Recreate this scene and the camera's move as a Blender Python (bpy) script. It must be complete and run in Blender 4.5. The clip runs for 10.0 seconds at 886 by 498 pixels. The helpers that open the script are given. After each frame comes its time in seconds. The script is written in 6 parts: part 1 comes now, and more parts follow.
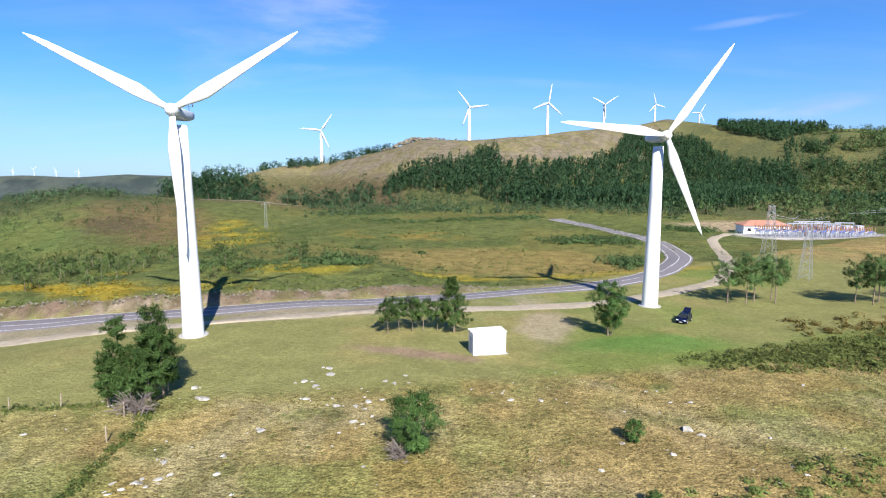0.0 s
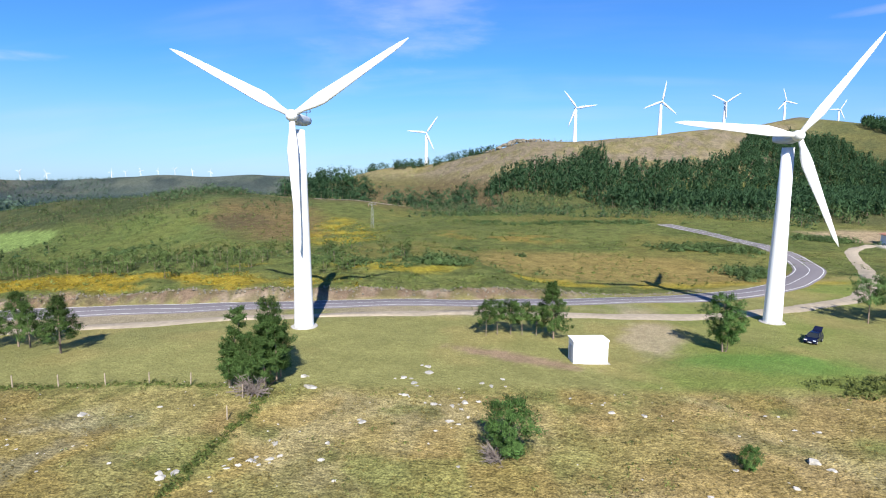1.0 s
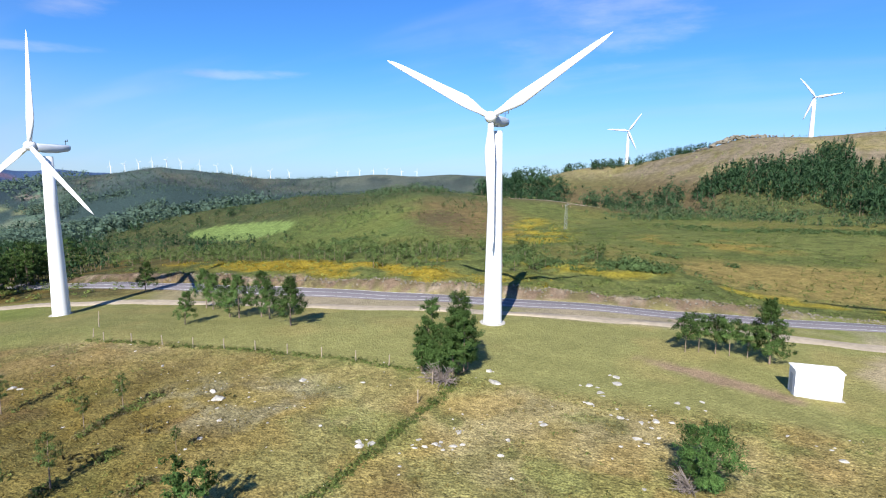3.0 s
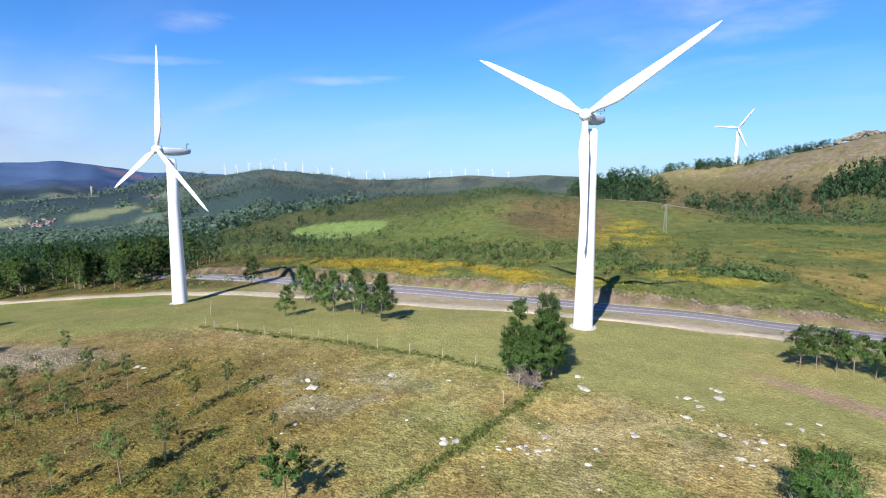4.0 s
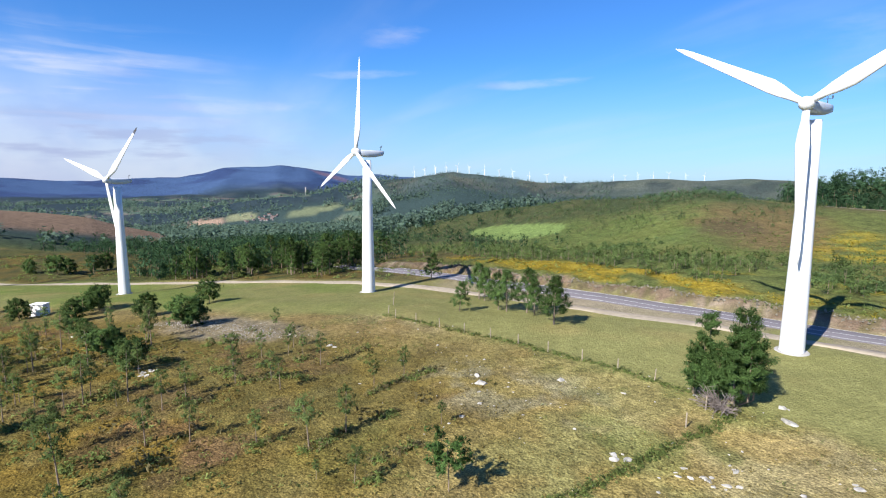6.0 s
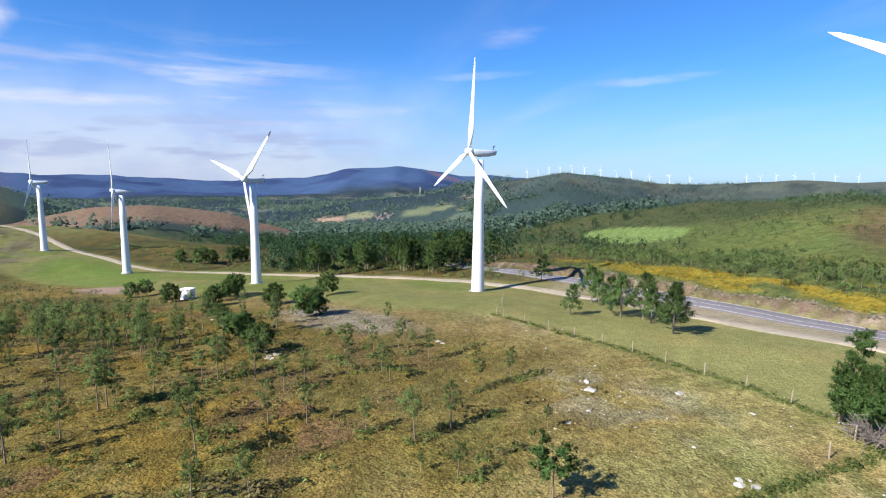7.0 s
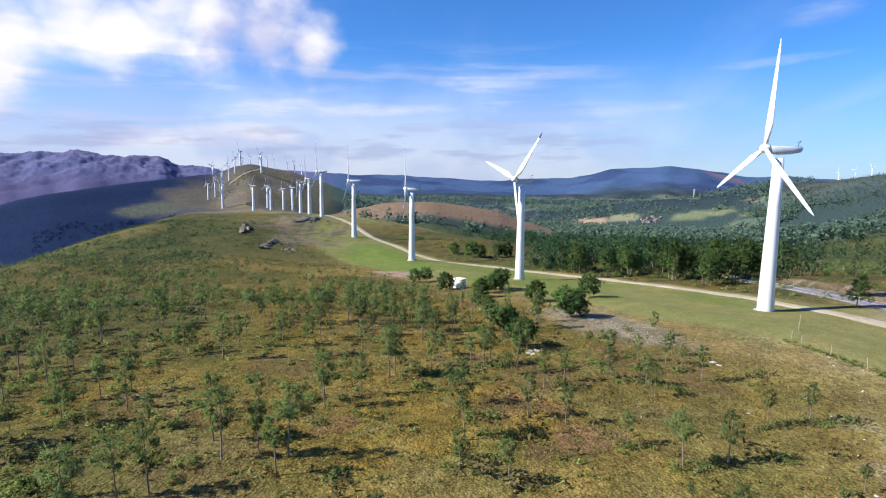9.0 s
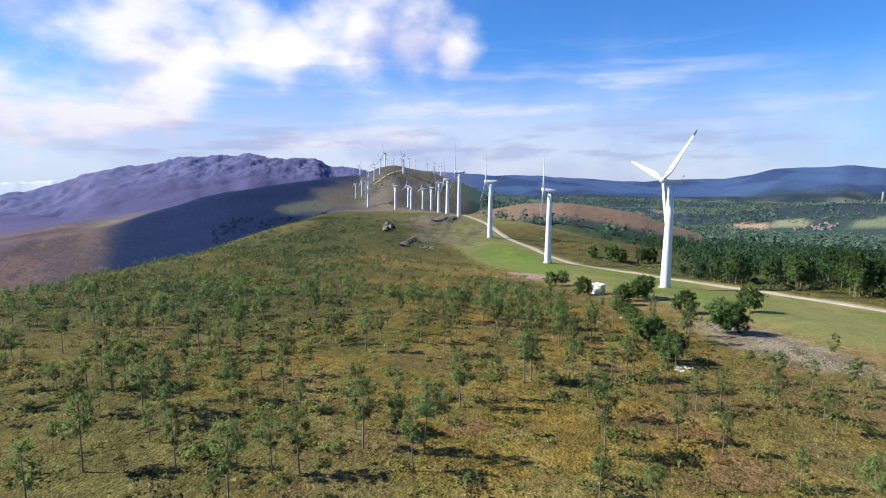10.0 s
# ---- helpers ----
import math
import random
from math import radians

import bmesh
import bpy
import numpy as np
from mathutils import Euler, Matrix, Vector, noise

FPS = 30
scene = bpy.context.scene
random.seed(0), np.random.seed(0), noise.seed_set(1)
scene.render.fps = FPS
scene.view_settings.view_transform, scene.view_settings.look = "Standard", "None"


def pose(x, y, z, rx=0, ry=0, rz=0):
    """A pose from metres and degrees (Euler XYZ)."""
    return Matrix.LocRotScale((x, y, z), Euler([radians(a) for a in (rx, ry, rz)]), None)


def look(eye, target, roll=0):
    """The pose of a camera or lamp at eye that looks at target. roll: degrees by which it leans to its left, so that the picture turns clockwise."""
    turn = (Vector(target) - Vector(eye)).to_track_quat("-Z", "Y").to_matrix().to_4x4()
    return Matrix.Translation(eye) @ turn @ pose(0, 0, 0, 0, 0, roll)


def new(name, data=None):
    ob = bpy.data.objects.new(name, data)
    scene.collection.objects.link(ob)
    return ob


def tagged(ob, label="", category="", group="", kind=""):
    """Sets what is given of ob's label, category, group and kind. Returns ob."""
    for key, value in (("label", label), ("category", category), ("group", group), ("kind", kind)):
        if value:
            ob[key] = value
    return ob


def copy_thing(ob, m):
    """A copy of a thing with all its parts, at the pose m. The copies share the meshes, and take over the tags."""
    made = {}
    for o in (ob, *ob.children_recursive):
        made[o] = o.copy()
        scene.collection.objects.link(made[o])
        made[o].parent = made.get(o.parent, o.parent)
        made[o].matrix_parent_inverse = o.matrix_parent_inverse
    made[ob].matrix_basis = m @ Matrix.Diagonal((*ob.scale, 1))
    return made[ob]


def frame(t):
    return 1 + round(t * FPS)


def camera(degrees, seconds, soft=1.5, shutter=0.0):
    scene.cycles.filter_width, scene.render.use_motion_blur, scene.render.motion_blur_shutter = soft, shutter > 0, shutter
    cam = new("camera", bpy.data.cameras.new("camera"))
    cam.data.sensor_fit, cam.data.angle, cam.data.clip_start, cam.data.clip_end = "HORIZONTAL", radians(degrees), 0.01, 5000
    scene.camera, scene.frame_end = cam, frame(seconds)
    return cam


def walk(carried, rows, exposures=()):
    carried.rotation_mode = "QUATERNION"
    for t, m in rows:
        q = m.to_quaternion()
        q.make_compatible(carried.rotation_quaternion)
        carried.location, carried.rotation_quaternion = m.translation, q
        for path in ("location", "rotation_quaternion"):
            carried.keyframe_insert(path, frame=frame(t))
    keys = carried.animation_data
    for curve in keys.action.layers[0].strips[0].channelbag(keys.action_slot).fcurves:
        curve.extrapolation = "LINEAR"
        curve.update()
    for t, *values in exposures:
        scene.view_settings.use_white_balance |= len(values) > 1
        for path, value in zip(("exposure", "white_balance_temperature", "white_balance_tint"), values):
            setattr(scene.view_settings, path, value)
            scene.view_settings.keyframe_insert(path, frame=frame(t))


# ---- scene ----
cam = camera(78.2, 10.0, soft=1.15)
PATH = [
    (0, (1.059, 0.732, 21.439), (1.051, 2.712, 21.159), 0.1),
    (0.5, (1.028, 0.742, 21.49), (0.829, 2.713, 21.213), 0.3),
    (1, (0.972, 0.749, 21.564), (0.6, 2.694, 21.288), 0.4),
    (1.5, (0.944, 0.761, 21.628), (0.399, 2.666, 21.351), 0.5),
    (2, (0.897, 0.814, 21.645), (0.192, 2.665, 21.367), 0.5),
    (3.5, (1.09, 1.128, 21.494), (-0.074, 2.73, 21.213), 0.4),
    (4, (1.047, 1.262, 21.422), (-0.24, 2.767, 21.142), 0.3),
    (4.5, (0.966, 1.439, 21.31), (-0.418, 2.855, 21.03), 0.3),
    (5, (0.882, 1.626, 21.201), (-0.618, 2.919, 20.923), 0.3),
    (6.5, (0.425, 2.181, 20.673), (-1.365, 3.031, 20.402), 0.4),
    (7, (0.32, 2.236, 20.591), (-1.551, 2.886, 20.319), 0.4),
    (7.5, (0.275, 2.179, 20.569), (-1.659, 2.61, 20.296), 0.4),
    (8, (0.245, 1.978, 20.562), (-1.724, 2.202, 20.288), 0.4),
    (8.5, (0.157, 1.725, 20.567), (-1.823, 1.703, 20.292), 0.4),
    (9, (-0.147, 1.356, 20.589), (-2.109, 1.086, 20.312), 0.4),
    (9.5, (-0.536, 0.944, 20.61), (-2.448, 0.428, 20.331), 0.4),
    (10, (-0.925, 0.556, 20.628), (-2.761, -0.185, 20.35), 0.3),
]
walk(cam, [(t, look(eye, target, roll)) for t, eye, target, roll in PATH])

# ---- sky and sun ----
SUN_BEARING, SUN_HEIGHT, SKY_TINT = 197.0, 38.0, (0.485, 0.99, 1.58, 1)
world = bpy.data.worlds.new("world")
scene.world = world
world.use_nodes = True
wn, wl = world.node_tree.nodes, world.node_tree.links
sky = wn.new("ShaderNodeTexSky")
sky.sky_type, sky.sun_disc = "NISHITA", False
sky.sun_elevation, sky.sun_rotation = radians(SUN_HEIGHT), radians(-SUN_BEARING)
sky.altitude, sky.air_density, sky.dust_density, sky.ozone_density = 600, 1.0, 0.05, 4.0


def world_math(operation, a, b=None, c=None):
    node = wn.new("ShaderNodeMath")
    node.operation = operation
    for k, v in enumerate((a, b, c)):
        if isinstance(v, (int, float)):
            node.inputs[k].default_value = v
        elif v is not None:
            wl.new(v, node.inputs[k])
    return node.outputs[0]


def world_step(v, a, b):
    node = wn.new("ShaderNodeMapRange")
    node.interpolation_type = "SMOOTHSTEP"
    node.inputs["From Min"].default_value, node.inputs["From Max"].default_value = a, b
    wl.new(v, node.inputs["Value"])
    return node.outputs[0]


def world_noise(vector, scale, detail, rough=0.55, warp=0.0):
    node = wn.new("ShaderNodeTexNoise")
    node.inputs["Scale"].default_value, node.inputs["Detail"].default_value = scale, detail
    node.inputs["Roughness"].default_value, node.inputs["Distortion"].default_value = rough, warp
    wl.new(vector, node.inputs["Vector"])
    return node.outputs["Fac"]


def world_scale(vector, x, y, z, turn=0.0):
    node = wn.new("ShaderNodeMapping")
    node.inputs["Scale"].default_value, node.inputs["Rotation"].default_value = (x, y, z), (0, 0, radians(turn))
    wl.new(vector, node.inputs["Vector"])
    return node.outputs[0]


def towards(bearing, height):
    node = wn.new("ShaderNodeVectorMath")
    node.operation = "DOT_PRODUCT"
    b, h = radians(bearing), radians(height)
    node.inputs[1].default_value = (-math.sin(b) * math.cos(h), math.cos(b) * math.cos(h), math.sin(h))
    wl.new(way, node.inputs[0])
    return node.outputs["Value"]


way = wn.new("ShaderNodeTexCoord").outputs["Generated"]
split = wn.new("ShaderNodeSeparateXYZ")
wl.new(way, split.inputs[0])
up = split.outputs["Z"]
flat = wn.new("ShaderNodeVectorMath")
flat.operation = "DIVIDE"
both = wn.new("ShaderNodeCombineXYZ")
for k in range(3):
    wl.new(world_math("ADD", world_math("MAXIMUM", up, 0.0), 0.16), both.inputs[k])
wl.new(way, flat.inputs[0])
wl.new(both.outputs[0], flat.inputs[1])
# heaped clouds low over the sea side, a bank of small ones along the horizon, thin high streaks
puff = world_noise(world_scale(way, 1, 1, 1.6), 5.0, 6, 0.5)
heaps = None
for bearing, height, size in ((156, 15, 13), (148, 11, 11), (142, 11.5, 9.5), (137.5, 11, 6), (134, 17, 4), (131, 14.5, 5), (127.3, 12, 5), (124, 14.5, 5), (120, 13, 5.2), (115.5, 12.3, 4.6), (111, 11.8, 3.2), (151, 7.5, 9)):
    near = world_math("DIVIDE", world_math("ARCCOSINE", world_math("MINIMUM", towards(bearing, height), 0.99999)), radians(size))
    near = world_math("SUBTRACT", 1.0, near)
    heaps = near if heaps is None else world_math("MAXIMUM", heaps, near)
heaps = world_math("ADD", heaps, world_math("MULTIPLY", world_math("SUBTRACT", puff, 0.53), 3.4))
heaps = world_math("MULTIPLY", world_step(heaps, 0.0, 1.15), 0.93)
bank = world_math("MULTIPLY", world_step(world_noise(world_scale(way, 1, 1, 6), 7.0, 6, 0.5), 0.47, 0.62), world_step(towards(112, 4), 0.72, 0.95))
bank = world_math("MULTIPLY", bank, world_math("MULTIPLY", world_step(up, 0.008, 0.03), world_math("SUBTRACT", 1.0, world_step(up, 0.05, 0.11))))
streaks = world_math("MULTIPLY", world_step(world_noise(world_scale(flat.outputs[0], 0.35, 1.5, 1, 35), 1.1, 5, 0.5, 0.2), 0.45, 0.75), world_math("SUBTRACT", 1.0, world_step(up, 0.25, 0.6)))
veil = world_math("SUBTRACT", 1.0, world_step(up, -0.02, 0.2))
bands = world_math("MULTIPLY", world_step(world_noise(world_scale(way, 1, 1, 11), 3.6, 5, 0.5, 0.3), 0.48, 0.68), world_step(towards(112, 8), 0.80, 0.96))
bands = world_math("MULTIPLY", bands, world_math("MULTIPLY", world_step(up, 0.05, 0.1), world_math("SUBTRACT", 1.0, world_step(up, 0.15, 0.24))))
# long thin streaks: bearing and height of the middle, half length and half width in degrees, strength
azimuth = world_math("ARCTAN2", world_math("MULTIPLY", split.outputs["X"], -1.0), split.outputs["Y"])
height_at = world_math("ARCSINE", up)
fray = world_math("MULTIPLY", world_math("SUBTRACT", world_noise(world_scale(way, 1, 1, 4), 9.0, 6, 0.6), 0.5), 3.0)
cirrus = None
for bearing, height, long, wide, strength in ((15, 14.5, 9, 5.0, 0.3), (22, 9.5, 5, 3.0, 0.16), (51, 9.0, 7, 0.55, 0.4), (64, 13.5, 4, 1.3, 0.35), (18, 12.5, 9, 2.2, 0.2), (-33, 5.6, 7, 1.0, 0.5), (-27, 13, 6, 0.4, 0.25), (104, 6.3, 9, 0.8, 0.5), (109, 8.3, 4, 0.6, 0.45), (115, 6.4, 5, 0.8, 0.5), (92, 9.5, 9, 0.7, 0.35), (80, 6.2, 12, 0.8, 0.3), (67, 9.8, 6, 0.5, 0.3), (147, 4.5, 15, 2.8, 1.1), (121, 3.2, 12, 1.7, 0.8)):
    du = world_math("DIVIDE", world_math("SUBTRACT", azimuth, radians(bearing)), radians(long))
    dv = world_math("DIVIDE", world_math("SUBTRACT", height_at, world_math("ADD", radians(height), world_math("MULTIPLY", du, radians(-0.05 * long)))), radians(wide))
    ring = world_math("ADD", world_math("MULTIPLY", du, du), world_math("MULTIPLY", dv, dv))
    ring = world_math("SUBTRACT", 1.0, world_math("SUBTRACT", ring, fray))
    one = world_math("MULTIPLY", world_step(ring, 0.0, 1.6), strength)
    cirrus = one if cirrus is None else world_math("MAXIMUM", cirrus, one)
pale = world_math("MULTIPLY", world_step(towards(118, 2), 0.55, 0.97), world_math("SUBTRACT", 1.0, world_step(up, 0.0, 0.22)))
thin = world_math("ADD", world_math("MULTIPLY", streaks, 0.12), world_math("MULTIPLY", cirrus, 0.75))
thin = world_math("ADD", thin, world_math("ADD", world_math("MULTIPLY", bands, 0.32), world_math("MULTIPLY", pale, 0.6)))
shown = world_math("MINIMUM", world_math("ADD", heaps, thin), 1.0)
higher = wn.new("ShaderNodeVectorMath")
higher.inputs[1].default_value = (0.0, 0.0, 0.07)
wl.new(way, higher.inputs[0])
above = world_noise(world_scale(higher.outputs[0], 1, 1, 1.6), 5.0, 3, 0.5)
shade = world_step(world_math("SUBTRACT", puff, above), -0.13, 0.07)
tone = wn.new("ShaderNodeMix")
tone.data_type = "RGBA"
tone.inputs["A"].default_value, tone.inputs["B"].default_value = (6.2, 6.3, 8.3, 1), (9.2, 9.1, 9.5, 1)
wl.new(shade, tone.inputs["Factor"])
cool = wn.new("ShaderNodeMix")
cool.data_type, cool.blend_type = "RGBA", "MULTIPLY"
cool.inputs["Factor"].default_value = 1.0
cool.inputs["B"].default_value = SKY_TINT
wl.new(sky.outputs[0], cool.inputs["A"])
over = wn.new("ShaderNodeMix")
over.data_type = "RGBA"
wl.new(shown, over.inputs["Factor"])
wl.new(cool.outputs["Result"], over.inputs["A"])
wl.new(tone.outputs["Result"], over.inputs["B"])
mauve = wn.new("ShaderNodeMix")
mauve.data_type = "RGBA"
wl.new(world_math("MULTIPLY", veil, 0.52), mauve.inputs["Factor"])
wl.new(over.outputs["Result"], mauve.inputs["A"])
mauve.inputs["B"].default_value = (4.9, 5.1, 7.2, 1)
puffs = wn.new("ShaderNodeMix")
puffs.data_type = "RGBA"
wl.new(world_math("MULTIPLY", bank, 0.6), puffs.inputs["Factor"])
wl.new(mauve.outputs["Result"], puffs.inputs["A"])
puffs.inputs["B"].default_value = (3.6, 4.2, 6.6, 1)
wl.new(puffs.outputs["Result"], wn["Background"].inputs[0])
wn["Background"].inputs[1].default_value = 0.058
sun = new("sun", bpy.data.lights.new("sun", "SUN"))
sun.data.energy, sun.data.angle, sun.data.color = 5.0, radians(0.5), (1.0, 0.95, 0.87)
sun_way = Vector((-math.sin(radians(SUN_BEARING)) * math.cos(radians(SUN_HEIGHT)), math.cos(radians(SUN_BEARING)) * math.cos(radians(SUN_HEIGHT)), math.sin(radians(SUN_HEIGHT))))
sun.matrix_world = look(sun_way * 500, (0, 0, 0))
scene.view_settings.exposure = 0.95

# ---- the lie of the land: level(x, y), metres ----
ORIGIN, ALONG, ACROSS = np.array((-32.0, 70.0)), np.array((-0.845, -0.535)), np.array((-0.535, 0.845))


def profile(xs, zs, width):
    """A smooth curve through knots: straight pieces, rounded over a width."""
    step = (xs[-1] - xs[0]) / 2000
    grid = np.arange(xs[0], xs[-1] + step / 2, step)
    n = max(1, int(2 * width / step))
    kernel = np.exp(-0.5 * (np.arange(-n, n + 1) * step / width) ** 2)
    line = np.interp(grid, xs, zs)
    line = np.convolve(np.pad(line, n, mode="edge"), kernel / kernel.sum(), mode="valid")
    return lambda v: np.interp(v, grid, line)


def smooth(v, a, b):
    k = np.clip((v - a) / (b - a), 0, 1)
    return k * k * (3 - 2 * k)


# the crest under the row of turbines, and the shelf of heath on its other side
crest = profile([-500, -200, -71, 0, 74, 145, 221, 292, 364, 450, 540, 690, 800, 1000, 1400],
                [-3, -2, -2.0, 0.6, -2.2, -9.8, -15.8, -13.2, -7.0, -15, -18.5, -26, -30, -20, -20], 16)
shelf = profile([-500, -100, 0, 60, 120, 180, 255, 330, 400, 600, 1400],
                [1, 0.5, 0.2, -0.6, -3.2, -6.6, -10.0, -4.8, -7, -24, -30], 25)
brink = profile([-500, 0, 100, 180, 255, 340, 500, 1400], [-165, -155, -138, -124, -102, -80, -62, -60], 30)

# far brows: bearing to the left of north, distance, angle of the top, front slope, back slope
BROWS = [
    ([-60, -45, -33, -27, -21.6, -17.5, -10.5, -4.8, 2.8, 5.7, 12.6, 16.5, 22, 28, 36],
     [700, 700, 700, 750, 800, 650, 560, 517, 500, 500, 526, 520, 480, 420, 380],
     [2, 3, 3.6, 4.1, 4.75, 4.35, 3.9, 3.4, 3.2, 2.3, 1.0, 0.5, -0.9, -2.2, -4.5], 0.34, 0.1),
    ([86, 92, 99, 104, 108, 112], [560, 560, 560, 560, 560, 560], [-6, -4.1, -3.0, -3.3, -4.0, -5.5], 0.12, 0.15),
    ([8, 14, 20, 27, 33, 37, 46, 55, 65, 75], [330, 330, 330, 340, 350, 360, 400, 450, 500, 520],
     [-5, -3.6, -2.7, -2.2, -1.8, -2.1, -2.7, -3.9, -5.4, -7.5], 0.1, 0.12),
    ([5, 20, 26.4, 31.9, 37.6, 44.6, 49.3, 52.8, 58.4, 63.8, 67, 72, 80, 88],
     [1300, 1350, 1400, 1400, 1400, 1400, 1400, 1400, 1400, 1400, 1400, 1350, 1300, 1300],
     [-1, -0.7, -0.5, -0.35, -0.5, -0.72, -0.75, -0.3, 0.2, -0.4, -0.9, -1.9, -2.9, -4], 0.16, 0.1),
    ([50, 60, 63.5, 66, 67.2, 68.7, 70.3, 72.0, 73.2, 74.8, 75.8, 76.8, 78.2, 80.8, 82.4, 85, 91.6, 98, 106, 110, 114, 120],
     [3500] * 22,
     [-1.0, -0.4, -0.25, -0.15, -0.2, -0.3, 0.1, 0.42, 0.72, 0.78, 0.95, 0.72, 0.55, 0.52, 0.12, -0.4, -0.7, -0.5, -0.2, -0.03, -0.05, -0.5], 0.13, 0.1),
    ([110, 115, 120.5, 121.5, 122.5, 123.0, 123.9, 124.5, 125.8, 126.8, 127.4, 128.1, 129.2, 130.1, 130.7, 131.4, 132.1, 132.8, 133.5, 134.1, 134.7, 135.5, 136.6, 144.2, 147.2, 151, 156, 165, 175],
     [3050] * 29,
     [-1.4, -0.9, 0.35, 0.39, 0.6, 0.43, 0.64, 1.21, 1.08, 1.29, 1.28, 1.45, 1.37, 1.65, 1.58, 1.71, 1.57, 1.29, 1.22, 1.32, 1.19, 1.03, 1.15, 0.0, -1.3, -2.1, -2.8, -3, -3], 0.24, 0.3),
    ([100, 106, 109, 111, 113.4, 117, 118.2, 119.2, 120.3, 122.7, 128, 133.6, 143.3, 151.4, 160, 170],
     [1050, 1050, 1050, 1050, 1050, 1040, 1025, 1010, 995, 950, 900, 850, 800, 780, 760, 750],
     [-6, -3, -1.8, -1.0, -0.05, 0.82, 0.6, 0.2, -0.4, -0.75, -1.5, -2.2, -4.9, -6.3, -8, -9.5], 0.22, 0.06),
    ([-180, -100, 130, 140, 180], [4500, 4500, 4500, 4500, 4500], [-0.8, -0.8, -1, -0.75, -0.75], 0.5, 0.2),
]
BROWS = [(profile(b, d, 2.0), profile(b, [20.8 + q * math.tan(radians(e)) for q, e in zip(d, es)], 0.45), f, k, b[0], b[-1]) for b, d, es, f, k in BROWS]


# how far across the row the road runs, and the cut bank on its far side
road_line = profile([-75, -52, -33, -16, 8, 30, 57.5, 87, 115], [1.8, 5.5, 9.2, 14.1, 21.5, 30, 40, 53, 67], 5)


def grid_noise(x, y, scale, seed):
    """Smooth value noise in the plane, 0 to 1."""
    x, y = np.asarray(x, float) / scale, np.asarray(y, float) / scale
    ix, iy = np.floor(x), np.floor(y)
    fx, fy = x - ix, y - iy
    fx, fy = fx * fx * (3 - 2 * fx), fy * fy * (3 - 2 * fy)

    def toss(a, b):
        v = np.sin(a * 127.1 + b * 311.7 + seed * 74.7) * 43758.5453
        return v - np.floor(v)

    return (toss(ix, iy) * (1 - fx) + toss(ix + 1, iy) * fx) * (1 - fy) + (toss(ix, iy + 1) * (1 - fx) + toss(ix + 1, iy + 1) * fx) * fy


def plan(x, y):
    """Metres along the row of turbines from the first one, and across it."""
    px, py = x - ORIGIN[0], y - ORIGIN[1]
    return px * ALONG[0] + py * ALONG[1], px * ACROSS[0] + py * ACROSS[1]


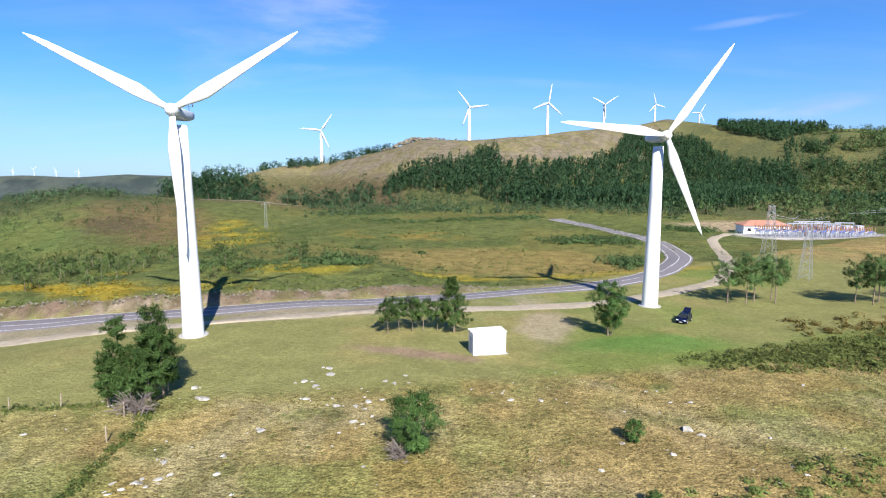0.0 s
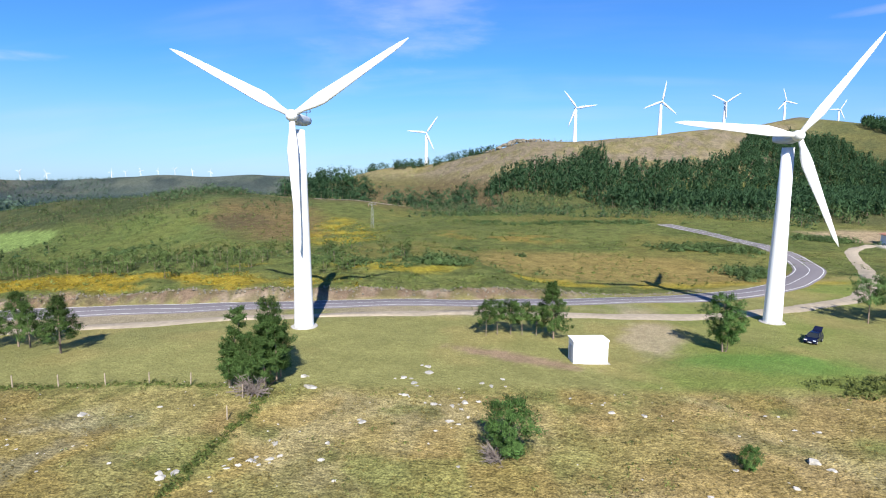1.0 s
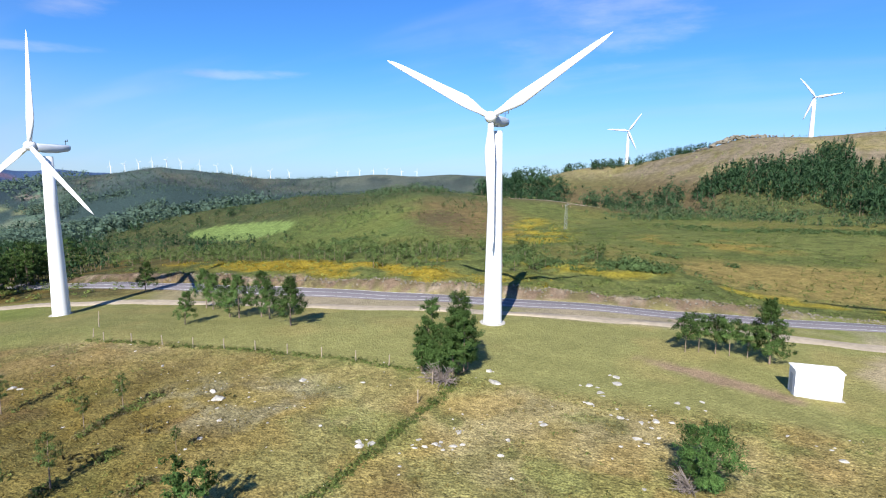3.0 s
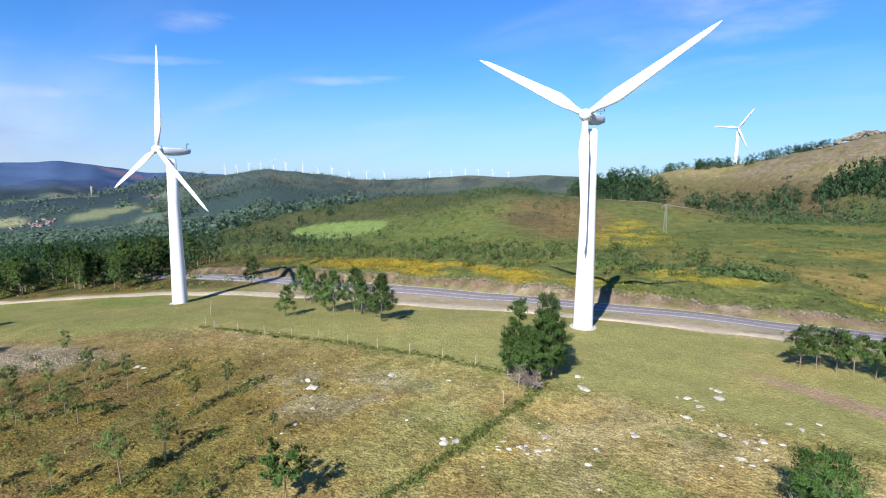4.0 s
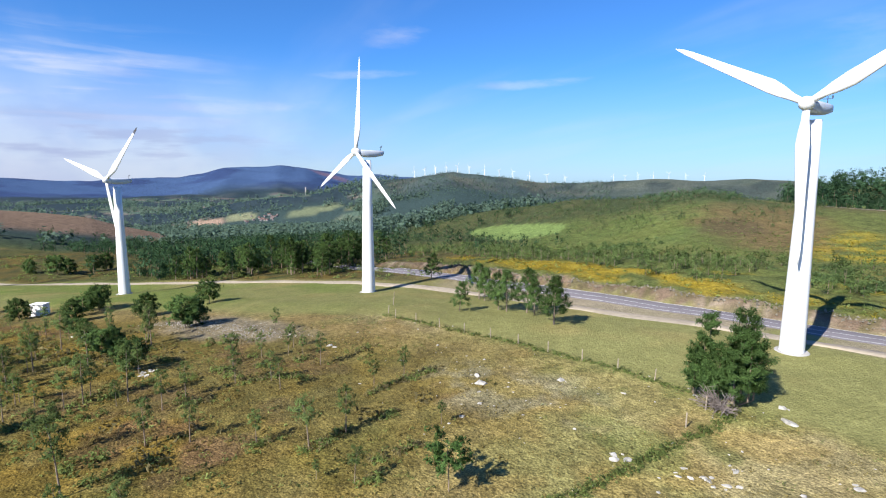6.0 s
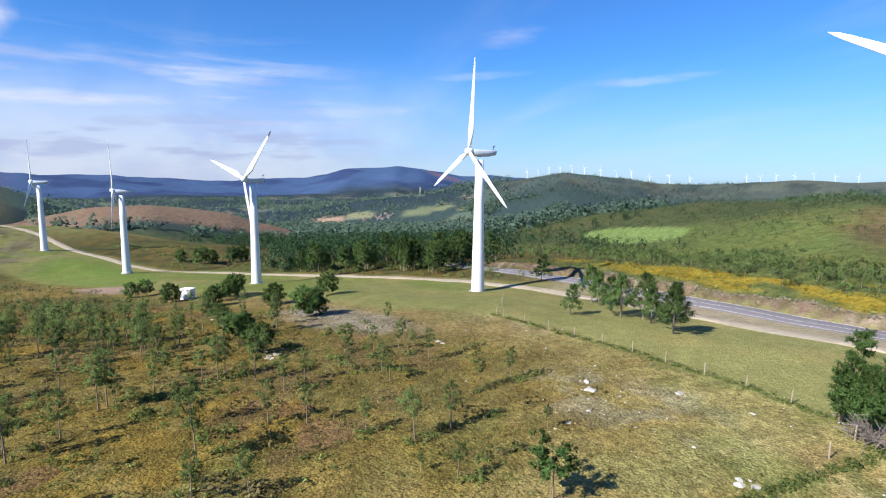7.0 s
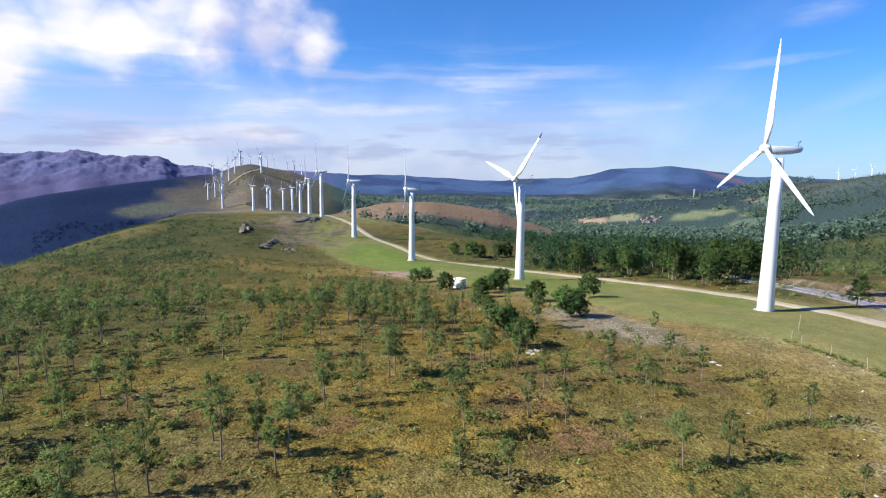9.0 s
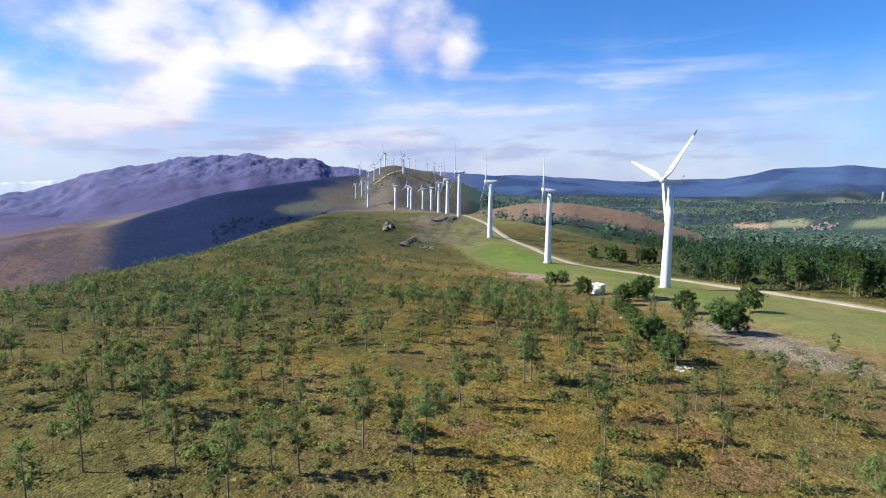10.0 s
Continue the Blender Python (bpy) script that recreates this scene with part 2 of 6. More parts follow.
def level(x, y):
    x, y = np.asarray(x, float), np.asarray(y, float)
    s, c = plan(x, y)
    edge = brink(s)
    south = smooth(-c, 10, 90)
    ridge = crest(s) * (1 - south) + shelf(s) * south - 0.07 * np.clip(c, 0, 25)
    # the side towards the sea drops away, the other one runs out into the valley
    over = np.maximum(edge - c, 0)
    ridge = ridge - np.maximum(0.42 * (np.sqrt(over**2 + 30**2) - 30), 0)
    ridge = np.maximum(ridge, -150)
    floor = np.maximum(-1.5 - 0.082 * np.maximum(-x - 60, 0), -84) + 0.012 * np.clip(y - 120, 0, 300) * smooth(x, -150, 50)
    side = smooth(c, 22, 130)
    z = ridge * (1 - side) + floor * side
    r, bearing = np.hypot(x, y), np.degrees(np.arctan2(-x, y))
    for far, top, front, back, b0, b1 in BROWS:
        d = r - far(bearing)
        tent = top(bearing) - np.where(d < 0, front, back) * (np.sqrt(d * d + 18**2) - 18)
        if b0 == -60:
            tent = tent + 0.16 * np.clip(d, 0, 330) * smooth(-bearing, 8, 20)
        tent = tent - 25 * (np.maximum(b0 - bearing, 0) + np.maximum(bearing - b1, 0))
        k = np.clip((tent - z) / 16 + 0.5, 0, 1)
        z = z * (1 - k) + tent * k + 4 * k * (1 - k)
    dc = c - road_line(s)
    z = z + (0.9 + 1.1 * grid_noise(x, y, 4.5, 2.2) + 0.5 * grid_noise(x, y, 1.7, 5.2)) * smooth(dc, 4.2, 6.6) * (1 - smooth(dc, 40, 110)) * smooth(s, -62, -45) * (1 - smooth(s, 85, 130))
    # knolls and hummocks
    z = z + smooth(r, 60, 400) * 1.2 * (np.sin(x / 23 + 1.7 * np.sin(y / 41)) * np.sin(y / 29 + 1.3 * np.sin(x / 37)))
    z = z + 0.15 * np.sin(x / 5.1 + np.sin(y / 7.3)) * np.sin(y / 6.2 + 1.1 * np.sin(x / 8.9)) * smooth(r, 20, 40) * smooth(900 - r, 0, 500)
    for mx, my, high, wide in ((-312, -126, 4.0, 11), (-345, -150, 3.0, 14), (-272, -140, 2.2, 12)):
        z = z + high * np.exp(-((x - mx) ** 2 + (y - my) ** 2) / (2 * wide * wide))
    crags, CRAG = 0, 44
    for size, high, seed in ((420, 12, 1.3), (170, 12, 4.1), (84, 14, 7.7), (46, 13, 2.9), (25, 10, 6.1), (14, 7, 8.3)):
        crags = crags + high * (0.5 - np.abs(grid_noise(x, y, size, seed) - 0.5)) * 2
    z = z + smooth(r, 2300, 2900) * (crags - CRAG) * smooth(bearing, 116, 124) * 0.8
    z = z + smooth(r, 1900, 2600) * 8 * (np.sin(x / 210 + 1.5 * np.sin(y / 260)) * np.sin(y / 190) + 0.5 * np.sin(x / 67 + 1.7 * np.sin(y / 71)) * np.sin(y / 59))
    z = z + smooth(r, 700, 1000) * (1 - smooth(r, 1900, 2600)) * 5 * np.sin(x / 83 + 1.3 * np.sin(y / 97)) * np.sin(y / 71 + 0.8 * np.sin(x / 61))
    return z

# ---- materials ----
def material(name, base, rough=0.8, metal=0.0, grain=None, amount=0.25, bump=0.0, bump_scale=None, spread=0.0, attribute="", big=None, big_amount=0.25, through_light=0.0, mid=None, mid_amount=0.25, sharp=1.0):
    """A surface with two scales of variation: grain and big are noise scales in 1/m, spread varies it from piece to piece."""
    m = bpy.data.materials.new(name)
    m.use_nodes = True
    nodes, links = m.node_tree.nodes, m.node_tree.links
    bsdf = nodes["Principled BSDF"]
    bsdf.inputs["Roughness"].default_value, bsdf.inputs["Metallic"].default_value = rough, metal
    bsdf.inputs["Specular IOR Level"].default_value = 0.05 if rough > 0.72 else 0.3
    place = nodes.new("ShaderNodeNewGeometry")
    if attribute:
        painted = nodes.new("ShaderNodeAttribute")
        painted.attribute_name = attribute
        colour = painted.outputs["Color"]
    else:
        rgb = nodes.new("ShaderNodeRGB")
        rgb.outputs[0].default_value = (*base, 1)
        colour = rgb.outputs[0]

    def vary(colour, factor, amount):
        ramp = nodes.new("ShaderNodeMapRange")
        ramp.inputs["From Min"].default_value, ramp.inputs["From Max"].default_value = 0.5 - 0.25 / sharp, 0.5 + 0.25 / sharp
        ramp.inputs["To Min"].default_value, ramp.inputs["To Max"].default_value = 1 - amount, 1 + amount
        links.new(factor, ramp.inputs["Value"])
        mix = nodes.new("ShaderNodeVectorMath")
        mix.operation = "SCALE"
        links.new(colour, mix.inputs[0])
        links.new(ramp.outputs[0], mix.inputs["Scale"])
        return mix.outputs[0]

    def noise_at(scale, detail):
        tex = nodes.new("ShaderNodeTexNoise")
        tex.inputs["Scale"].default_value, tex.inputs["Detail"].default_value = scale, detail
        links.new(place.outputs["Position"], tex.inputs["Vector"])
        return tex.outputs["Fac"]

    if grain:
        colour = vary(colour, noise_at(grain, 6), amount)
    if mid:
        colour = vary(colour, noise_at(mid, 7), mid_amount)
    if big:
        colour = vary(colour, noise_at(big, 6), big_amount)
    if spread:
        info = nodes.new("ShaderNodeObjectInfo")
        both = nodes.new("ShaderNodeMath")
        both.operation = "ADD"
        links.new(info.outputs["Random"], both.inputs[0])
        links.new(place.outputs["Random Per Island"], both.inputs[1])
        half = nodes.new("ShaderNodeMath")
        half.operation = "MULTIPLY"
        half.inputs[1].default_value = 0.5
        links.new(both.outputs[0], half.inputs[0])
        colour = vary(colour, half.outputs[0], spread)
    if attribute:
        even = nodes.new("ShaderNodeMix")
        even.data_type = "RGBA"
        links.new(painted.outputs["Alpha"], even.inputs["Factor"])
        links.new(painted.outputs["Color"], even.inputs["A"])
        links.new(colour, even.inputs["B"])
        colour = even.outputs["Result"]
    links.new(colour, bsdf.inputs["Base Color"])
    if through_light:
        thin, mixed = nodes.new("ShaderNodeBsdfTranslucent"), nodes.new("ShaderNodeMixShader")
        links.new(colour, thin.inputs["Color"])
        mixed.inputs["Fac"].default_value = through_light
        links.new(bsdf.outputs[0], mixed.inputs[1])
        links.new(thin.outputs[0], mixed.inputs[2])
        links.new(mixed.outputs[0], nodes["Material Output"].inputs["Surface"])
    if bump:
        b = nodes.new("ShaderNodeBump")
        b.inputs["Strength"].default_value, b.inputs["Distance"].default_value = bump, 0.3
        links.new(noise_at(bump_scale or grain, 8), b.inputs["Height"])
        links.new(b.outputs[0], bsdf.inputs["Normal"])
    return m


GROUND = material("ground", (0.2, 0.18, 0.06), 0.95, grain=6.5, amount=0.42, mid=1.5, mid_amount=0.26, big=0.28, big_amount=0.2, bump=0.8, bump_scale=3.6, attribute="cover", sharp=1.8)
ASPHALT = material("asphalt", (0.185, 0.17, 0.18), 0.85, grain=6.0, amount=0.1, big=0.2, big_amount=0.08)
LINE = material("road_paint", (0.7, 0.7, 0.68), 0.7, grain=2.0, amount=0.1)
DIRT = material("packed_dirt", (0.34, 0.29, 0.22), 0.95, grain=1.2, amount=0.18, big=0.15, big_amount=0.12, bump=0.3)
WHITE = material("white_paint", (0.72, 0.73, 0.74), 0.4, grain=0.5, amount=0.03)
BLADE = material("blade_paint", (0.7, 0.71, 0.72), 0.45, grain=0.4, amount=0.04)
# paint darkened to blue-grey, so the colour holds the underside's shade too
NACELLE = material("nacelle_shade_paint", (0.48, 0.52, 0.58), 0.45, grain=0.7, amount=0.05)
DARK = material("dark_tip", (0.06, 0.06, 0.07), 0.6, grain=2.0, amount=0.1)
HUT_WALL = material("white_render", (0.8, 0.8, 0.79), 0.7, grain=1.5, amount=0.05, big=0.4, big_amount=0.05)
CONCRETE = material("concrete", (0.36, 0.35, 0.33), 0.85, grain=2.5, amount=0.15)
NEEDLES = material("pine_needles", (0.1, 0.185, 0.054), 0.75, grain=0.8, amount=0.3, spread=0.45, through_light=0.4)
BRIGHT_NEEDLES = material("bright_pine_needles", (0.13, 0.225, 0.07), 0.75, grain=0.8, amount=0.3, spread=0.45, through_light=0.45)
DARK_NEEDLES = material("dark_pine_needles", (0.082, 0.138, 0.042), 0.75, grain=0.8, amount=0.3, spread=0.45, through_light=0.4)
SAPLING = material("young_pine_needles", (0.11, 0.158, 0.052), 0.75, grain=0.8, amount=0.25, spread=0.4, through_light=0.4)
# bluish tint of distance haze put into the far woods' needles
HAZED_FOREST = material("hazed_needles", (0.11, 0.17, 0.125), 0.85, grain=0.05, amount=0.3, spread=0.25, through_light=0.4)
PINE_GREEN = material("light_pine_needles", (0.11, 0.185, 0.065), 0.75, grain=0.8, amount=0.25, spread=0.4, through_light=0.4)
MOOR_LEAVES = material("moor_leaves", (0.13, 0.17, 0.05), 0.8, grain=0.6, amount=0.3, spread=0.45, through_light=0.4)
WOODLAND = material("woodland_leaves", (0.1, 0.155, 0.06), 0.8, grain=0.15, amount=0.3, spread=0.45, through_light=0.4)
THICKET = material("thicket_leaves", (0.07, 0.12, 0.055), 0.8, grain=0.3, amount=0.3, spread=0.4, through_light=0.4)
# cloud shadow on the spur, put into the needle colour
SHADE_NEEDLES = material("cloud_shade_needles", (0.012, 0.028, 0.08), 0.9, grain=0.05, amount=0.2, spread=0.15)
FOREST = material("forest_needles", (0.042, 0.085, 0.04), 0.8, grain=0.15, amount=0.3, spread=0.45, through_light=0.4)
HEATH_GRASS = material("heath_grass", (0.165, 0.125, 0.04), 0.9, grain=0.35, amount=0.45, spread=0.4, through_light=0.4)
DARK_ROCK = material("weathered_granite", (0.16, 0.145, 0.115), 0.9, grain=1.5, amount=0.35, spread=0.2, bump=0.5)
SCRUB = material("scrub_leaves", (0.2, 0.24, 0.075), 0.8, grain=0.6, amount=0.3, spread=0.45, through_light=0.4)
GORSE = material("gorse_flowers", (0.36, 0.28, 0.03), 0.85, grain=0.6, amount=0.3, spread=0.4, through_light=0.4)
HEATHER = material("dry_heather", (0.23, 0.195, 0.09), 0.9, grain=0.8, amount=0.3, spread=0.45, through_light=0.4)
TUFT = material("dry_grass", (0.3, 0.24, 0.085), 0.9, grain=0.5, amount=0.3, spread=0.4, through_light=0.4)
BARK = material("pine_bark", (0.22, 0.17, 0.13), 0.9, grain=3.0, amount=0.3, bump=0.4)
TWIGS = material("dead_twigs", (0.2, 0.17, 0.155), 0.9, grain=3.0, amount=0.3)
ROCK = material("granite", (0.33, 0.315, 0.285), 0.85, grain=2.2, amount=0.4, spread=0.2, bump=0.5)


# ---- building helpers ----
def mesh_of(name, verts, faces, mats, smooth_shade=False, index=None):
    me = bpy.data.meshes.new(name)
    me.from_pydata([tuple(v) for v in verts], [], [tuple(f) for f in faces])
    for m in (mats if isinstance(mats, (list, tuple)) else [mats]):
        me.materials.append(m)
    if index is not None:
        me.polygons.foreach_set("material_index", index)
    me.polygons.foreach_set("use_smooth", [smooth_shade] * len(me.polygons))
    me.update()
    return me


def part(name, bm, mat, parent, label="", shade=False):
    """One mesh object from a bmesh, under a thing or a part."""
    me = bpy.data.meshes.new(name)
    bm.to_mesh(me)
    bm.free()
    me.materials.append(mat)
    me.polygons.foreach_set("use_smooth", [shade] * len(me.polygons))
    ob = new(name, me)
    ob.parent = parent
    return tagged(ob, label)


def piece(name, me, parent, m=None):
    ob = new(name, me)
    ob.parent = parent
    if m is not None:
        ob.matrix_basis = m
    return ob


def box(bm, x0, x1, y0, y1, z0, z1, bevel=0.0):
    made = bmesh.ops.create_cube(bm, size=1.0, matrix=Matrix.LocRotScale(((x0 + x1) / 2, (y0 + y1) / 2, (z0 + z1) / 2), None, (x1 - x0, y1 - y0, z1 - z0)))
    if bevel:
        edges = {e for v in made["verts"] for e in v.link_edges}
        bmesh.ops.bevel(bm, geom=list(edges), offset=bevel, segments=2, affect="EDGES")
    return bm


def rings(bm, sections, sides, close=True):
    """A skin over rings (centre, radius) or full vertex lists."""
    loops = []
    for sec in sections:
        if isinstance(sec, tuple):
            centre, radius = sec
            loops.append([bm.verts.new((centre[0] + radius * math.cos(2 * math.pi * k / sides), centre[1] + radius * math.sin(2 * math.pi * k / sides), centre[2])) for k in range(sides)])
        else:
            loops.append([bm.verts.new(v) for v in sec])
    for a, b in zip(loops, loops[1:]):
        for k in range(len(a)):
            bm.faces.new((a[k], a[(k + 1) % len(a)], b[(k + 1) % len(a)], b[k]))
    if close:
        bm.faces.new(loops[0][::-1])
        bm.faces.new(loops[-1])
    return bm


def stick(bm, a, b, ra, rb, sides=5):
    a, b = Vector(a), Vector(b)
    turn = (b - a).to_track_quat("Z", "Y").to_matrix()
    one = [a + turn @ Vector((ra * math.cos(2 * math.pi * k / sides), ra * math.sin(2 * math.pi * k / sides), 0)) for k in range(sides)]
    two = [b + turn @ Vector((rb * math.cos(2 * math.pi * k / sides), rb * math.sin(2 * math.pi * k / sides), 0)) for k in range(sides)]
    return rings(bm, [one, two], sides)


def ground_at(x, y):
    return float(level(x, y))


lattice = grid_noise


def cloudy(x, y, scale, seed):
    return (lattice(x, y, scale, seed) * 4 + lattice(x, y, scale / 2.1, seed + 3) * 2 + lattice(x, y, scale / 4.3, seed + 5)) / 7


def blot(x, y, cx, cy, rx, ry, turn=0.0, soft=0.35, rag=0.35, seed=1):
    """An uneven patch: 1 inside, 0 outside."""
    a = radians(turn)
    u, v = (x - cx) * math.cos(a) + (y - cy) * math.sin(a), -(x - cx) * math.sin(a) + (y - cy) * math.cos(a)
    d = np.hypot(u / rx, v / ry) + rag * (cloudy(x, y, min(rx, ry) * 0.6, seed) - 0.5) * 2
    return 1 - smooth(d, 1 - soft, 1 + soft)


# ---- ground ----
mow_line = profile([-300, -120, -69, -25, 7.5, 28, 55, 80, 110, 145, 221, 292, 364, 420], [-60, -55, -50, -33, -21, -12, -3, -9, -8, -8, -22, -27, -14, -5], 4)


track_line = profile([-60, 8.6, 56.7, 99, 157, 200, 237, 290, 400], [0, 10.8, 26.4, 32, 33.5, 26, 16, 8, 4], 5)


def gorse_band(x, y):
    return blot(x, y, -93, 95, 45, 9.5, 5, rag=0.4, seed=6)


def cover(x, y, z):
    """What grows there, as colour, with distance haze and cloud shadow painted in."""
    s, c = plan(x, y)
    r, bearing = np.hypot(x, y), np.degrees(np.arctan2(-x, y))
    col = np.zeros((len(x), 3))

    def lay(weight, colour):
        w = np.clip(weight, 0, 1)[:, None]
        col[:] = col * (1 - w) + np.array(colour) * w

    n1, n2, n3 = cloudy(x, y, 9, 1), cloudy(x, y, 30, 2), cloudy(x, y, 3.1, 3)
    lay(np.ones(len(x)), (0.245, 0.22, 0.085))
    lay(smooth(n2, 0.42, 0.62) * 0.8, (0.19, 0.185, 0.068))
    lay(smooth(cloudy(x, y, 14, 27), 0.46, 0.62) * (0.25 + 0.45 * smooth(-x, -5, 25)), (0.225, 0.162, 0.068))
    lay(smooth(n1, 0.5, 0.72) * 0.7, (0.28, 0.245, 0.125))
    lay(smooth(n3, 0.55, 0.75) * 0.6, (0.11, 0.13, 0.04))
    lay(smooth(cloudy(x, y, 7, 59), 0.55, 0.68) * 0.5, (0.26, 0.19, 0.065))
    lay(smooth(cloudy(x, y, 6, 60), 0.55, 0.68) * 0.5, (0.155, 0.18, 0.055))
    lay(smooth(x, -4, 16) * smooth(cloudy(x, y, 11, 76), 0.38, 0.56) * 0.6, (0.28, 0.205, 0.085))
    # the heath with young pines: darker, ochre and brown
    heath = smooth(s, 14, 44) * smooth(-c, 8, 32)
    lay(smooth(s, 15, 50) * smooth(-c, 4, 14) * 0.8, (0.215, 0.17, 0.07))
    lay(heath * 0.9, (0.17, 0.132, 0.034))
    lay(heath * smooth(r, 95, 150) * 0.45, (0.2, 0.175, 0.06))
    lay(heath * smooth(n1, 0.45, 0.6) * 0.7, (0.215, 0.15, 0.03))
    lay(heath * smooth(cloudy(x, y, 7, 58), 0.58, 0.68) * 0.6, (0.15, 0.085, 0.055))
    lay(heath * smooth(n3, 0.5, 0.64) * 0.4, (0.085, 0.085, 0.026))
    lay(heath * smooth(cloudy(x, y, 17, 8), 0.5, 0.66) * 0.7, (0.095, 0.1, 0.026))
    lay(heath * smooth(cloudy(x, y, 5, 9), 0.56, 0.68) * 0.6, (0.185, 0.155, 0.055))
    # heath darker as the bearing turns towards the sea
    lay(heath * smooth(bearing, 98, 125) * 0.4, (0.09, 0.088, 0.026))
    lay(heath * smooth(cloudy(x, y, 26, 31), 0.5, 0.62) * 0.4, (0.1, 0.098, 0.038))
    lay(heath * smooth(r, 85, 130) * smooth(cloudy(x, y, 48, 95), 0.5, 0.58) * 0.75, (0.225, 0.17, 0.055))
    lay(heath * smooth(r, 85, 130) * smooth(cloudy(x, y, 36, 96), 0.53, 0.6) * 0.7, (0.095, 0.105, 0.038))
    slope = np.maximum(smooth(s, 68, 118) * smooth(-c, 62, 86), smooth(s, 200, 245) * smooth(-c, 24, 48) * 0.8)
    lay(slope * 0.9, (0.07, 0.08, 0.03))
    lay(slope * smooth(n1, 0.48, 0.6) * 0.7, (0.05, 0.062, 0.022))
    lay(slope * smooth(n2, 0.5, 0.66) * 0.6, (0.13, 0.11, 0.04))
    # meadow strip under the turbines
    mown = smooth(c - mow_line(s), -1.5, 2.5) * (1 - smooth(c, 30, 40)) * smooth(s, -170, -140) * (1 - smooth(s, 380, 440))
    lay(mown, (0.205, 0.21, 0.078))
    lay(mown * smooth(n2, 0.4, 0.66) * 0.7, (0.13, 0.185, 0.04))
    lay(mown * smooth(n1, 0.55, 0.75) * 0.6, (0.26, 0.23, 0.09))
    lay(blot(x, y, 28, 70, 10, 4, 10, seed=4) * 0.75, (0.1, 0.2, 0.045))
    lay(blot(x, y, -215, -52, 40, 14, 212, seed=5) * 0.6, (0.13, 0.21, 0.04))
    # beyond the road: moor, gorse in flower, bushes
    dc = c - road_line(s)
    bank = smooth(dc, 3.8, 4.8) * (1 - smooth(dc, 6.8, 8.5)) * smooth(s, -60, -48) * (1 - smooth(s, 100, 130))
    moor = smooth(dc, 6, 9)
    lay(moor, (0.112, 0.132, 0.042))
    lay(moor * smooth(n2, 0.45, 0.62) * 0.7, (0.085, 0.108, 0.034))
    lay(moor * smooth(n3, 0.52, 0.68) * 0.6, (0.06, 0.085, 0.025))
    lay(moor * smooth(cloudy(x, y, 40, 11), 0.5, 0.68) * 0.5, (0.16, 0.145, 0.045))
    lay(moor * blot(x, y, -195, 205, 75, 70, 30, seed=78) * 0.55, (0.105, 0.15, 0.045))
    rough = smooth(c - track_line(s), 3, 7) * smooth(s, 62, 90) * (1 - smooth(c, 120, 150)) * (1 - smooth(s, 300, 360))
    lay(rough, (0.1, 0.092, 0.036))
    lay(rough * smooth(n1, 0.46, 0.6) * 0.7, (0.15, 0.11, 0.03))
    lay(rough * smooth(n3, 0.5, 0.62) * 0.7, (0.05, 0.062, 0.026))
    lay(rough * smooth(n2, 0.5, 0.64) * 0.6, (0.075, 0.095, 0.032))
    lay(gorse_band(x, y) * smooth(cloudy(x, y, 9, 1), 0.34, 0.48) * 0.85, (0.27, 0.205, 0.025))
    lay(blot(x, y, -79, 204, 14, 32, 22, seed=7) * smooth(n1, 0.3, 0.5) * 0.85, (0.29, 0.235, 0.03))
    lay(blot(x, y, -15, 200, 24, 14, 0, seed=8) * smooth(n1, 0.4, 0.58) * 0.7, (0.23, 0.17, 0.045))
    lay(blot(x, y, 0, 126, 70, 5, 8, seed=9) * smooth(n1, 0.45, 0.6) * 0.8, (0.27, 0.23, 0.03))
    lay(blot(x, y, 22, 150, 42, 22, -10, seed=10) * 0.6, (0.26, 0.19, 0.07))
    lay(blot(x, y, -130, 236, 24, 58, 33, seed=12) * 0.8, (0.14, 0.1, 0.05))
    lay(blot(x, y, -128, 214, 12, 20, 30, seed=19) * 0.7, (0.085, 0.07, 0.04))
    lay(blot(x, y, -165, 300, 22, 10, 30, seed=13) * 0.8, (0.34, 0.24, 0.13))
    between = smooth(c - road_line(s), -14, -11) * (1 - smooth(dc, 3, 4)) * smooth(s, -62, -50) * (1 - smooth(s, 40, 90))
    lay(between * smooth(n1, 0.3, 0.6) * 0.8, (0.3, 0.26, 0.19))
    lay(bank * 0.95, (0.155, 0.115, 0.085))
    lay(bank * smooth(n3, 0.5, 0.7) * 0.6, (0.3, 0.26, 0.2))
    lay(bank * smooth(cloudy(x, y, 2.2, 29), 0.5, 0.62) * 0.7, (0.1, 0.1, 0.04))
    # the hill across the valley
    hill = smooth(z, 12, 24) * (1 - smooth(bearing, 16, 24)) * smooth(r, 330, 420) * (1 - smooth(-bearing, 21, 25))
    lay(smooth(r, 300, 350) * (1 - smooth(r, 430, 520)) * smooth(bearing, 1, 5) * (1 - smooth(bearing, 22, 30)), (0.1, 0.085, 0.045))
    lay(hill, (0.17, 0.148, 0.105))
    lay(hill * smooth(n1, 0.5, 0.62) * 0.6, (0.14, 0.13, 0.05))
    lay(hill * smooth(n3, 0.55, 0.7) * 0.5, (0.09, 0.09, 0.04))
    lay(hill * smooth(n2, 0.45, 0.65) * 0.5, (0.22, 0.2, 0.08))
    lay(smooth(-bearing, 20, 25) * smooth(r, 290, 340), (0.09, 0.1, 0.042))
    lay(smooth(-bearing, 20, 25) * smooth(r, 290, 340) * smooth(n2, 0.5, 0.62) * 0.8, (0.13, 0.13, 0.05))
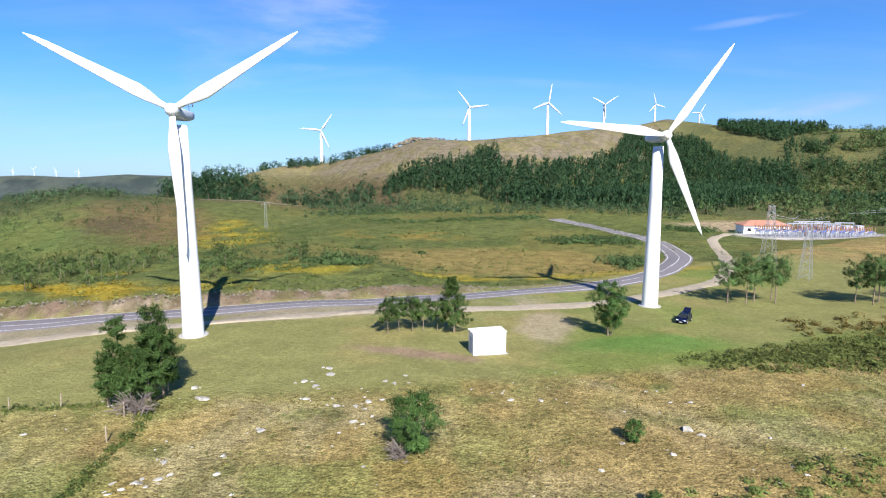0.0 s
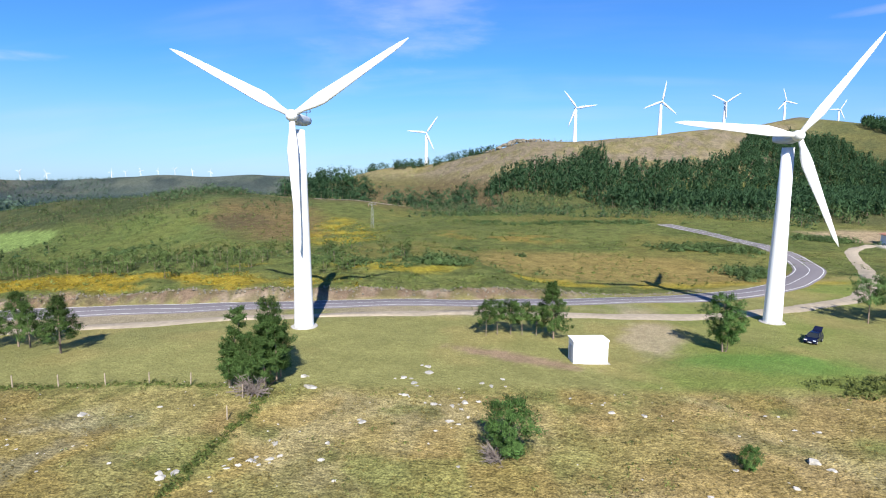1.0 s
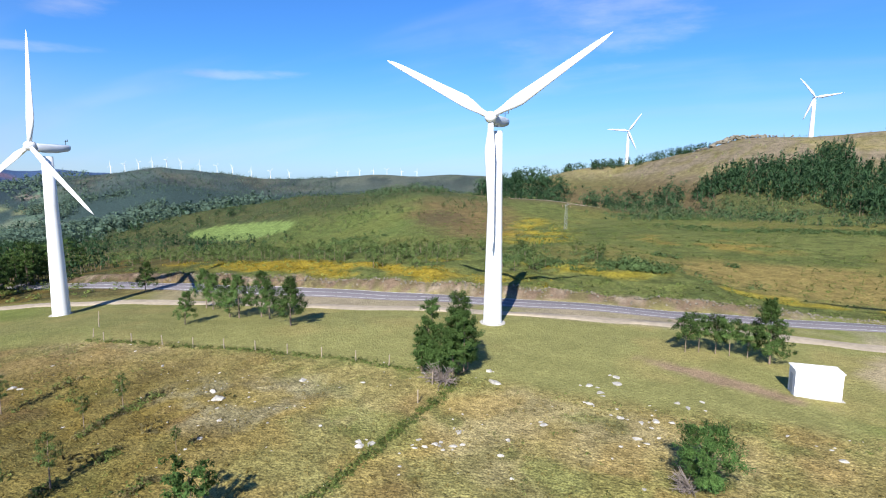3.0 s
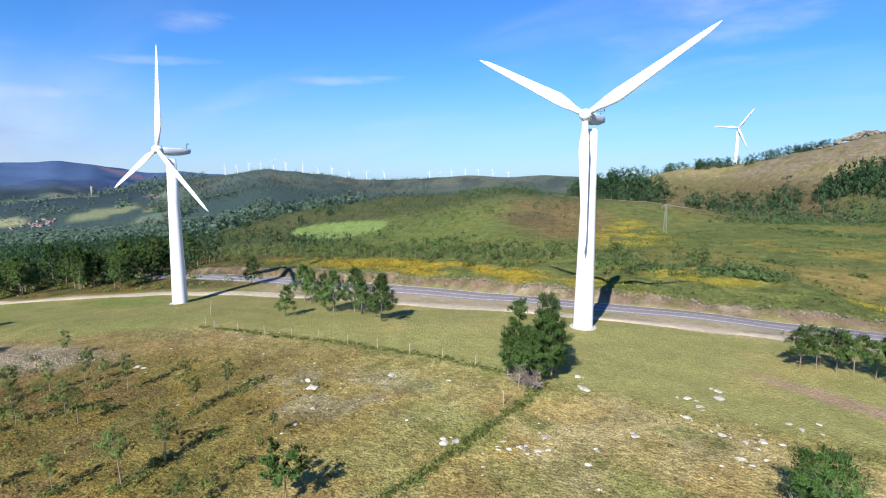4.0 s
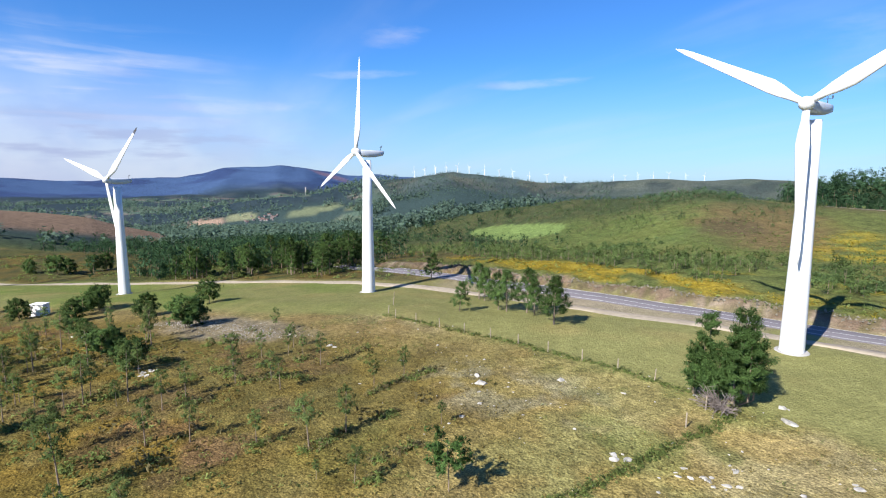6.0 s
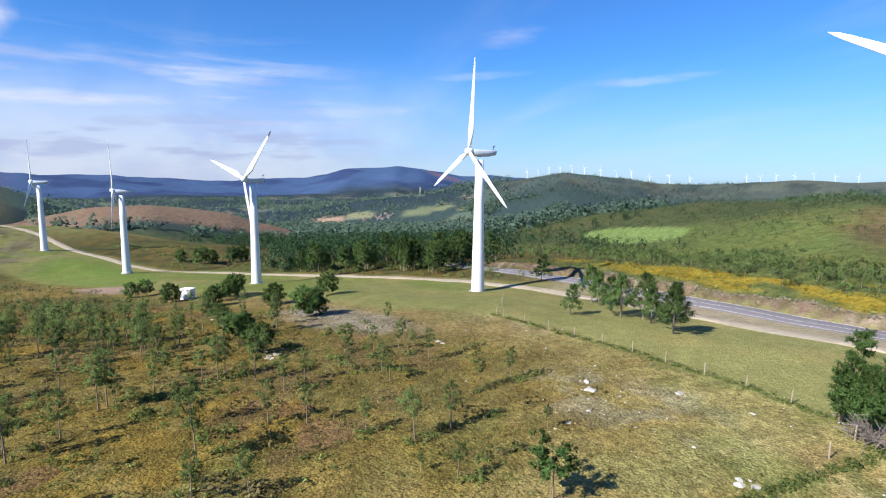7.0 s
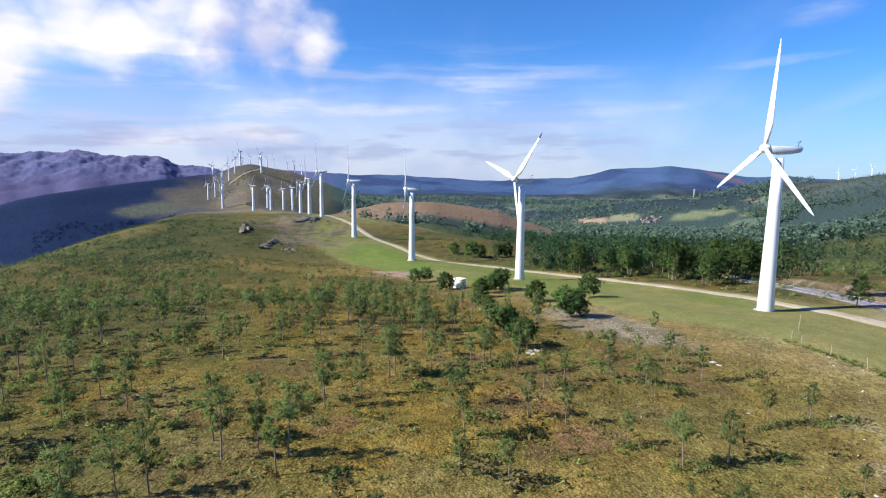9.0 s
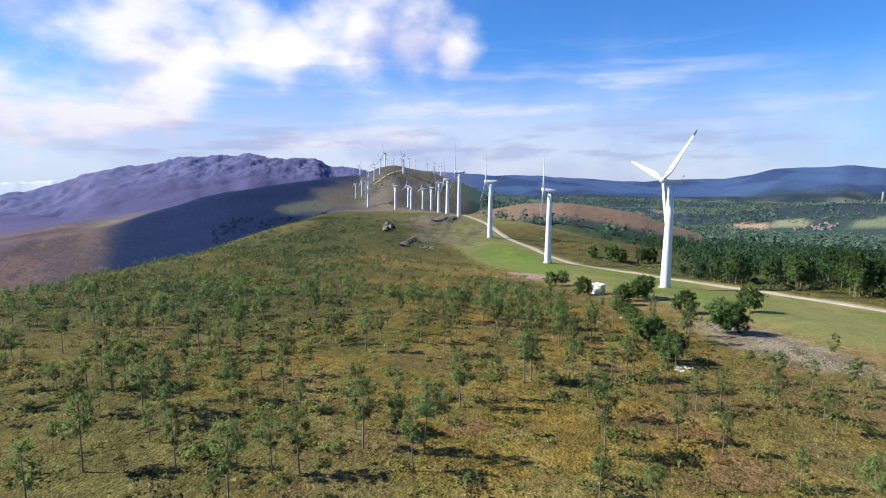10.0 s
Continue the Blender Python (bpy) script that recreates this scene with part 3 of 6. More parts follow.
    lay(smooth(r, 325, 350) * smooth(bearing, -22, -20) * (1 - smooth(bearing, 3, 5)) * (1 - smooth(r, 380, 400)), (0.075, 0.088, 0.034))
    lay(blot(x, y, 560, 730, 190, 60, 50, seed=14), (0.22, 0.26, 0.08))
    # valley woods' floor, fields, moorland of the far ridges, tinted with distance haze
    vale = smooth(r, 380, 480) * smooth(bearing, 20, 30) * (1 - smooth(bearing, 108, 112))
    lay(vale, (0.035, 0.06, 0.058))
    lay(smooth(r, 290, 330) * smooth(bearing, 24, 30) * (1 - smooth(bearing, 62, 70)) * (1 - smooth(r, 430, 500)), (0.058, 0.078, 0.034))
    lay(smooth(r, 260, 300) * smooth(bearing, 20, 28) * (1 - smooth(bearing, 62, 70)) * (1 - smooth(r, 430, 500)) * smooth(n1, 0.45, 0.62) * 0.6, (0.095, 0.1, 0.042))
    lay(blot(x, y, -259, 205, 50, 15, -8, rag=0.05, soft=0.04, seed=15), (0.165, 0.24, 0.075))
    lay(blot(x, y, -545, -75, 150, 70, 100, rag=0.15, soft=0.2, seed=16), (0.2, 0.145, 0.1))
    # blue-green haze painted over the far valley and ridges
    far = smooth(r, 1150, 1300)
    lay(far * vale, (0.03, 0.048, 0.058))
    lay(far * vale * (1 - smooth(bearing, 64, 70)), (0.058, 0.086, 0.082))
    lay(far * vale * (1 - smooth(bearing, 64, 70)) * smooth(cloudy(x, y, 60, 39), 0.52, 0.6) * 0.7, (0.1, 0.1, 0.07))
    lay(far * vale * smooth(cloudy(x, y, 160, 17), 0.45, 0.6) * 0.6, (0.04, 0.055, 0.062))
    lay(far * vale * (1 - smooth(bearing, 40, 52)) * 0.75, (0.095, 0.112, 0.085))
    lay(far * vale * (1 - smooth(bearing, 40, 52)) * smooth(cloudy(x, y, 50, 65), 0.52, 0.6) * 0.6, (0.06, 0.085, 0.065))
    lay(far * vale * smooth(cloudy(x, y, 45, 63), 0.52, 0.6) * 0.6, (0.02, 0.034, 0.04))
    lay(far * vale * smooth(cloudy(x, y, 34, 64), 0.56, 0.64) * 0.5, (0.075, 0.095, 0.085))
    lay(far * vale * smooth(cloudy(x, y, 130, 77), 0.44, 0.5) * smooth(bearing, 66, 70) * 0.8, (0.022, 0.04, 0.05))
    # small fields, each with its own crop, distance haze mixed into its tone
    u, v = (x * 0.92 + y * 0.39) / 75, (y * 0.92 - x * 0.39) / 46
    toss = np.sin(np.floor(u + 0.3 * np.floor(v)) * 12.99 + np.floor(v) * 78.23) * 43758.5
    toss = toss - np.floor(toss)
    tilled = vale * smooth(r, 860, 900) * (1 - smooth(r, 2300, 2500)) * smooth(bearing, 64, 68) * smooth(cloudy(x, y, 260, 18), 0.47, 0.5)
    for low, high, crop in ((0.0, 0.14, (0.17, 0.155, 0.13)), (0.14, 0.34, (0.08, 0.125, 0.095)), (0.34, 0.48, (0.11, 0.14, 0.1)), (0.48, 0.54, (0.16, 0.135, 0.115))):
        lay(tilled * ((toss >= low) & (toss < high)), crop)
    lay(blot(x, y, -1130, 146, 38, 36, 0, rag=0.1, soft=0.1, seed=81), (0.3, 0.225, 0.165))
    lay(blot(x, y, -1132, 212, 38, 30, 0, rag=0.1, soft=0.1, seed=82), (0.19, 0.21, 0.125))
    lay(blot(x, y, -1085, 350, 26, 62, 10, rag=0.1, soft=0.1, seed=83), (0.14, 0.17, 0.1))
    lay(blot(x, y, -1040, 430, 30, 34, 20, rag=0.1, soft=0.1, seed=84), (0.13, 0.15, 0.09))
    lay(blot(x, y, -1840, 60, 70, 210, 0, rag=0.3, soft=0.2, seed=85) * 0.7, (0.1, 0.13, 0.09))
    # far mountains: the blue of distance haze goes into their colour
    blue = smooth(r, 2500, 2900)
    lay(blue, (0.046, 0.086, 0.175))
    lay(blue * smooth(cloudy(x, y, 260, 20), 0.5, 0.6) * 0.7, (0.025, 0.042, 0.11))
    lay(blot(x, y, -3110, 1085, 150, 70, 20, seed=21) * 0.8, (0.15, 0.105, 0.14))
    # towards the sea
    sea_side = smooth(bearing, 108, 114)
    spur = sea_side * smooth(r, 560, 640) * (1 - blue)
    lay(spur, (0.15, 0.128, 0.095))
    lay(spur * smooth(cloudy(x, y, 55, 37), 0.45, 0.58) * 0.75, (0.14, 0.135, 0.075))
    lay(spur * smooth(cloudy(x, y, 18, 38), 0.52, 0.62) * 0.6, (0.085, 0.088, 0.06))
    lay(spur * smooth(cloudy(x, y, 70, 33), 0.45, 0.6) * 0.7, (0.115, 0.1, 0.085))
    # cloud shadow across the spur, painted into the ground as navy
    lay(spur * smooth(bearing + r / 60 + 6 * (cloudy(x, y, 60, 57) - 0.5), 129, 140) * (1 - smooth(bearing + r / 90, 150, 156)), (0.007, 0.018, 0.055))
    lay(blot(x, y, -628, -452, 26, 42, 52, seed=93) * 0.75, (0.1, 0.115, 0.075))
    lay(blot(x, y, -700, -440, 60, 40, 52, seed=94) * 0.6, (0.13, 0.12, 0.08))
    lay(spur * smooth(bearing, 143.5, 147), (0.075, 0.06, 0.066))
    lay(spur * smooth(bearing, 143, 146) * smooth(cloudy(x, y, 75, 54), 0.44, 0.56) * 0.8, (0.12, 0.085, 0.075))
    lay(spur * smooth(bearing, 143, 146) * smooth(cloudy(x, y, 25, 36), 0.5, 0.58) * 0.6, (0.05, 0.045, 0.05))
    # violet distance haze painted over the seaward flank and mountains
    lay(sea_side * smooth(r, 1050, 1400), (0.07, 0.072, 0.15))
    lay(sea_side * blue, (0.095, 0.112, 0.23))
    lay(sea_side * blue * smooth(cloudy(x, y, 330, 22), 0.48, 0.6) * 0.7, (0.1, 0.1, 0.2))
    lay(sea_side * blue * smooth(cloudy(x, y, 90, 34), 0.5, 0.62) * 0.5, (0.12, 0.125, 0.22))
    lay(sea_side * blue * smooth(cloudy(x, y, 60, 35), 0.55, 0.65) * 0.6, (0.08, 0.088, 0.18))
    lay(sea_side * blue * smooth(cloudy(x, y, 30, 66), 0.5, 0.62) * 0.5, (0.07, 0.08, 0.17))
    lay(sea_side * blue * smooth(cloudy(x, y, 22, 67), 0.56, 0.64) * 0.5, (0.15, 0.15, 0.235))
    # far strip towards the sea, painted in pale horizon haze
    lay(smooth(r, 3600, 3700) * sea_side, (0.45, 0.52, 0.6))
    # bare patches
    lay(blot(x, y, -40, 34, 11, 6, 25, seed=55) * smooth(n3, 0.42, 0.6) * 0.6, (0.24, 0.225, 0.14))
    lay(blot(x, y, 16, 79, 3.8, 9, -15, seed=71) * 0.75, (0.33, 0.28, 0.19))
    lay(blot(x, y, -312, -126, 15, 12, 0, seed=74) * 0.8, (0.075, 0.08, 0.035))
    lay(blot(x, y, -345, -150, 20, 16, 0, seed=75) * 0.7, (0.09, 0.09, 0.045))
    knoll = blot(x, y, -285, -118, 55, 30, 30, seed=72)
    lay(knoll * smooth(cloudy(x, y, 9, 73), 0.42, 0.55) * 0.8, (0.17, 0.15, 0.11))
    lay(knoll * smooth(n3, 0.5, 0.62) * 0.7, (0.08, 0.085, 0.04))
    lay(blot(x, y, -2, 64, 8, 1.6, -12, seed=23) * 0.9, (0.26, 0.19, 0.13))
    lay(blot(x, y, -86, 15, 15, 6, 30, seed=24) * 0.7, (0.24, 0.215, 0.155))
    lay(blot(x, y, -169, -37, 11, 6, 35, seed=25) * 0.9, (0.33, 0.24, 0.19))
    lay(blot(x, y, 148, 221, 30, 17, 0, rag=0.1, soft=0.1, seed=26), (0.42, 0.4, 0.37))
    lay(blot(x, y, 130, 250, 24, 14, 20, seed=27) * 0.8, (0.33, 0.26, 0.17))
    # whole ground darker further along the row, out to about 700 m
    col *= (1 - 0.17 * smooth(s, 18, 70) * (1 - smooth(r, 500, 700)))[:, None]
    return np.clip(col * np.array((0.95, 0.91, 0.91)), 0, 0.75), 1 - 0.55 * mown * (1 - moor)


def build_ground():
    radii = np.concatenate([np.linspace(1.5, 24, 12), np.geomspace(26, 250, 160), np.geomspace(254, 560, 48), np.geomspace(572, 2200, 72), np.linspace(2240, 3650, 84), np.linspace(3750, 4700, 8)])
    a = np.radians(np.concatenate([np.arange(-46, 112, 0.38), np.arange(112, 120, 0.24), np.arange(120, 139, 0.15), np.arange(139, 155, 0.24), np.arange(155, 314, 2.0)]))
    turns = len(a)
    rr, aa = np.meshgrid(radii, a, indexing="ij")
    x, y = (rr * -np.sin(aa)).ravel(), (rr * np.cos(aa)).ravel()
    x, y = np.append(x, 0.0), np.append(y, 0.0)
    z = level(x, y)
    n, i = len(radii), np.arange(turns)
    j = (i + 1) % turns
    quads = np.concatenate([np.stack([k * turns + i, k * turns + j, (k + 1) * turns + j, (k + 1) * turns + i], 1)[:, ::-1] for k in range(n - 1)])
    middle = np.full(turns, n * turns)
    tris = np.stack([middle, j, i], 1)[:, ::-1]
    me = bpy.data.meshes.new("ground")
    loops = np.concatenate([quads.ravel(), tris.ravel()])
    starts = np.concatenate([np.arange(len(quads)) * 4, len(quads) * 4 + np.arange(turns) * 3])
    me.vertices.add(len(x))
    me.vertices.foreach_set("co", np.stack([x, y, z], 1).ravel())
    me.loops.add(len(loops))
    me.loops.foreach_set("vertex_index", loops)
    me.polygons.add(len(starts))
    me.polygons.foreach_set("loop_start", starts)
    me.polygons.foreach_set("use_smooth", np.ones(len(starts), bool))
    me.update(calc_edges=True)
    me.validate()
    layer = me.attributes.new("cover", "FLOAT_COLOR", "POINT")
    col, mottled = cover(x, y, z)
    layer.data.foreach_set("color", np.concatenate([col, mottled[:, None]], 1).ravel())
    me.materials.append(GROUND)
    return tagged(new("ground", me), "dry grass, heath and moor over rolling hills", "ground", kind="structure")


build_ground()


def curve_points(knots, step=1.5):
    """A smooth line through knots (Catmull-Rom)."""
    p = [Vector(k) for k in knots]
    p = [p[0] * 2 - p[1]] + p + [p[-1] * 2 - p[-2]]
    out = []
    for a, b, c, d in zip(p, p[1:], p[2:], p[3:]):
        n = max(2, int((c - b).length / step))
        for k in range(n):
            t = k / n
            out.append(0.5 * (2 * b + (c - a) * t + (2 * a - 5 * b + 4 * c - d) * t * t + (3 * b - a - 3 * c + d) * t**3))
    return out + [p[-2]]


def ribbon(name, line, offsets, lift, mat, thick=0.0, wobble=0.0):
    """A strip along a line, draped over the ground."""
    verts, faces, n = [], [], len(offsets)
    for k, q in enumerate(line):
        way = (line[min(k + 1, len(line) - 1)] - line[max(k - 1, 0)]).normalized()
        side = Vector((way.y, -way.x))
        for o, e in zip(offsets, lift):
            w = wobble * (lattice(q.x, q.y, 3.0, 5 if o > 0 else 9) - 0.5) if abs(o) == max(map(abs, offsets)) else 0
            p = q + side * (o + w)
            verts.append((p.x, p.y, ground_at(p.x, p.y) + e))
    for k in range(len(line) - 1):
        for i in range(n - 1):
            a = k * n + i
            faces.append((a, a + 1, a + n + 1, a + n))
    return new(name, mesh_of(name, verts, faces, mat, True))


ROAD = [(-260, 66), (-210, 64), (-165, 65), (-134, 68), (-102, 73), (-73, 79.5), (-50, 84), (-26, 90.5), (-9, 95.5), (9, 102.5), (25, 109), (40, 118.5), (50, 127), (60, 141), (70, 160), (75, 183), (74, 200), (69, 214), (58, 244), (52, 257)]
TRACK = [(-360, -130), (-336, -112), (-315, -95), (-279, -72), (-241, -43), (-215, -15), (-183, 14), (-158, 30), (-133, 44), (-117, 52), (-94, 62), (-68, 68), (-45, 74.5), (-22, 81), (-9, 85.5), (7, 88.5), (26, 94.5), (36, 100), (47, 107), (59, 116), (69, 130), (78, 148), (86, 166), (100, 201), (118, 225)]
road_curve = curve_points(ROAD)
road = tagged(ribbon("road", road_curve, (-4.0, -3.4, 0, 3.4, 4.0), (-0.1, 0.09, 0.13, 0.09, -0.1), ASPHALT), "two-lane grey asphalt road with white edge lines", "road", kind="structure")
for off, wide in ((-3.1, 0.09), (3.1, 0.09), (0.0, 0.07)):
    stripe = ribbon("road_line", road_curve, (off - wide, off + wide), (0.145 if off == 0 else 0.125,) * 2, LINE)
    stripe.parent = road
tagged(ribbon("dirt_track", curve_points(TRACK), (-2.2, -1.6, 0, 1.6, 2.2), (-0.12, 0.06, 0.08, 0.06, -0.12), DIRT, wobble=1.6), "pale packed-dirt service track along the turbines", "track", kind="structure")

tagged(ribbon("hill_road", curve_points([(-138, 312), (-124, 314), (-112, 315), (-98, 320), (-86, 326)]), (-2.6, 0, 2.6), (0.15, 0.25, 0.15), DIRT, wobble=1.0), "pale gravel road climbing the far slope", "road", kind="structure")
tagged(ribbon("hill_track", curve_points([(-775, -432), (-809, -430), (-870, -435), (-900, -440)], 6), (-1.4, 0, 1.4), (0.3, 0.4, 0.3), DIRT, wobble=1.0), "pale dirt track climbing the turbine hill", "track", kind="structure")


# ---- wind turbines ----
HUB, RADIUS = 30.0, 18.6


def blade_mesh(steps, around, stout=1.0):
    """One blade, root at the origin, tip up z, with an airfoil section that twists and tapers."""
    bm = bmesh.new()
    loops = []
    for k in range(steps):
        f = k / (steps - 1)
        z = 0.5 + (RADIUS - 0.5) * f
        chord = np.interp(f, [0, 0.06, 0.2, 0.5, 0.85, 0.97, 1], [0.75, 0.8, 1.75, 1.25, 0.75, 0.45, 0.08])
        thick = np.interp(f, [0, 0.06, 0.2, 0.5, 1], [0.75, 0.72, 0.42, 0.24, 0.05])
        chord, thick = chord * stout, thick * stout
        twist = radians(np.interp(f, [0, 0.2, 1], [16, 13, 0]))
        loop = []
        for q in range(around):
            a = 2 * math.pi * q / around
            x, y = chord * (0.5 * math.cos(a) + 0.14 * min(f * 5, 1)), 0.5 * thick * math.sin(a) * (1 - 0.45 * math.cos(a + math.pi) * min(f * 5, 1))
            loop.append((x * math.cos(twist) - y * math.sin(twist), x * math.sin(twist) + y * math.cos(twist), z))
        loops.append(loop)
    return rings(bm, loops, around)


def turbine_parts(detail, stout=1.0):
    """A turbine with its rotor towards -y, standing at the origin."""
    sides = 40 if detail > 1 else 12 if detail else 6
    top = new("wind_turbine")
    bm = bmesh.new()
    rings(bm, [((0, 0, z), r * stout) for z, r in ((-1.5, 1.42), (0.25, 1.4), (10, 1.22), (20, 1.02), (28.3, 0.86))], sides)
    part("tower", bm, WHITE, top, shade=True)
    if detail > 1:
        bm = bmesh.new()
        rings(bm, [((0, 0, -1.2), 1.95), ((0, 0, 0.12), 1.95), ((0, 0, 0.22), 1.85)], sides)
        part("foundation", bm, CONCRETE, top, "grey concrete foundation ring")
        for z, r in ((10, 1.235), (20, 1.035)):
            bm = bmesh.new()
            rings(bm, [((0, 0, z - 0.06), r), ((0, 0, z + 0.06), r)], sides)
            part("flange", bm, WHITE, top)
        bm = bmesh.new()
        box(bm, -0.4, 0.4, 1.25, 1.46, 0.4, 2.4, 0.05)
        part("door", bm, NACELLE, top)
    bm = bmesh.new()
    n = 16 if detail > 1 else 8
    loops = []
    for y, w, h, zc in ((-2.0, 0.55, 0.55, 29.9), (-1.6, 0.8, 0.68, 29.8), (0.0, 0.95, 0.78, 29.65), (2.0, 0.92, 0.72, 29.7), (3.5, 0.8, 0.56, 29.82), (3.8, 0.6, 0.36, 29.9)):
        loops.append([(w * math.copysign(abs(math.cos(a)) ** 0.6, math.cos(a)), y, zc + h * math.copysign(abs(math.sin(a)) ** 0.6, math.sin(a))) for a in (2 * math.pi * k / n for k in range(n))])
    rings(bm, loops, n)
    part("nacelle", bm, NACELLE, top, shade=detail > 0)
    if detail > 1:
        bm = bmesh.new()
        stick(bm, (0.2, 3.2, 30.2), (0.2, 3.2, 31.3), 0.05, 0.04)
        stick(bm, (-0.3, 3.2, 31.0), (0.7, 3.2, 31.0), 0.035, 0.035)
        stick(bm, (0.7, 3.2, 31.0), (0.7, 3.2, 31.35), 0.08, 0.08)
        part("wind_vane", bm, DARK, top)
    bm = bmesh.new()
    loops = []
    for y, r in ((-1.9, 0.7), (-2.2, 0.82), (-2.9, 0.8), (-3.3, 0.58), (-3.5, 0.22)):
        loops.append([(r * math.cos(2 * math.pi * k / n), y, HUB + r * math.sin(2 * math.pi * k / n)) for k in range(n)])
    rings(bm, loops, n)
    part("hub", bm, WHITE, top, shade=True)
    return top, (part("blade", blade_mesh(14 if detail > 1 else 6, 12 if detail > 1 else 4, stout), BLADE, top, shade=True))


def turbine(kit, x, y, bearing, phase, z=None, size=1.0):
    """Places a copy: bearing the rotor faces, phase of its blades in degrees (clockwise from the front)."""
    top, blade = kit
    z = ground_at(x, y) if z is None else z
    made = copy_thing(top, pose(x, y, z, 0, 0, bearing - 180) @ Matrix.Scale(size, 4))
    first = next(o for o in made.children if o.name.startswith("blade"))
    for k in range(3):
        ob = first if k == 0 else first.copy()
        if k:
            scene.collection.objects.link(ob)
        ob.matrix_basis = Matrix.Translation((0, -2.6, HUB)) @ Matrix.Rotation(radians(phase + 120 * k), 4, "Y")
    return made


def drop_kit(kit):
    for o in (*kit[0].children_recursive, kit[0]):
        bpy.data.objects.remove(o)


kit = turbine_parts(2)
for x, y, z, bearing, phase, size in ((-32, 70, 0.05, 187, 58, 0.957), (36.7, 93.6, -1.7, 187, 36, 0.97), (-105.2, 46.8, -4.3, 187, 6, 0.985), (-161.2, 2.2, -10.7, 212, 47, 0.985), (-223, -42.5, -16.0, 187, 12, 1), (-280, -85, -13.8, 187, 2, 1), (-340, -125, -8.9, 187, 5, 1)):
    made = turbine(kit, x, y, bearing, phase, z, size)
    if phase == 47:
        bm = blade_mesh(28, 12, 1.12)
        bmesh.ops.delete(bm, geom=[v for v in bm.verts if v.co.z < RADIUS * 0.89], context="VERTS")
        part("blade_tip", bm, DARK, next(o for o in made.children if o.name.startswith("blade")), "dark painted blade tip")
    tagged(made, "white three-bladed wind turbine on a tapered tower", "wind turbine", "turbines along the ridge")
drop_kit(kit)
kit = turbine_parts(1, 1.25)
for k, (x, y) in enumerate(((-428, -168), (-506, -208), (-634, -271), (-715, -319), (-672, -317), (-867, -424), (-615, -312), (-690, -330), (-947, -503), (-662, -378), (-998, -588))):
    tagged(turbine(kit, x, y, 187, 8 + 31 * k), "white wind turbine further along the ridge", "wind turbine", "turbines along the ridge")
for k, (x, y) in enumerate(((-114, 514), (23, 517), (101, 548), (189, 664), (339, 904), (461, 1014))):
    tagged(turbine(kit, x, y, 190, 35 + 47 * k), "white wind turbine on the hilltop", "wind turbine", "turbines on the hill")
drop_kit(kit)
kit = turbine_parts(0, 1.05)
for k in range(9):
    f = k / 8
    x, y = -712 - 128 * f, -428 - 28 * f + 5 * (k % 2)
    tagged(turbine(kit, x, y, 187, 17 * k, size=0.74), "small distant white wind turbine on the hill", "wind turbine", "turbines on the far hill")
for k, b in enumerate((117.8, 117.1, 116.2, 115.5, 114.9, 113.6, 112.9, 112.2)):
    b, q = radians(b), 1120 + 25 * (k % 3)
    tagged(turbine(kit, -q * math.sin(b), q * math.cos(b), 187, 29 * k, size=0.74), "small distant white wind turbine on the hill", "wind turbine", "turbines on the far hill")
for k, b in enumerate((62.1, 61, 59.9, 58.8, 57.6, 56.4, 54.8, 53.3, 51.9, 50.2, 48.4, 46.6, 41.9, 40.8, 39.6, 38.2, 36.8, 35.3, 33.7)):
    b, q = radians(b), 1395 + 30 * (k % 2)
    small = turbine(kit, -q * math.sin(b), q * math.cos(b), 187, 41 * k)
    small.matrix_basis = small.matrix_basis @ Matrix.Scale(0.58 if k < 12 else 0.44, 4)
    tagged(small, "tiny distant white wind turbine on the moor ridge", "wind turbine", "turbines on the moor ridge")
drop_kit(kit)


# ---- trees and bushes ----
def blades_at(centres, size, count, rng, heart, rise=0.25, width=0.26, lie=0.6, loosen=0.45):
    """Tufts of thin pointed leaves round each centre, shaded as a soft mass that turns away from its heart."""
    n = len(centres) * count
    ln = np.repeat(np.broadcast_to(size, len(centres)), count) * rng.uniform(0.65, 1.25, n)
    c = np.repeat(centres, count, 0) + rng.normal(size=(n, 3)) * (ln * loosen)[:, None]
    d = rng.normal(size=(n, 3))
    d[:, 2] += rise * 2
    d /= np.linalg.norm(d, axis=1)[:, None]
    out = c - np.repeat(np.broadcast_to(heart, centres.shape), count, 0)
    out = out / (np.linalg.norm(out, axis=1)[:, None] + 1e-6) + 0.35 * d + (0, 0, 0.35)
    out /= np.linalg.norm(out, axis=1)[:, None]
    d = d - lie * (d * out).sum(1)[:, None] * out
    d /= np.linalg.norm(d, axis=1)[:, None] + 1e-9
    side = np.cross(d, out + rng.normal(size=(n, 3)) * 0.35)
    side /= np.linalg.norm(side, axis=1)[:, None] + 1e-9
    w = (ln * width)[:, None]
    root = c - d * (ln * 0.35)[:, None]
    verts = np.stack([root - side * w, root + side * w, c + d * (ln * 0.65)[:, None]], 1)
    face = np.cross(verts[:, 1] - verts[:, 0], verts[:, 2] - verts[:, 0])
    turned = (face * out).sum(1) < 0
    verts[turned] = verts[turned][:, [1, 0, 2]]
    return verts.reshape(-1, 3), np.repeat(out, 3, 0)


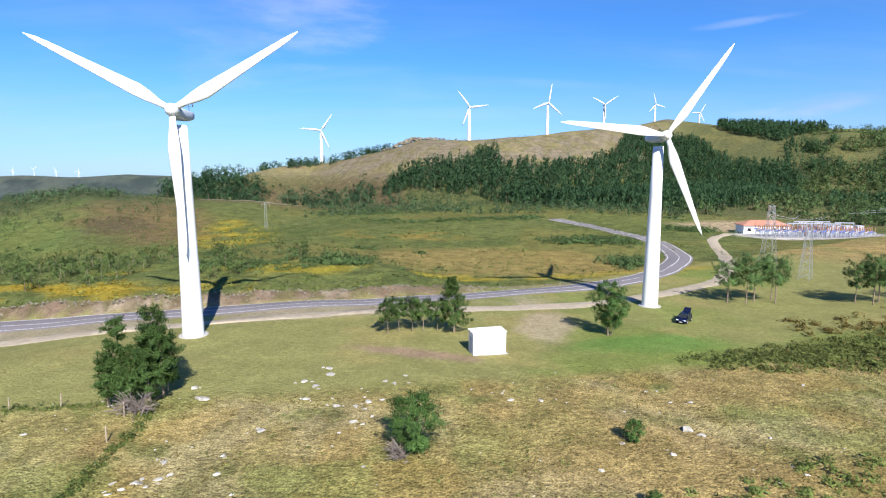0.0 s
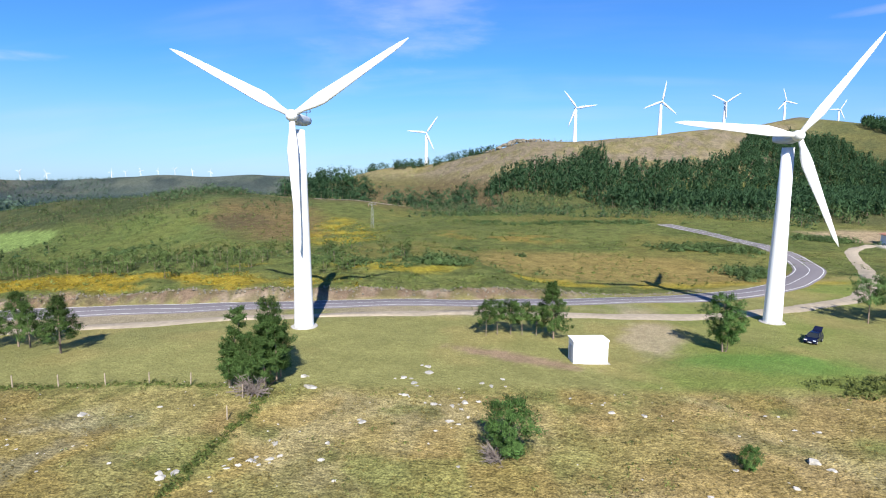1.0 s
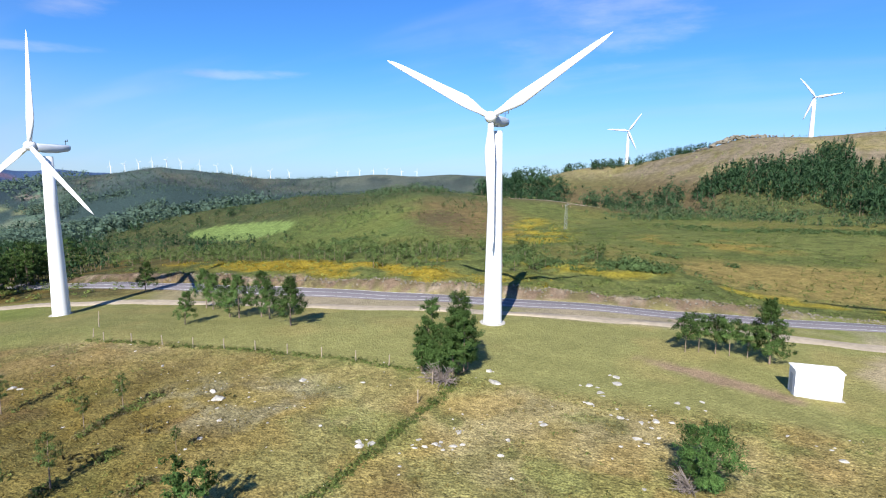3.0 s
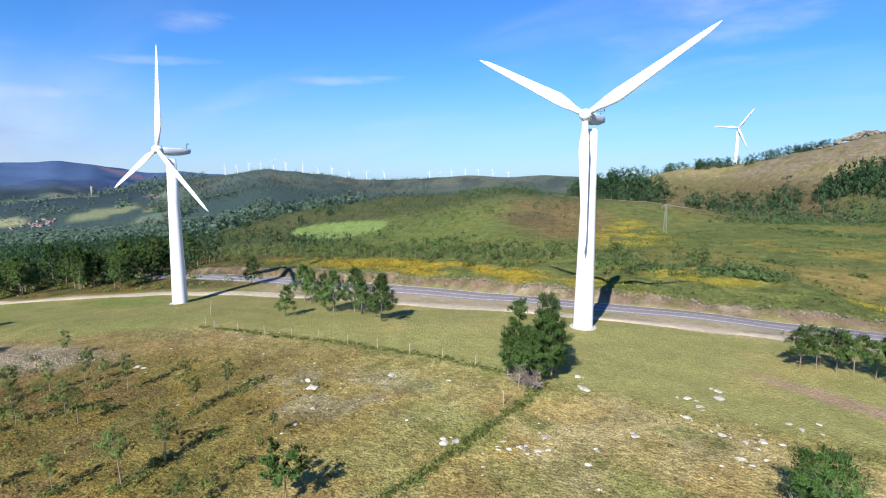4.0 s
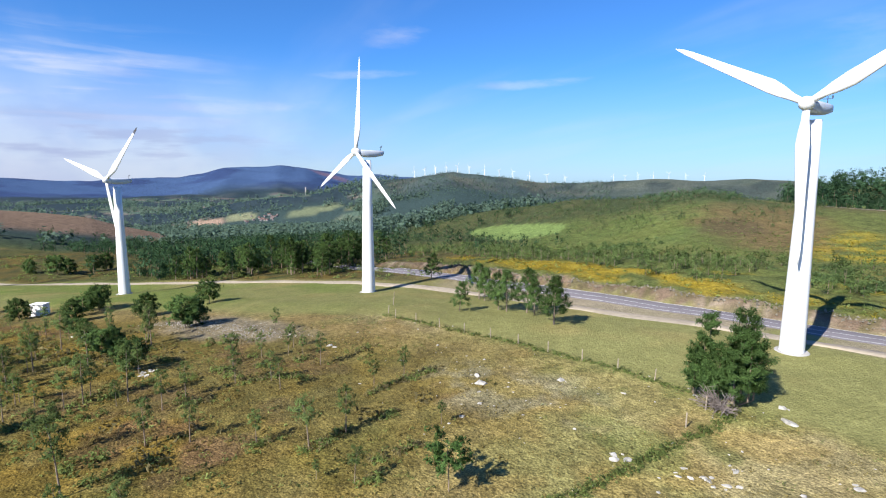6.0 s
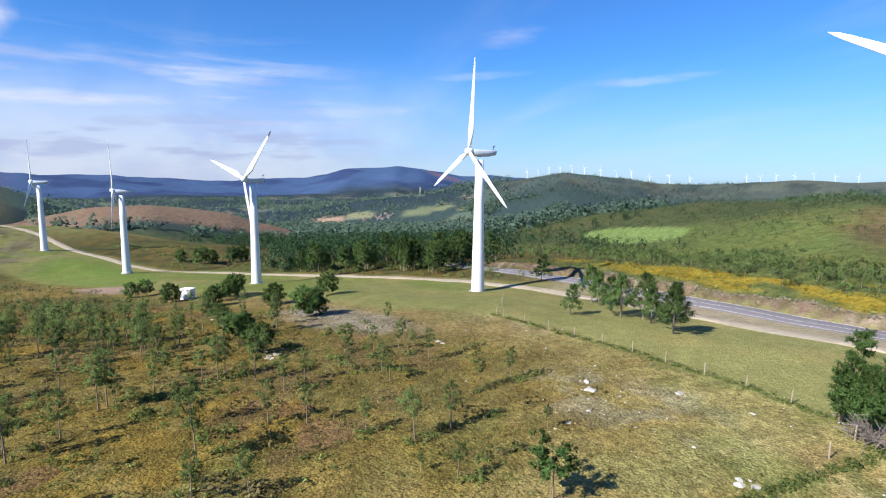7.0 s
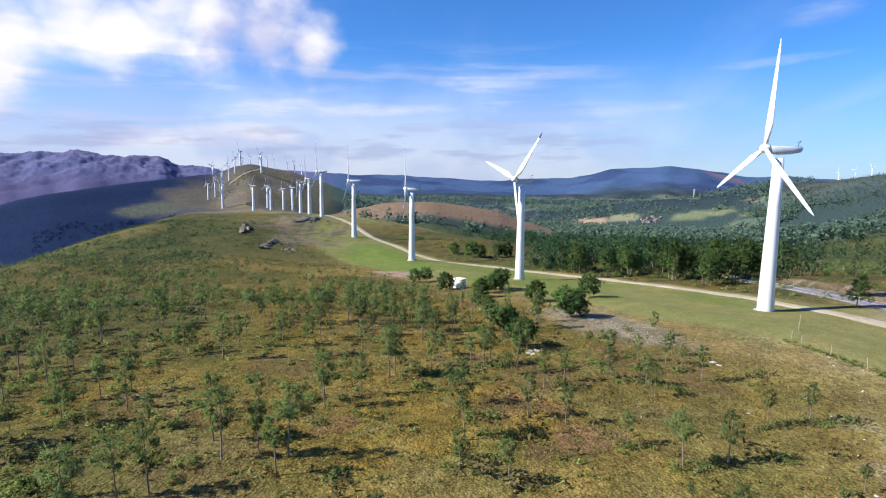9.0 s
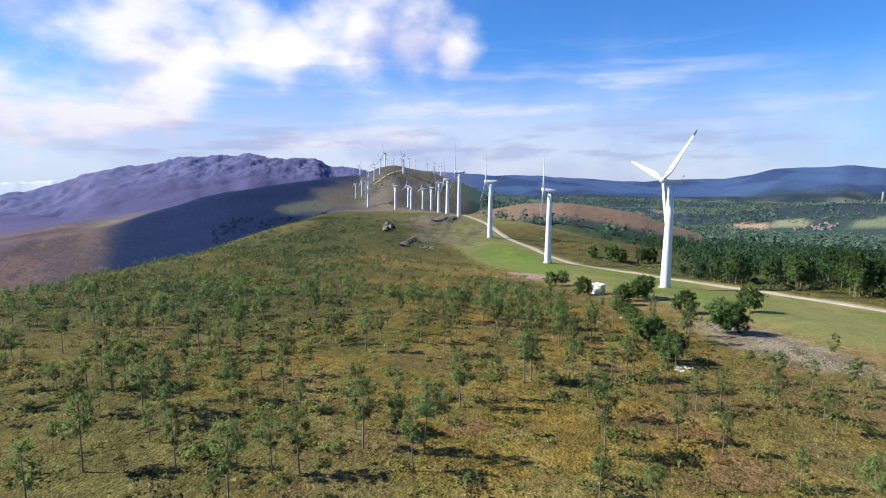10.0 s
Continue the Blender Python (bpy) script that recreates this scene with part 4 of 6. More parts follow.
def leaf_mesh(name, verts, normals, mats, more_verts=(), more_quads=()):
    """Loose triangles with their own soft normals, and some stems of quads."""
    n, m = len(verts), len(more_quads)
    me = bpy.data.meshes.new(name)
    co = np.concatenate([verts, np.array(more_verts)]) if m else verts
    loops = np.concatenate([np.arange(n), np.array(more_quads, int).ravel() + n]) if m else np.arange(n)
    starts = np.concatenate([np.arange(n // 3) * 3, n + np.arange(m) * 4])
    me.vertices.add(len(co))
    me.vertices.foreach_set("co", co.ravel())
    me.loops.add(len(loops))
    me.loops.foreach_set("vertex_index", loops.astype(np.int32))
    me.polygons.add(len(starts))
    me.polygons.foreach_set("loop_start", starts.astype(np.int32))
    me.polygons.foreach_set("use_smooth", np.ones(len(starts), bool))
    for mat in mats:
        me.materials.append(mat)
    index = np.zeros(len(starts), np.int32)
    index[n // 3:] = len(mats) - 1
    me.polygons.foreach_set("material_index", index)
    me.update(calc_edges=True)
    extra = np.array(more_verts)[:, :2] * 0 if m else np.zeros((0, 2))
    all_normals = np.concatenate([normals, np.concatenate([extra, np.zeros((len(extra), 1))], 1)]) if m else normals
    me.normals_split_custom_set_from_vertices(all_normals.tolist())
    return me


def stem(points, sides=5):
    """Verts and faces of a tapered stem through (x, y, z, radius)."""
    verts, faces = [], []
    for x, y, z, r in points:
        for k in range(sides):
            a = 2 * math.pi * k / sides
            verts.append((x + r * math.cos(a), y + r * math.sin(a), z))
    for k in range(len(points) - 1):
        for i in range(sides):
            a, b = k * sides + i, k * sides + (i + 1) % sides
            faces.append((a, b, b + sides, a + sides))
    return verts, faces


def branchy(rng, height, spread, bare, branches, tufts, size, blades, shape, stems=((0, 0, 1.0),), rise=0.2, width=0.15, loosen=0.28, inner=0.5):
    """Trunk and crown of a pine: shape(f) gives the branch length over the crown's height; a stem's fourth number is its clear height."""
    tv, tf, centres, hearts = [], [], [], []

    def add(points, sides=5):
        v, f = stem(points, sides)
        tf.extend([tuple(i + len(tv) for i in q) for q in f])
        tv.extend(v)

    for ox, oy, k, *clear in stems:
        h = height * k
        low = clear[0] if clear else bare
        count = max(1, int(branches * k * (1 - low) / (1 - bare)))
        lean = rng.normal(size=2) * 0.04 * h
        girth = 0.011 * h + 0.025 if h > 5.5 else 0.009 * h + 0.016
        axis = lambda f: (ox + lean[0] * f * f, oy + lean[1] * f * f, h * f)
        add([(ox * 0.25, oy * 0.25, -0.4, girth * 1.3), (*axis(0.12), girth), (*axis(0.5), girth * 0.7), (*axis(0.8), girth * 0.4), (*axis(0.97), 0.02)], 6)
        for b in range(count):
            f = low + (1 - low) * (b + rng.uniform(0, 1)) / count
            a = b * 2.4 + rng.uniform(-0.4, 0.4)
            ln = spread * k * shape((f - low) / (1 - low)) * (0.55 if clear else 1) * rng.uniform(0.65, 1.15)
            x, y, z = axis(f)
            up = ln * rng.uniform(0.05, 0.45)
            ex, ey, ez = x + ln * math.cos(a), y + ln * math.sin(a), z + up
            add([(x, y, z, girth * 0.35 * (1.1 - f)), (ex, ey, ez, 0.015)], 3)
            for q in range(tufts):
                g = inner + (1 - inner) * (q + rng.uniform(0, 1)) / tufts
                j = rng.normal(size=3) * 0.1 * ln
                centres.append((x + (ex - x) * g + j[0], y + (ey - y) * g + j[1], z + (ez - z) * g + j[2] + 0.05))
                hearts.append((ox, oy, h * (low + 0.3 * (1 - low))))
        centres.append((*axis(1.0)[:2], h))
        hearts.append((ox, oy, h * 0.5))
    centres = np.array(centres)
    hearts = np.array(hearts) * 0.35 + (centres - (0, 0, size * 0.5)) * 0.65
    cv, cn = blades_at(centres, size, blades, rng, hearts, rise, width, 0.2, loosen)
    return tv, tf, cv, cn


def tree_kit(name, leaves, seed, **how):
    top = new(name)
    tv, tf, cv, cn = branchy(np.random.default_rng(seed), **how)
    piece("trunk", mesh_of("trunk", tv, tf, BARK, True), top)
    piece("crown", leaf_mesh("crown", cv, cn, [leaves]), top)
    return top


def spread_out(kit, places, label, category, group="", rng=np.random.default_rng(5), sink=0.1, turn=None):
    """Copies of a kit at (x, y, scale)."""
    for k, (x, y, size) in enumerate(places):
        ob = copy_thing(kit[k % len(kit)], pose(x, y, ground_at(x, y) - sink, 0, 0, rng.uniform(0, 360) if turn is None else turn) @ Matrix.Diagonal((size * rng.uniform(0.9, 1.1), size * rng.uniform(0.9, 1.1), size, 1)))
        tagged(ob, label, category, group)
    for top in kit:
        for o in (*top.children_recursive, top):
            bpy.data.objects.remove(o)


round_top = lambda f: 0.55 + 0.6 * math.sin(math.pi * min(1, f * 0.9 + 0.12)) - 0.35 * f
cone = lambda f: 1.05 - 0.85 * f
umbrella = lambda f: 0.75 + 0.4 * f - 0.35 * max(0, f - 0.75) * 4
full = lambda f: 0.5 + 0.62 * math.sin(math.pi * min(1, f * 0.85 + 0.1)) - 0.2 * f
loose = lambda f: 0.5 + 0.75 * math.sin(math.pi * f) * (1 - 0.3 * f)

# the big pine by the nearest turbine, with several stems
kit = [tree_kit("pine_tree", BRIGHT_NEEDLES, 11, height=9.4, spread=2.0, bare=0.24, branches=34, tufts=8, size=0.34, blades=26, shape=full, width=0.12, inner=0.3, loosen=0.42,
                stems=((1.25, 0.3, 1.0), (2.0, -0.5, 0.82), (0.6, 0.9, 0.8), (2.3, 0.6, 0.66), (-1.9, 0.2, 0.7), (-1.4, 0.5, 0.92, 0.78), (-2.6, -0.5, 0.56), (-0.4, -0.7, 0.64), (1.0, -1.4, 0.6), (-1.2, -1.3, 0.45)))]
spread_out(kit, [(-27.2, 48.8, 0.93)], "broad dark green pine tree with several stems beside the fence", "tree", sink=0.2, turn=24)

# umbrella-crowned pines and a taller cone behind the white hut
kit = [tree_kit("pine_tree", DARK_NEEDLES, 20 + k, height=4.3, spread=1.9, bare=0.45, branches=20, tufts=6, size=0.34, blades=26, shape=umbrella, width=0.1, loosen=0.4) for k in range(2)]
spread_out(kit, [(-6.6, 71.5, 0.95), (-5.2, 72.6, 1.05), (-3.4, 73.2, 0.95), (-1.9, 73.6, 1.0), (0.0, 74.2, 0.95)], "small umbrella-crowned pine on a thin bare trunk", "tree", "pines behind the hut")
kit = [tree_kit("pine_tree", DARK_NEEDLES, 24, height=7.6, spread=2.4, bare=0.15, branches=60, tufts=6, size=0.34, blades=34, shape=cone, width=0.1, loosen=0.4)]
spread_out(kit, [(2.3, 73.6, 1.0)], "cone-shaped dark green pine among smaller pines", "tree", "pines behind the hut")
kit = [tree_kit("pine_tree", NEEDLES, 25, height=7.4, spread=2.6, bare=0.24, branches=44, tufts=7, size=0.34, blades=26, shape=loose, stems=((0.2, 0, 1.0), (-0.4, 0.2, 0.7)), width=0.1, loosen=0.42)]
spread_out(kit, [(23.8, 74.2, 1.0)], "full-crowned green pine standing alone on the meadow", "tree")

# pines along the service track, by the second hut and near the substation
kit = [tree_kit("pine_tree", DARK_NEEDLES, 30 + k, height=6.8, spread=2.6, bare=0.2 + 0.08 * (k % 2), branches=34, tufts=7, size=0.36, blades=22, shape=cone, width=0.11, loosen=0.42) for k in range(3)]
spread_out(kit, [(-73.4, 49.5, 0.72), (-83, 60, 1.0), (-80.5, 59.5, 0.9), (-71.5, 56, 0.9), (-69, 55.8, 1.0), (-66, 57.6, 1.05), (-63.5, 57, 0.85), (-56.6, 54.8, 1.02), (-58, 56, 0.8), (-109.7, 64.7, 0.92)],
           "dark green pine standing on the meadow by the track", "tree", "pines by the track")
kit = [tree_kit("pine_tree", DARK_NEEDLES, 35 + k, height=4.4, spread=2.3, bare=0.1 + 0.1 * k, branches=44, tufts=6, size=0.42, blades=17, shape=(round_top, loose)[k]) for k in range(2)]
spread_out(kit, [(-109.4, 5.2, 0.95), (-90.2, 9.9, 1.08), (-91.5, 11.5, 0.92), (-113.7, 16.5, 0.95), (-117.2, -6.4, 0.95), (-127, -2.5, 1.1), (-129.8, -3.5, 1.05), (-79.3, -0.9, 0.8), (-81, 0.4, 0.75), (-69.7, 2.0, 0.8), (-148.2, -26.9, 0.85), (-151.0, -24.1, 0.85), (-131.2, -15.9, 0.95), (-124, -5, 0.8), (-98, -3.5, 0.6), (-100, -5, 0.6), (-252, -28, 1.2), (-246, -19, 1.5), (-244, -15, 1.3), (-247, -7, 1.4), (-249, -3, 1.5)],
           "round-crowned dark green pine by the small hut", "tree", "pines by the small hut")
kit = [tree_kit("pine_tree", PINE_GREEN, 40 + k, height=7.6, spread=2.9, bare=0.42, branches=34, tufts=7, size=0.36, blades=26, shape=umbrella, width=0.1, loosen=0.42) for k in range(3)]
spread_out(kit, [(52, 97, 0.95), (54.5, 95.5, 1.0), (57, 97.5, 1.05), (60, 96, 1.05), (61, 99, 0.95), (73, 94.5, 0.9), (75, 93, 1.0), (77.5, 95, 1.05), (79, 93, 0.9), (86.5, 93, 1.0), (90, 91, 1.1)],
           "tall bare-trunked pine on the grass slope", "tree", "pines by the car")

# bushy pines in the foreground grass
kit = [tree_kit("pine_bush", NEEDLES, 45 + k, height=4.4, spread=1.9, bare=0.05, branches=46, tufts=6, size=0.3, blades=34, shape=loose, width=0.1, loosen=0.5) for k in range(2)]
spread_out(kit, [(-1.3, 40.2, 1.0), (16.2, 42.0, 0.42), (14.5, 33.0, 0.28)], "dense bushy pine growing in dry grass", "bush", "bushy pines")
kit = [tree_kit("pine_tree", NEEDLES, 48, height=3.7, spread=1.7, bare=0.4, branches=18, tufts=6, size=0.36, blades=16, shape=umbrella)]
spread_out(kit, [(-28.4, 19.9, 1.0)], "small leaning pine with an open crown on the heath", "tree")
def dead_branches(x, y, size, lo, hi, count, label):
    """Grey twigs that fan out from a foot, between two directions."""
    dead = new("brushwood")
    bm = bmesh.new()
    for k in range(count):
        a, e, q = rng.uniform(lo, hi), rng.uniform(0.1, 1.0), rng.uniform(0.5, 1.6)
        tip = Vector((q * math.cos(a) * math.cos(e), q * math.sin(a) * math.cos(e), 0.1 + q * math.sin(e)))
        stick(bm, (0, 0, 0.1), tip, 0.035, 0.012, 3)
        for _ in range(2):
            fork = tip * rng.uniform(0.5, 0.9)
            stick(bm, fork, fork + Vector(rng.normal(size=3)) * 0.25, 0.018, 0.006, 3)
    part("dead_wood", bm, TWIGS, dead)
    dead.matrix_basis = pose(x, y, ground_at(x, y)) @ Matrix.Scale(size, 4)
    tagged(dead, label, "brushwood")


rng = np.random.default_rng(3)
dead_branches(-2.1, 39.3, 1.15, 2.4, 5.2, 80, "grey dead branches heaped beside a bushy pine")
dead_branches(-26.3, 46.9, 1.7, 3.2, 6.2, 80, "grey dead lower branches under a broad pine")


def scatter(rng, count, inside, bounds):
    """Random places in a rectangle for which inside(x, y) passes a coin toss."""
    x, y = rng.uniform(bounds[0], bounds[1], count), rng.uniform(bounds[2], bounds[3], count)
    keep = rng.uniform(size=count) < inside(x, y)
    return x[keep], y[keep]


def by_bearing(rng, count, b0, b1, r0, r1):
    b, r = np.radians(rng.uniform(b0, b1, count)), np.sqrt(rng.uniform(r0 * r0, r1 * r1, count))
    return -r * np.sin(b), r * np.cos(b)


# young pines on the heath: the nearest each on its own, the rest as one wood
def heath_pines(x, y):
    s, c = plan(x, y)
    grown = smooth(s, 16, 46) * smooth(-c, 10, 30) * (1 - smooth(-c, 190, 230)) * (1 - smooth(s, 200, 330))
    belt = np.maximum(smooth(s, 68, 118) * smooth(-c, 66, 92), blot(x, y, -105, -32, 44, 15, 20, seed=69))
    return grown * np.maximum(0.2 + 0.6 * smooth(cloudy(x, y, 26, 31), 0.46, 0.62), belt) * (np.hypot(x, y) > 14)


rng = np.random.default_rng(8)
kit = [tree_kit("young_pine", SAPLING, 50 + k, height=4.2, spread=0.85, bare=0.4 + 0.07 * (k % 3), branches=15, tufts=4, size=0.28, blades=13, shape=loose, rise=0.35, width=0.12, loosen=0.36, inner=0.45) for k in range(6)]
x, y = scatter(rng, 1500, lambda x, y: heath_pines(x, y) * ((x < -62) | (y < 2)), (-135, -12, -120, 30))
order = np.argsort(np.hypot(x, y))[:272]
reach = float(np.hypot(x, y)[order].max())
# x, y, scale of young pines placed and sized to fit the camera's view
PLACED_BY_VIEW = [(-58.9, 21.1, 0.89), (-49.7, 27.3, 0.81), (-48.1, 23.1, 0.73), (-56.4, 14.9, 0.79), (-53.5, 15.1, 0.8), (-39.3, 13.7, 1.02), (-40.4, 17.2, 0.93), (-42.5, 10.4, 0.69), (-46.0, 5.9, 0.8), (-56.4, 6.6, 0.86), (-57.8, 11.5, 0.8), (-32.7, 14.9, 0.64), (-46.9, 2.7, 0.96), (-34.6, 12.8, 0.36), (-37.3, 24.6, 0.48), (-54.2, 4.4, 0.91)]
spread_out(kit, PLACED_BY_VIEW + [(x[k], y[k], rng.choice([0.4, 0.6, 0.75, 0.85, 1.0, 1.15, 1.3])) for k in order], "thin young pine with a sparse crown on the heath", "young pine", "young pines on the heath", rng, 0.05)


def wood(name, x, y, h, rng, leaves, label, category, tufts=14, blades=4, slim=0.22, bare=0.15, width=0.3, globe=False, rise=0.3, loosen=0.45, clumps=0):
    """Many trees as one mesh: short trunks and pointed crowns of leafy tufts."""
    z = level(x, y)
    n = len(x)
    f = np.tile((np.arange(tufts) + 0.5) / tufts, n)
    b = np.repeat(np.arange(n), tufts)
    f = np.clip(f + rng.uniform(-0.49, 0.49, len(f)) / tufts, 0, 0.999)
    q = h[b] * slim * (1.25 * np.sqrt(1 - ((f - 0.42) / 0.62) ** 2) if globe else 1.12 - f) * np.sqrt(rng.uniform(0.1, 1, len(f))) * (0.75 + 0.5 * rng.uniform(size=n))[b]
    a = rng.uniform(0, 2 * math.pi, len(f))
    if clumps:
        # tufts gather into boughs
        bough = b * clumps + np.minimum((f * clumps).astype(int), clumps - 1)
        a, q = a[np.searchsorted(bough, bough)], q[np.searchsorted(bough, bough)] * 1.15
    centres = np.stack([x[b] + q * np.cos(a), y[b] + q * np.sin(a), z[b] + h[b] * (bare + (1 - bare) * f)], 1)
    if clumps:
        centres += rng.normal(size=centres.shape) * (h[b] * slim * 0.33)[:, None] * (1, 1, 0.6)
    heart = np.stack([x[b], y[b], z[b] + h[b] * (bare + 0.3)], 1)
    verts, normals = blades_at(centres, h[b] * 1.9 / (tufts**0.5) * 0.33, blades, rng, heart, rise, width, 0.6 if rise < 0.5 else 0.2, loosen)
    tv, tf = [], []
    for k in np.flatnonzero(np.hypot(x, y) < 420)[:900]:
        base = len(tv)
        v, faces_k = stem([(x[k], y[k], z[k] - 0.4, 0.012 * h[k] + 0.03), (x[k], y[k], z[k] + h[k] * 0.7, 0.03)], 3)
        tv += v
        tf += [tuple(i + base for i in q4) for q4 in faces_k]
    return tagged(new(name, leaf_mesh(name, verts, normals, [leaves, BARK], tv, tf)), label, category, kind="stuff")


rng = np.random.default_rng(12)
x, y = scatter(rng, 6500, lambda x, y: heath_pines(x, y) * (np.hypot(x, y) > reach) * (1 - 0.45 * smooth(np.hypot(x, y), 110, 150)), (-330, -20, -250, 30))
wood("young_pine_wood", x, y, rng.uniform(1.6, 4.2, len(x)) * (1 - 0.5 * smooth(np.hypot(x, y), 100, 170)), rng, SAPLING, "loose wood of thin young pines on the heath slope", "young pines", tufts=14, blades=5, slim=0.17, bare=0.4, width=0.17, globe=True)

# plantation on the hill across the valley
forest_foot = profile([-36, -33.2, -32, -29.4, -26, -23, -17.5, -13, -9.7, -5, -0.9, 5.6, 7], [525, 520, 480, 372, 352, 330, 318, 324, 334, 350, 357, 370, 372], 0.5)
forest_top = profile([-36, -33.2, -32.1, -27.7, -25.8, -24.7, -22.8, -18.2, -17.2, -15.1, -12.4, -9.5, -6.7, -4.9, -3.8, -0.8, 1.5, 3.9, 5.6, 7], [510, 527, 561, 597, 629, 676, 678, 640, 541, 491, 459, 439, 425, 425, 428, 429, 417, 407, 397, 380], 0.3)
ride = profile([-5.8, -5.3, -4.4, -3.0, -1.5], [470, 500, 488, 448, 420], 0.2)


def in_plantation(x, y):
    r, b = np.hypot(x, y), np.degrees(np.arctan2(-x, y))
    dense = (r > forest_foot(b) + 8 * lattice(x, y, 20, 3)) & (r < forest_top(b)) & (b < 6.0) & (b > -33.5)
    tongue = (b < -2.0) & (b > -5.7) & (r < ride(b)) & (r > 400)
    copse = (b < -26.0) & (b > -34.4) & (r > np.interp(b, [-34, -31, -27.5, -26], [690, 655, 700, 742])) & (r < np.interp(b, [-34, -26], [705, 780]))
    edge = (b < -31.5) & (r > 430) & (r < 640)
    return np.where(dense | copse, 1.0, np.where(tongue, 0.9, np.where(edge, 0.5 * smooth(cloudy(x, y, 45, 4), 0.46, 0.58), 0.0)))


x, y = by_bearing(rng, 24000, -44, 6, 310, 800)
keep = rng.uniform(size=len(x)) < in_plantation(x, y)
x, y = x[keep], y[keep]
r, b = np.hypot(x, y), np.degrees(np.arctan2(-x, y))
tall = rng.uniform(7.0, 11.5, len(x)) * (1 - 0.55 * smooth(r, 425, 480) * smooth(b, -7, -5.5))
wood("hillside_plantation", x, y, tall, rng, FOREST, "dark green conifer plantation on the hillside", "forest", tufts=11, blades=3, slim=0.17, width=0.23, rise=0.9, loosen=0.3)
x, y = by_bearing(rng, 1150, 5, 27, 335, 500)
b, r = np.degrees(np.arctan2(-x, y)), np.hypot(x, y)
keep = (rng.uniform(size=len(x)) < np.interp(b, [10, 18, 21], [0.42, 0.6, 0.95]) * smooth(cloudy(x, y, 22, 88), 0.3, 0.42)) & (r < np.interp(b, [9, 16, 24], [385, 405, 500]) + 20 * lattice(x, y, 25, 8)) & (r > np.where(b > 17, 345, 352))
x, y = x[keep], y[keep]
wood("hill_foot_trees", x, y, rng.choice([3, 5, 7, 9, 11, 13], len(x)) * rng.uniform(0.85, 1.1, len(x)), rng, FOREST, "belt of dark rounded trees at the foot of the hill", "trees", tufts=32, blades=7, slim=0.27, bare=0.1, globe=True, width=0.24, clumps=9)
x, y = by_bearing(rng, 560, 5.0, 24, 498, 530)
keep = rng.uniform(size=len(x)) < 0.12 + 0.88 * smooth(cloudy(x, y, 9, 89), 0.46, 0.6)
wood("skyline_trees", x[keep], y[keep], rng.choice([1.5, 2.5, 4.0, 5.5, 7.0], keep.sum()), rng, FOREST, "row of small dark trees along the skyline", "trees", tufts=16, blades=6, slim=0.33, bare=0.0, globe=True)
x, y = by_bearing(rng, 6500, -46, -20, 285, 720)
b, r = np.degrees(np.arctan2(-x, y)), np.hypot(x, y)
open_slope = (b > -33) & (r > forest_top(b) - 10)
keep = (rng.uniform(size=len(x)) < smooth(cloudy(x, y, 30, 90), 0.3, 0.46) * np.where(b < -32, 1.0, 0.3)) & (np.hypot(x - 155, y - 219) > 62) & ~open_slope & ~((b < -34.4) & (r > 690))
wood("hillside_thicket", x[keep], y[keep], rng.uniform(2.5, 8.5, keep.sum()), rng, WOODLAND, "rounded mixed trees and bushes on the hillside", "trees", tufts=12, blades=4, slim=0.42, bare=0.0, globe=True, width=0.38, clumps=5)
x, y = by_bearing(rng, 900, -20, 27, 330, 540)
wood("hill_scrub", x, y, rng.uniform(0.7, 2.2, len(x)), rng, SCRUB, "scattered scrub on the dry hillside", "scrub", tufts=6, blades=4, slim=0.6, bare=0.0)
x, y = by_bearing(rng, 1300, -24, 14, 285, 368)
keep = rng.uniform(size=len(x)) < smooth(cloudy(x, y, 20, 92), 0.35, 0.55)
wood("plantation_edge", x[keep], y[keep], rng.uniform(1.0, 4.4, keep.sum()), rng, THICKET, "low bushes along the foot of the plantation", "bushes", tufts=10, blades=5, slim=0.55, bare=0.0, globe=True, width=0.34)


# woods in the valley behind the track
def in_vale(x, y):
    s, c = plan(x, y)
    r, b = np.hypot(x, y), np.degrees(np.arctan2(-x, y))
    front = smooth(c, 34, 42) * smooth(s, 98, 112) * (1 - smooth(s, 190, 215)) * (1 - smooth(c, 70, 120))
    front = front * smooth(cloudy(x, y, 17, 95), 0.38, 0.54)
    light = smooth(r, 170, 200) * smooth(b, 44, 56) * (1 - smooth(b, 92, 97)) * smooth(c, 60, 80)
    open_field = blot(x, y, -257, 203, 52, 20, -8, rag=0.06, soft=0.06, seed=15)
    slope = smooth(r, 300, 330) * (1 - smooth(b, 40, 58)) * (1 - smooth(r, 520, 600)) * 0.9
    light = light * smooth(cloudy(x, y, 24, 87), 0.36, 0.5)
    return np.clip(np.maximum(front, light * (0.2 + 0.3 * smooth(b, 60, 70))) * (1 - open_field) * (1 - slope), 0, 1)


x, y = by_bearing(rng, 11000, 40, 100, 140, 480)
keep = rng.uniform(size=len(x)) < in_vale(x, y) * 0.5
x, y = x[keep], y[keep]
s_at, c_at = plan(x, y)
front = smooth(c_at, 34, 42) * smooth(s_at, 98, 112) * (1 - smooth(s_at, 190, 215)) * (1 - smooth(c_at, 70, 120))
tall = rng.uniform(3.5, 7.5, len(x)) + front * rng.uniform(1.5, 4.5, len(x))
nearest = np.argsort(np.hypot(x, y) + 400 * (front < 0.3))[:70]
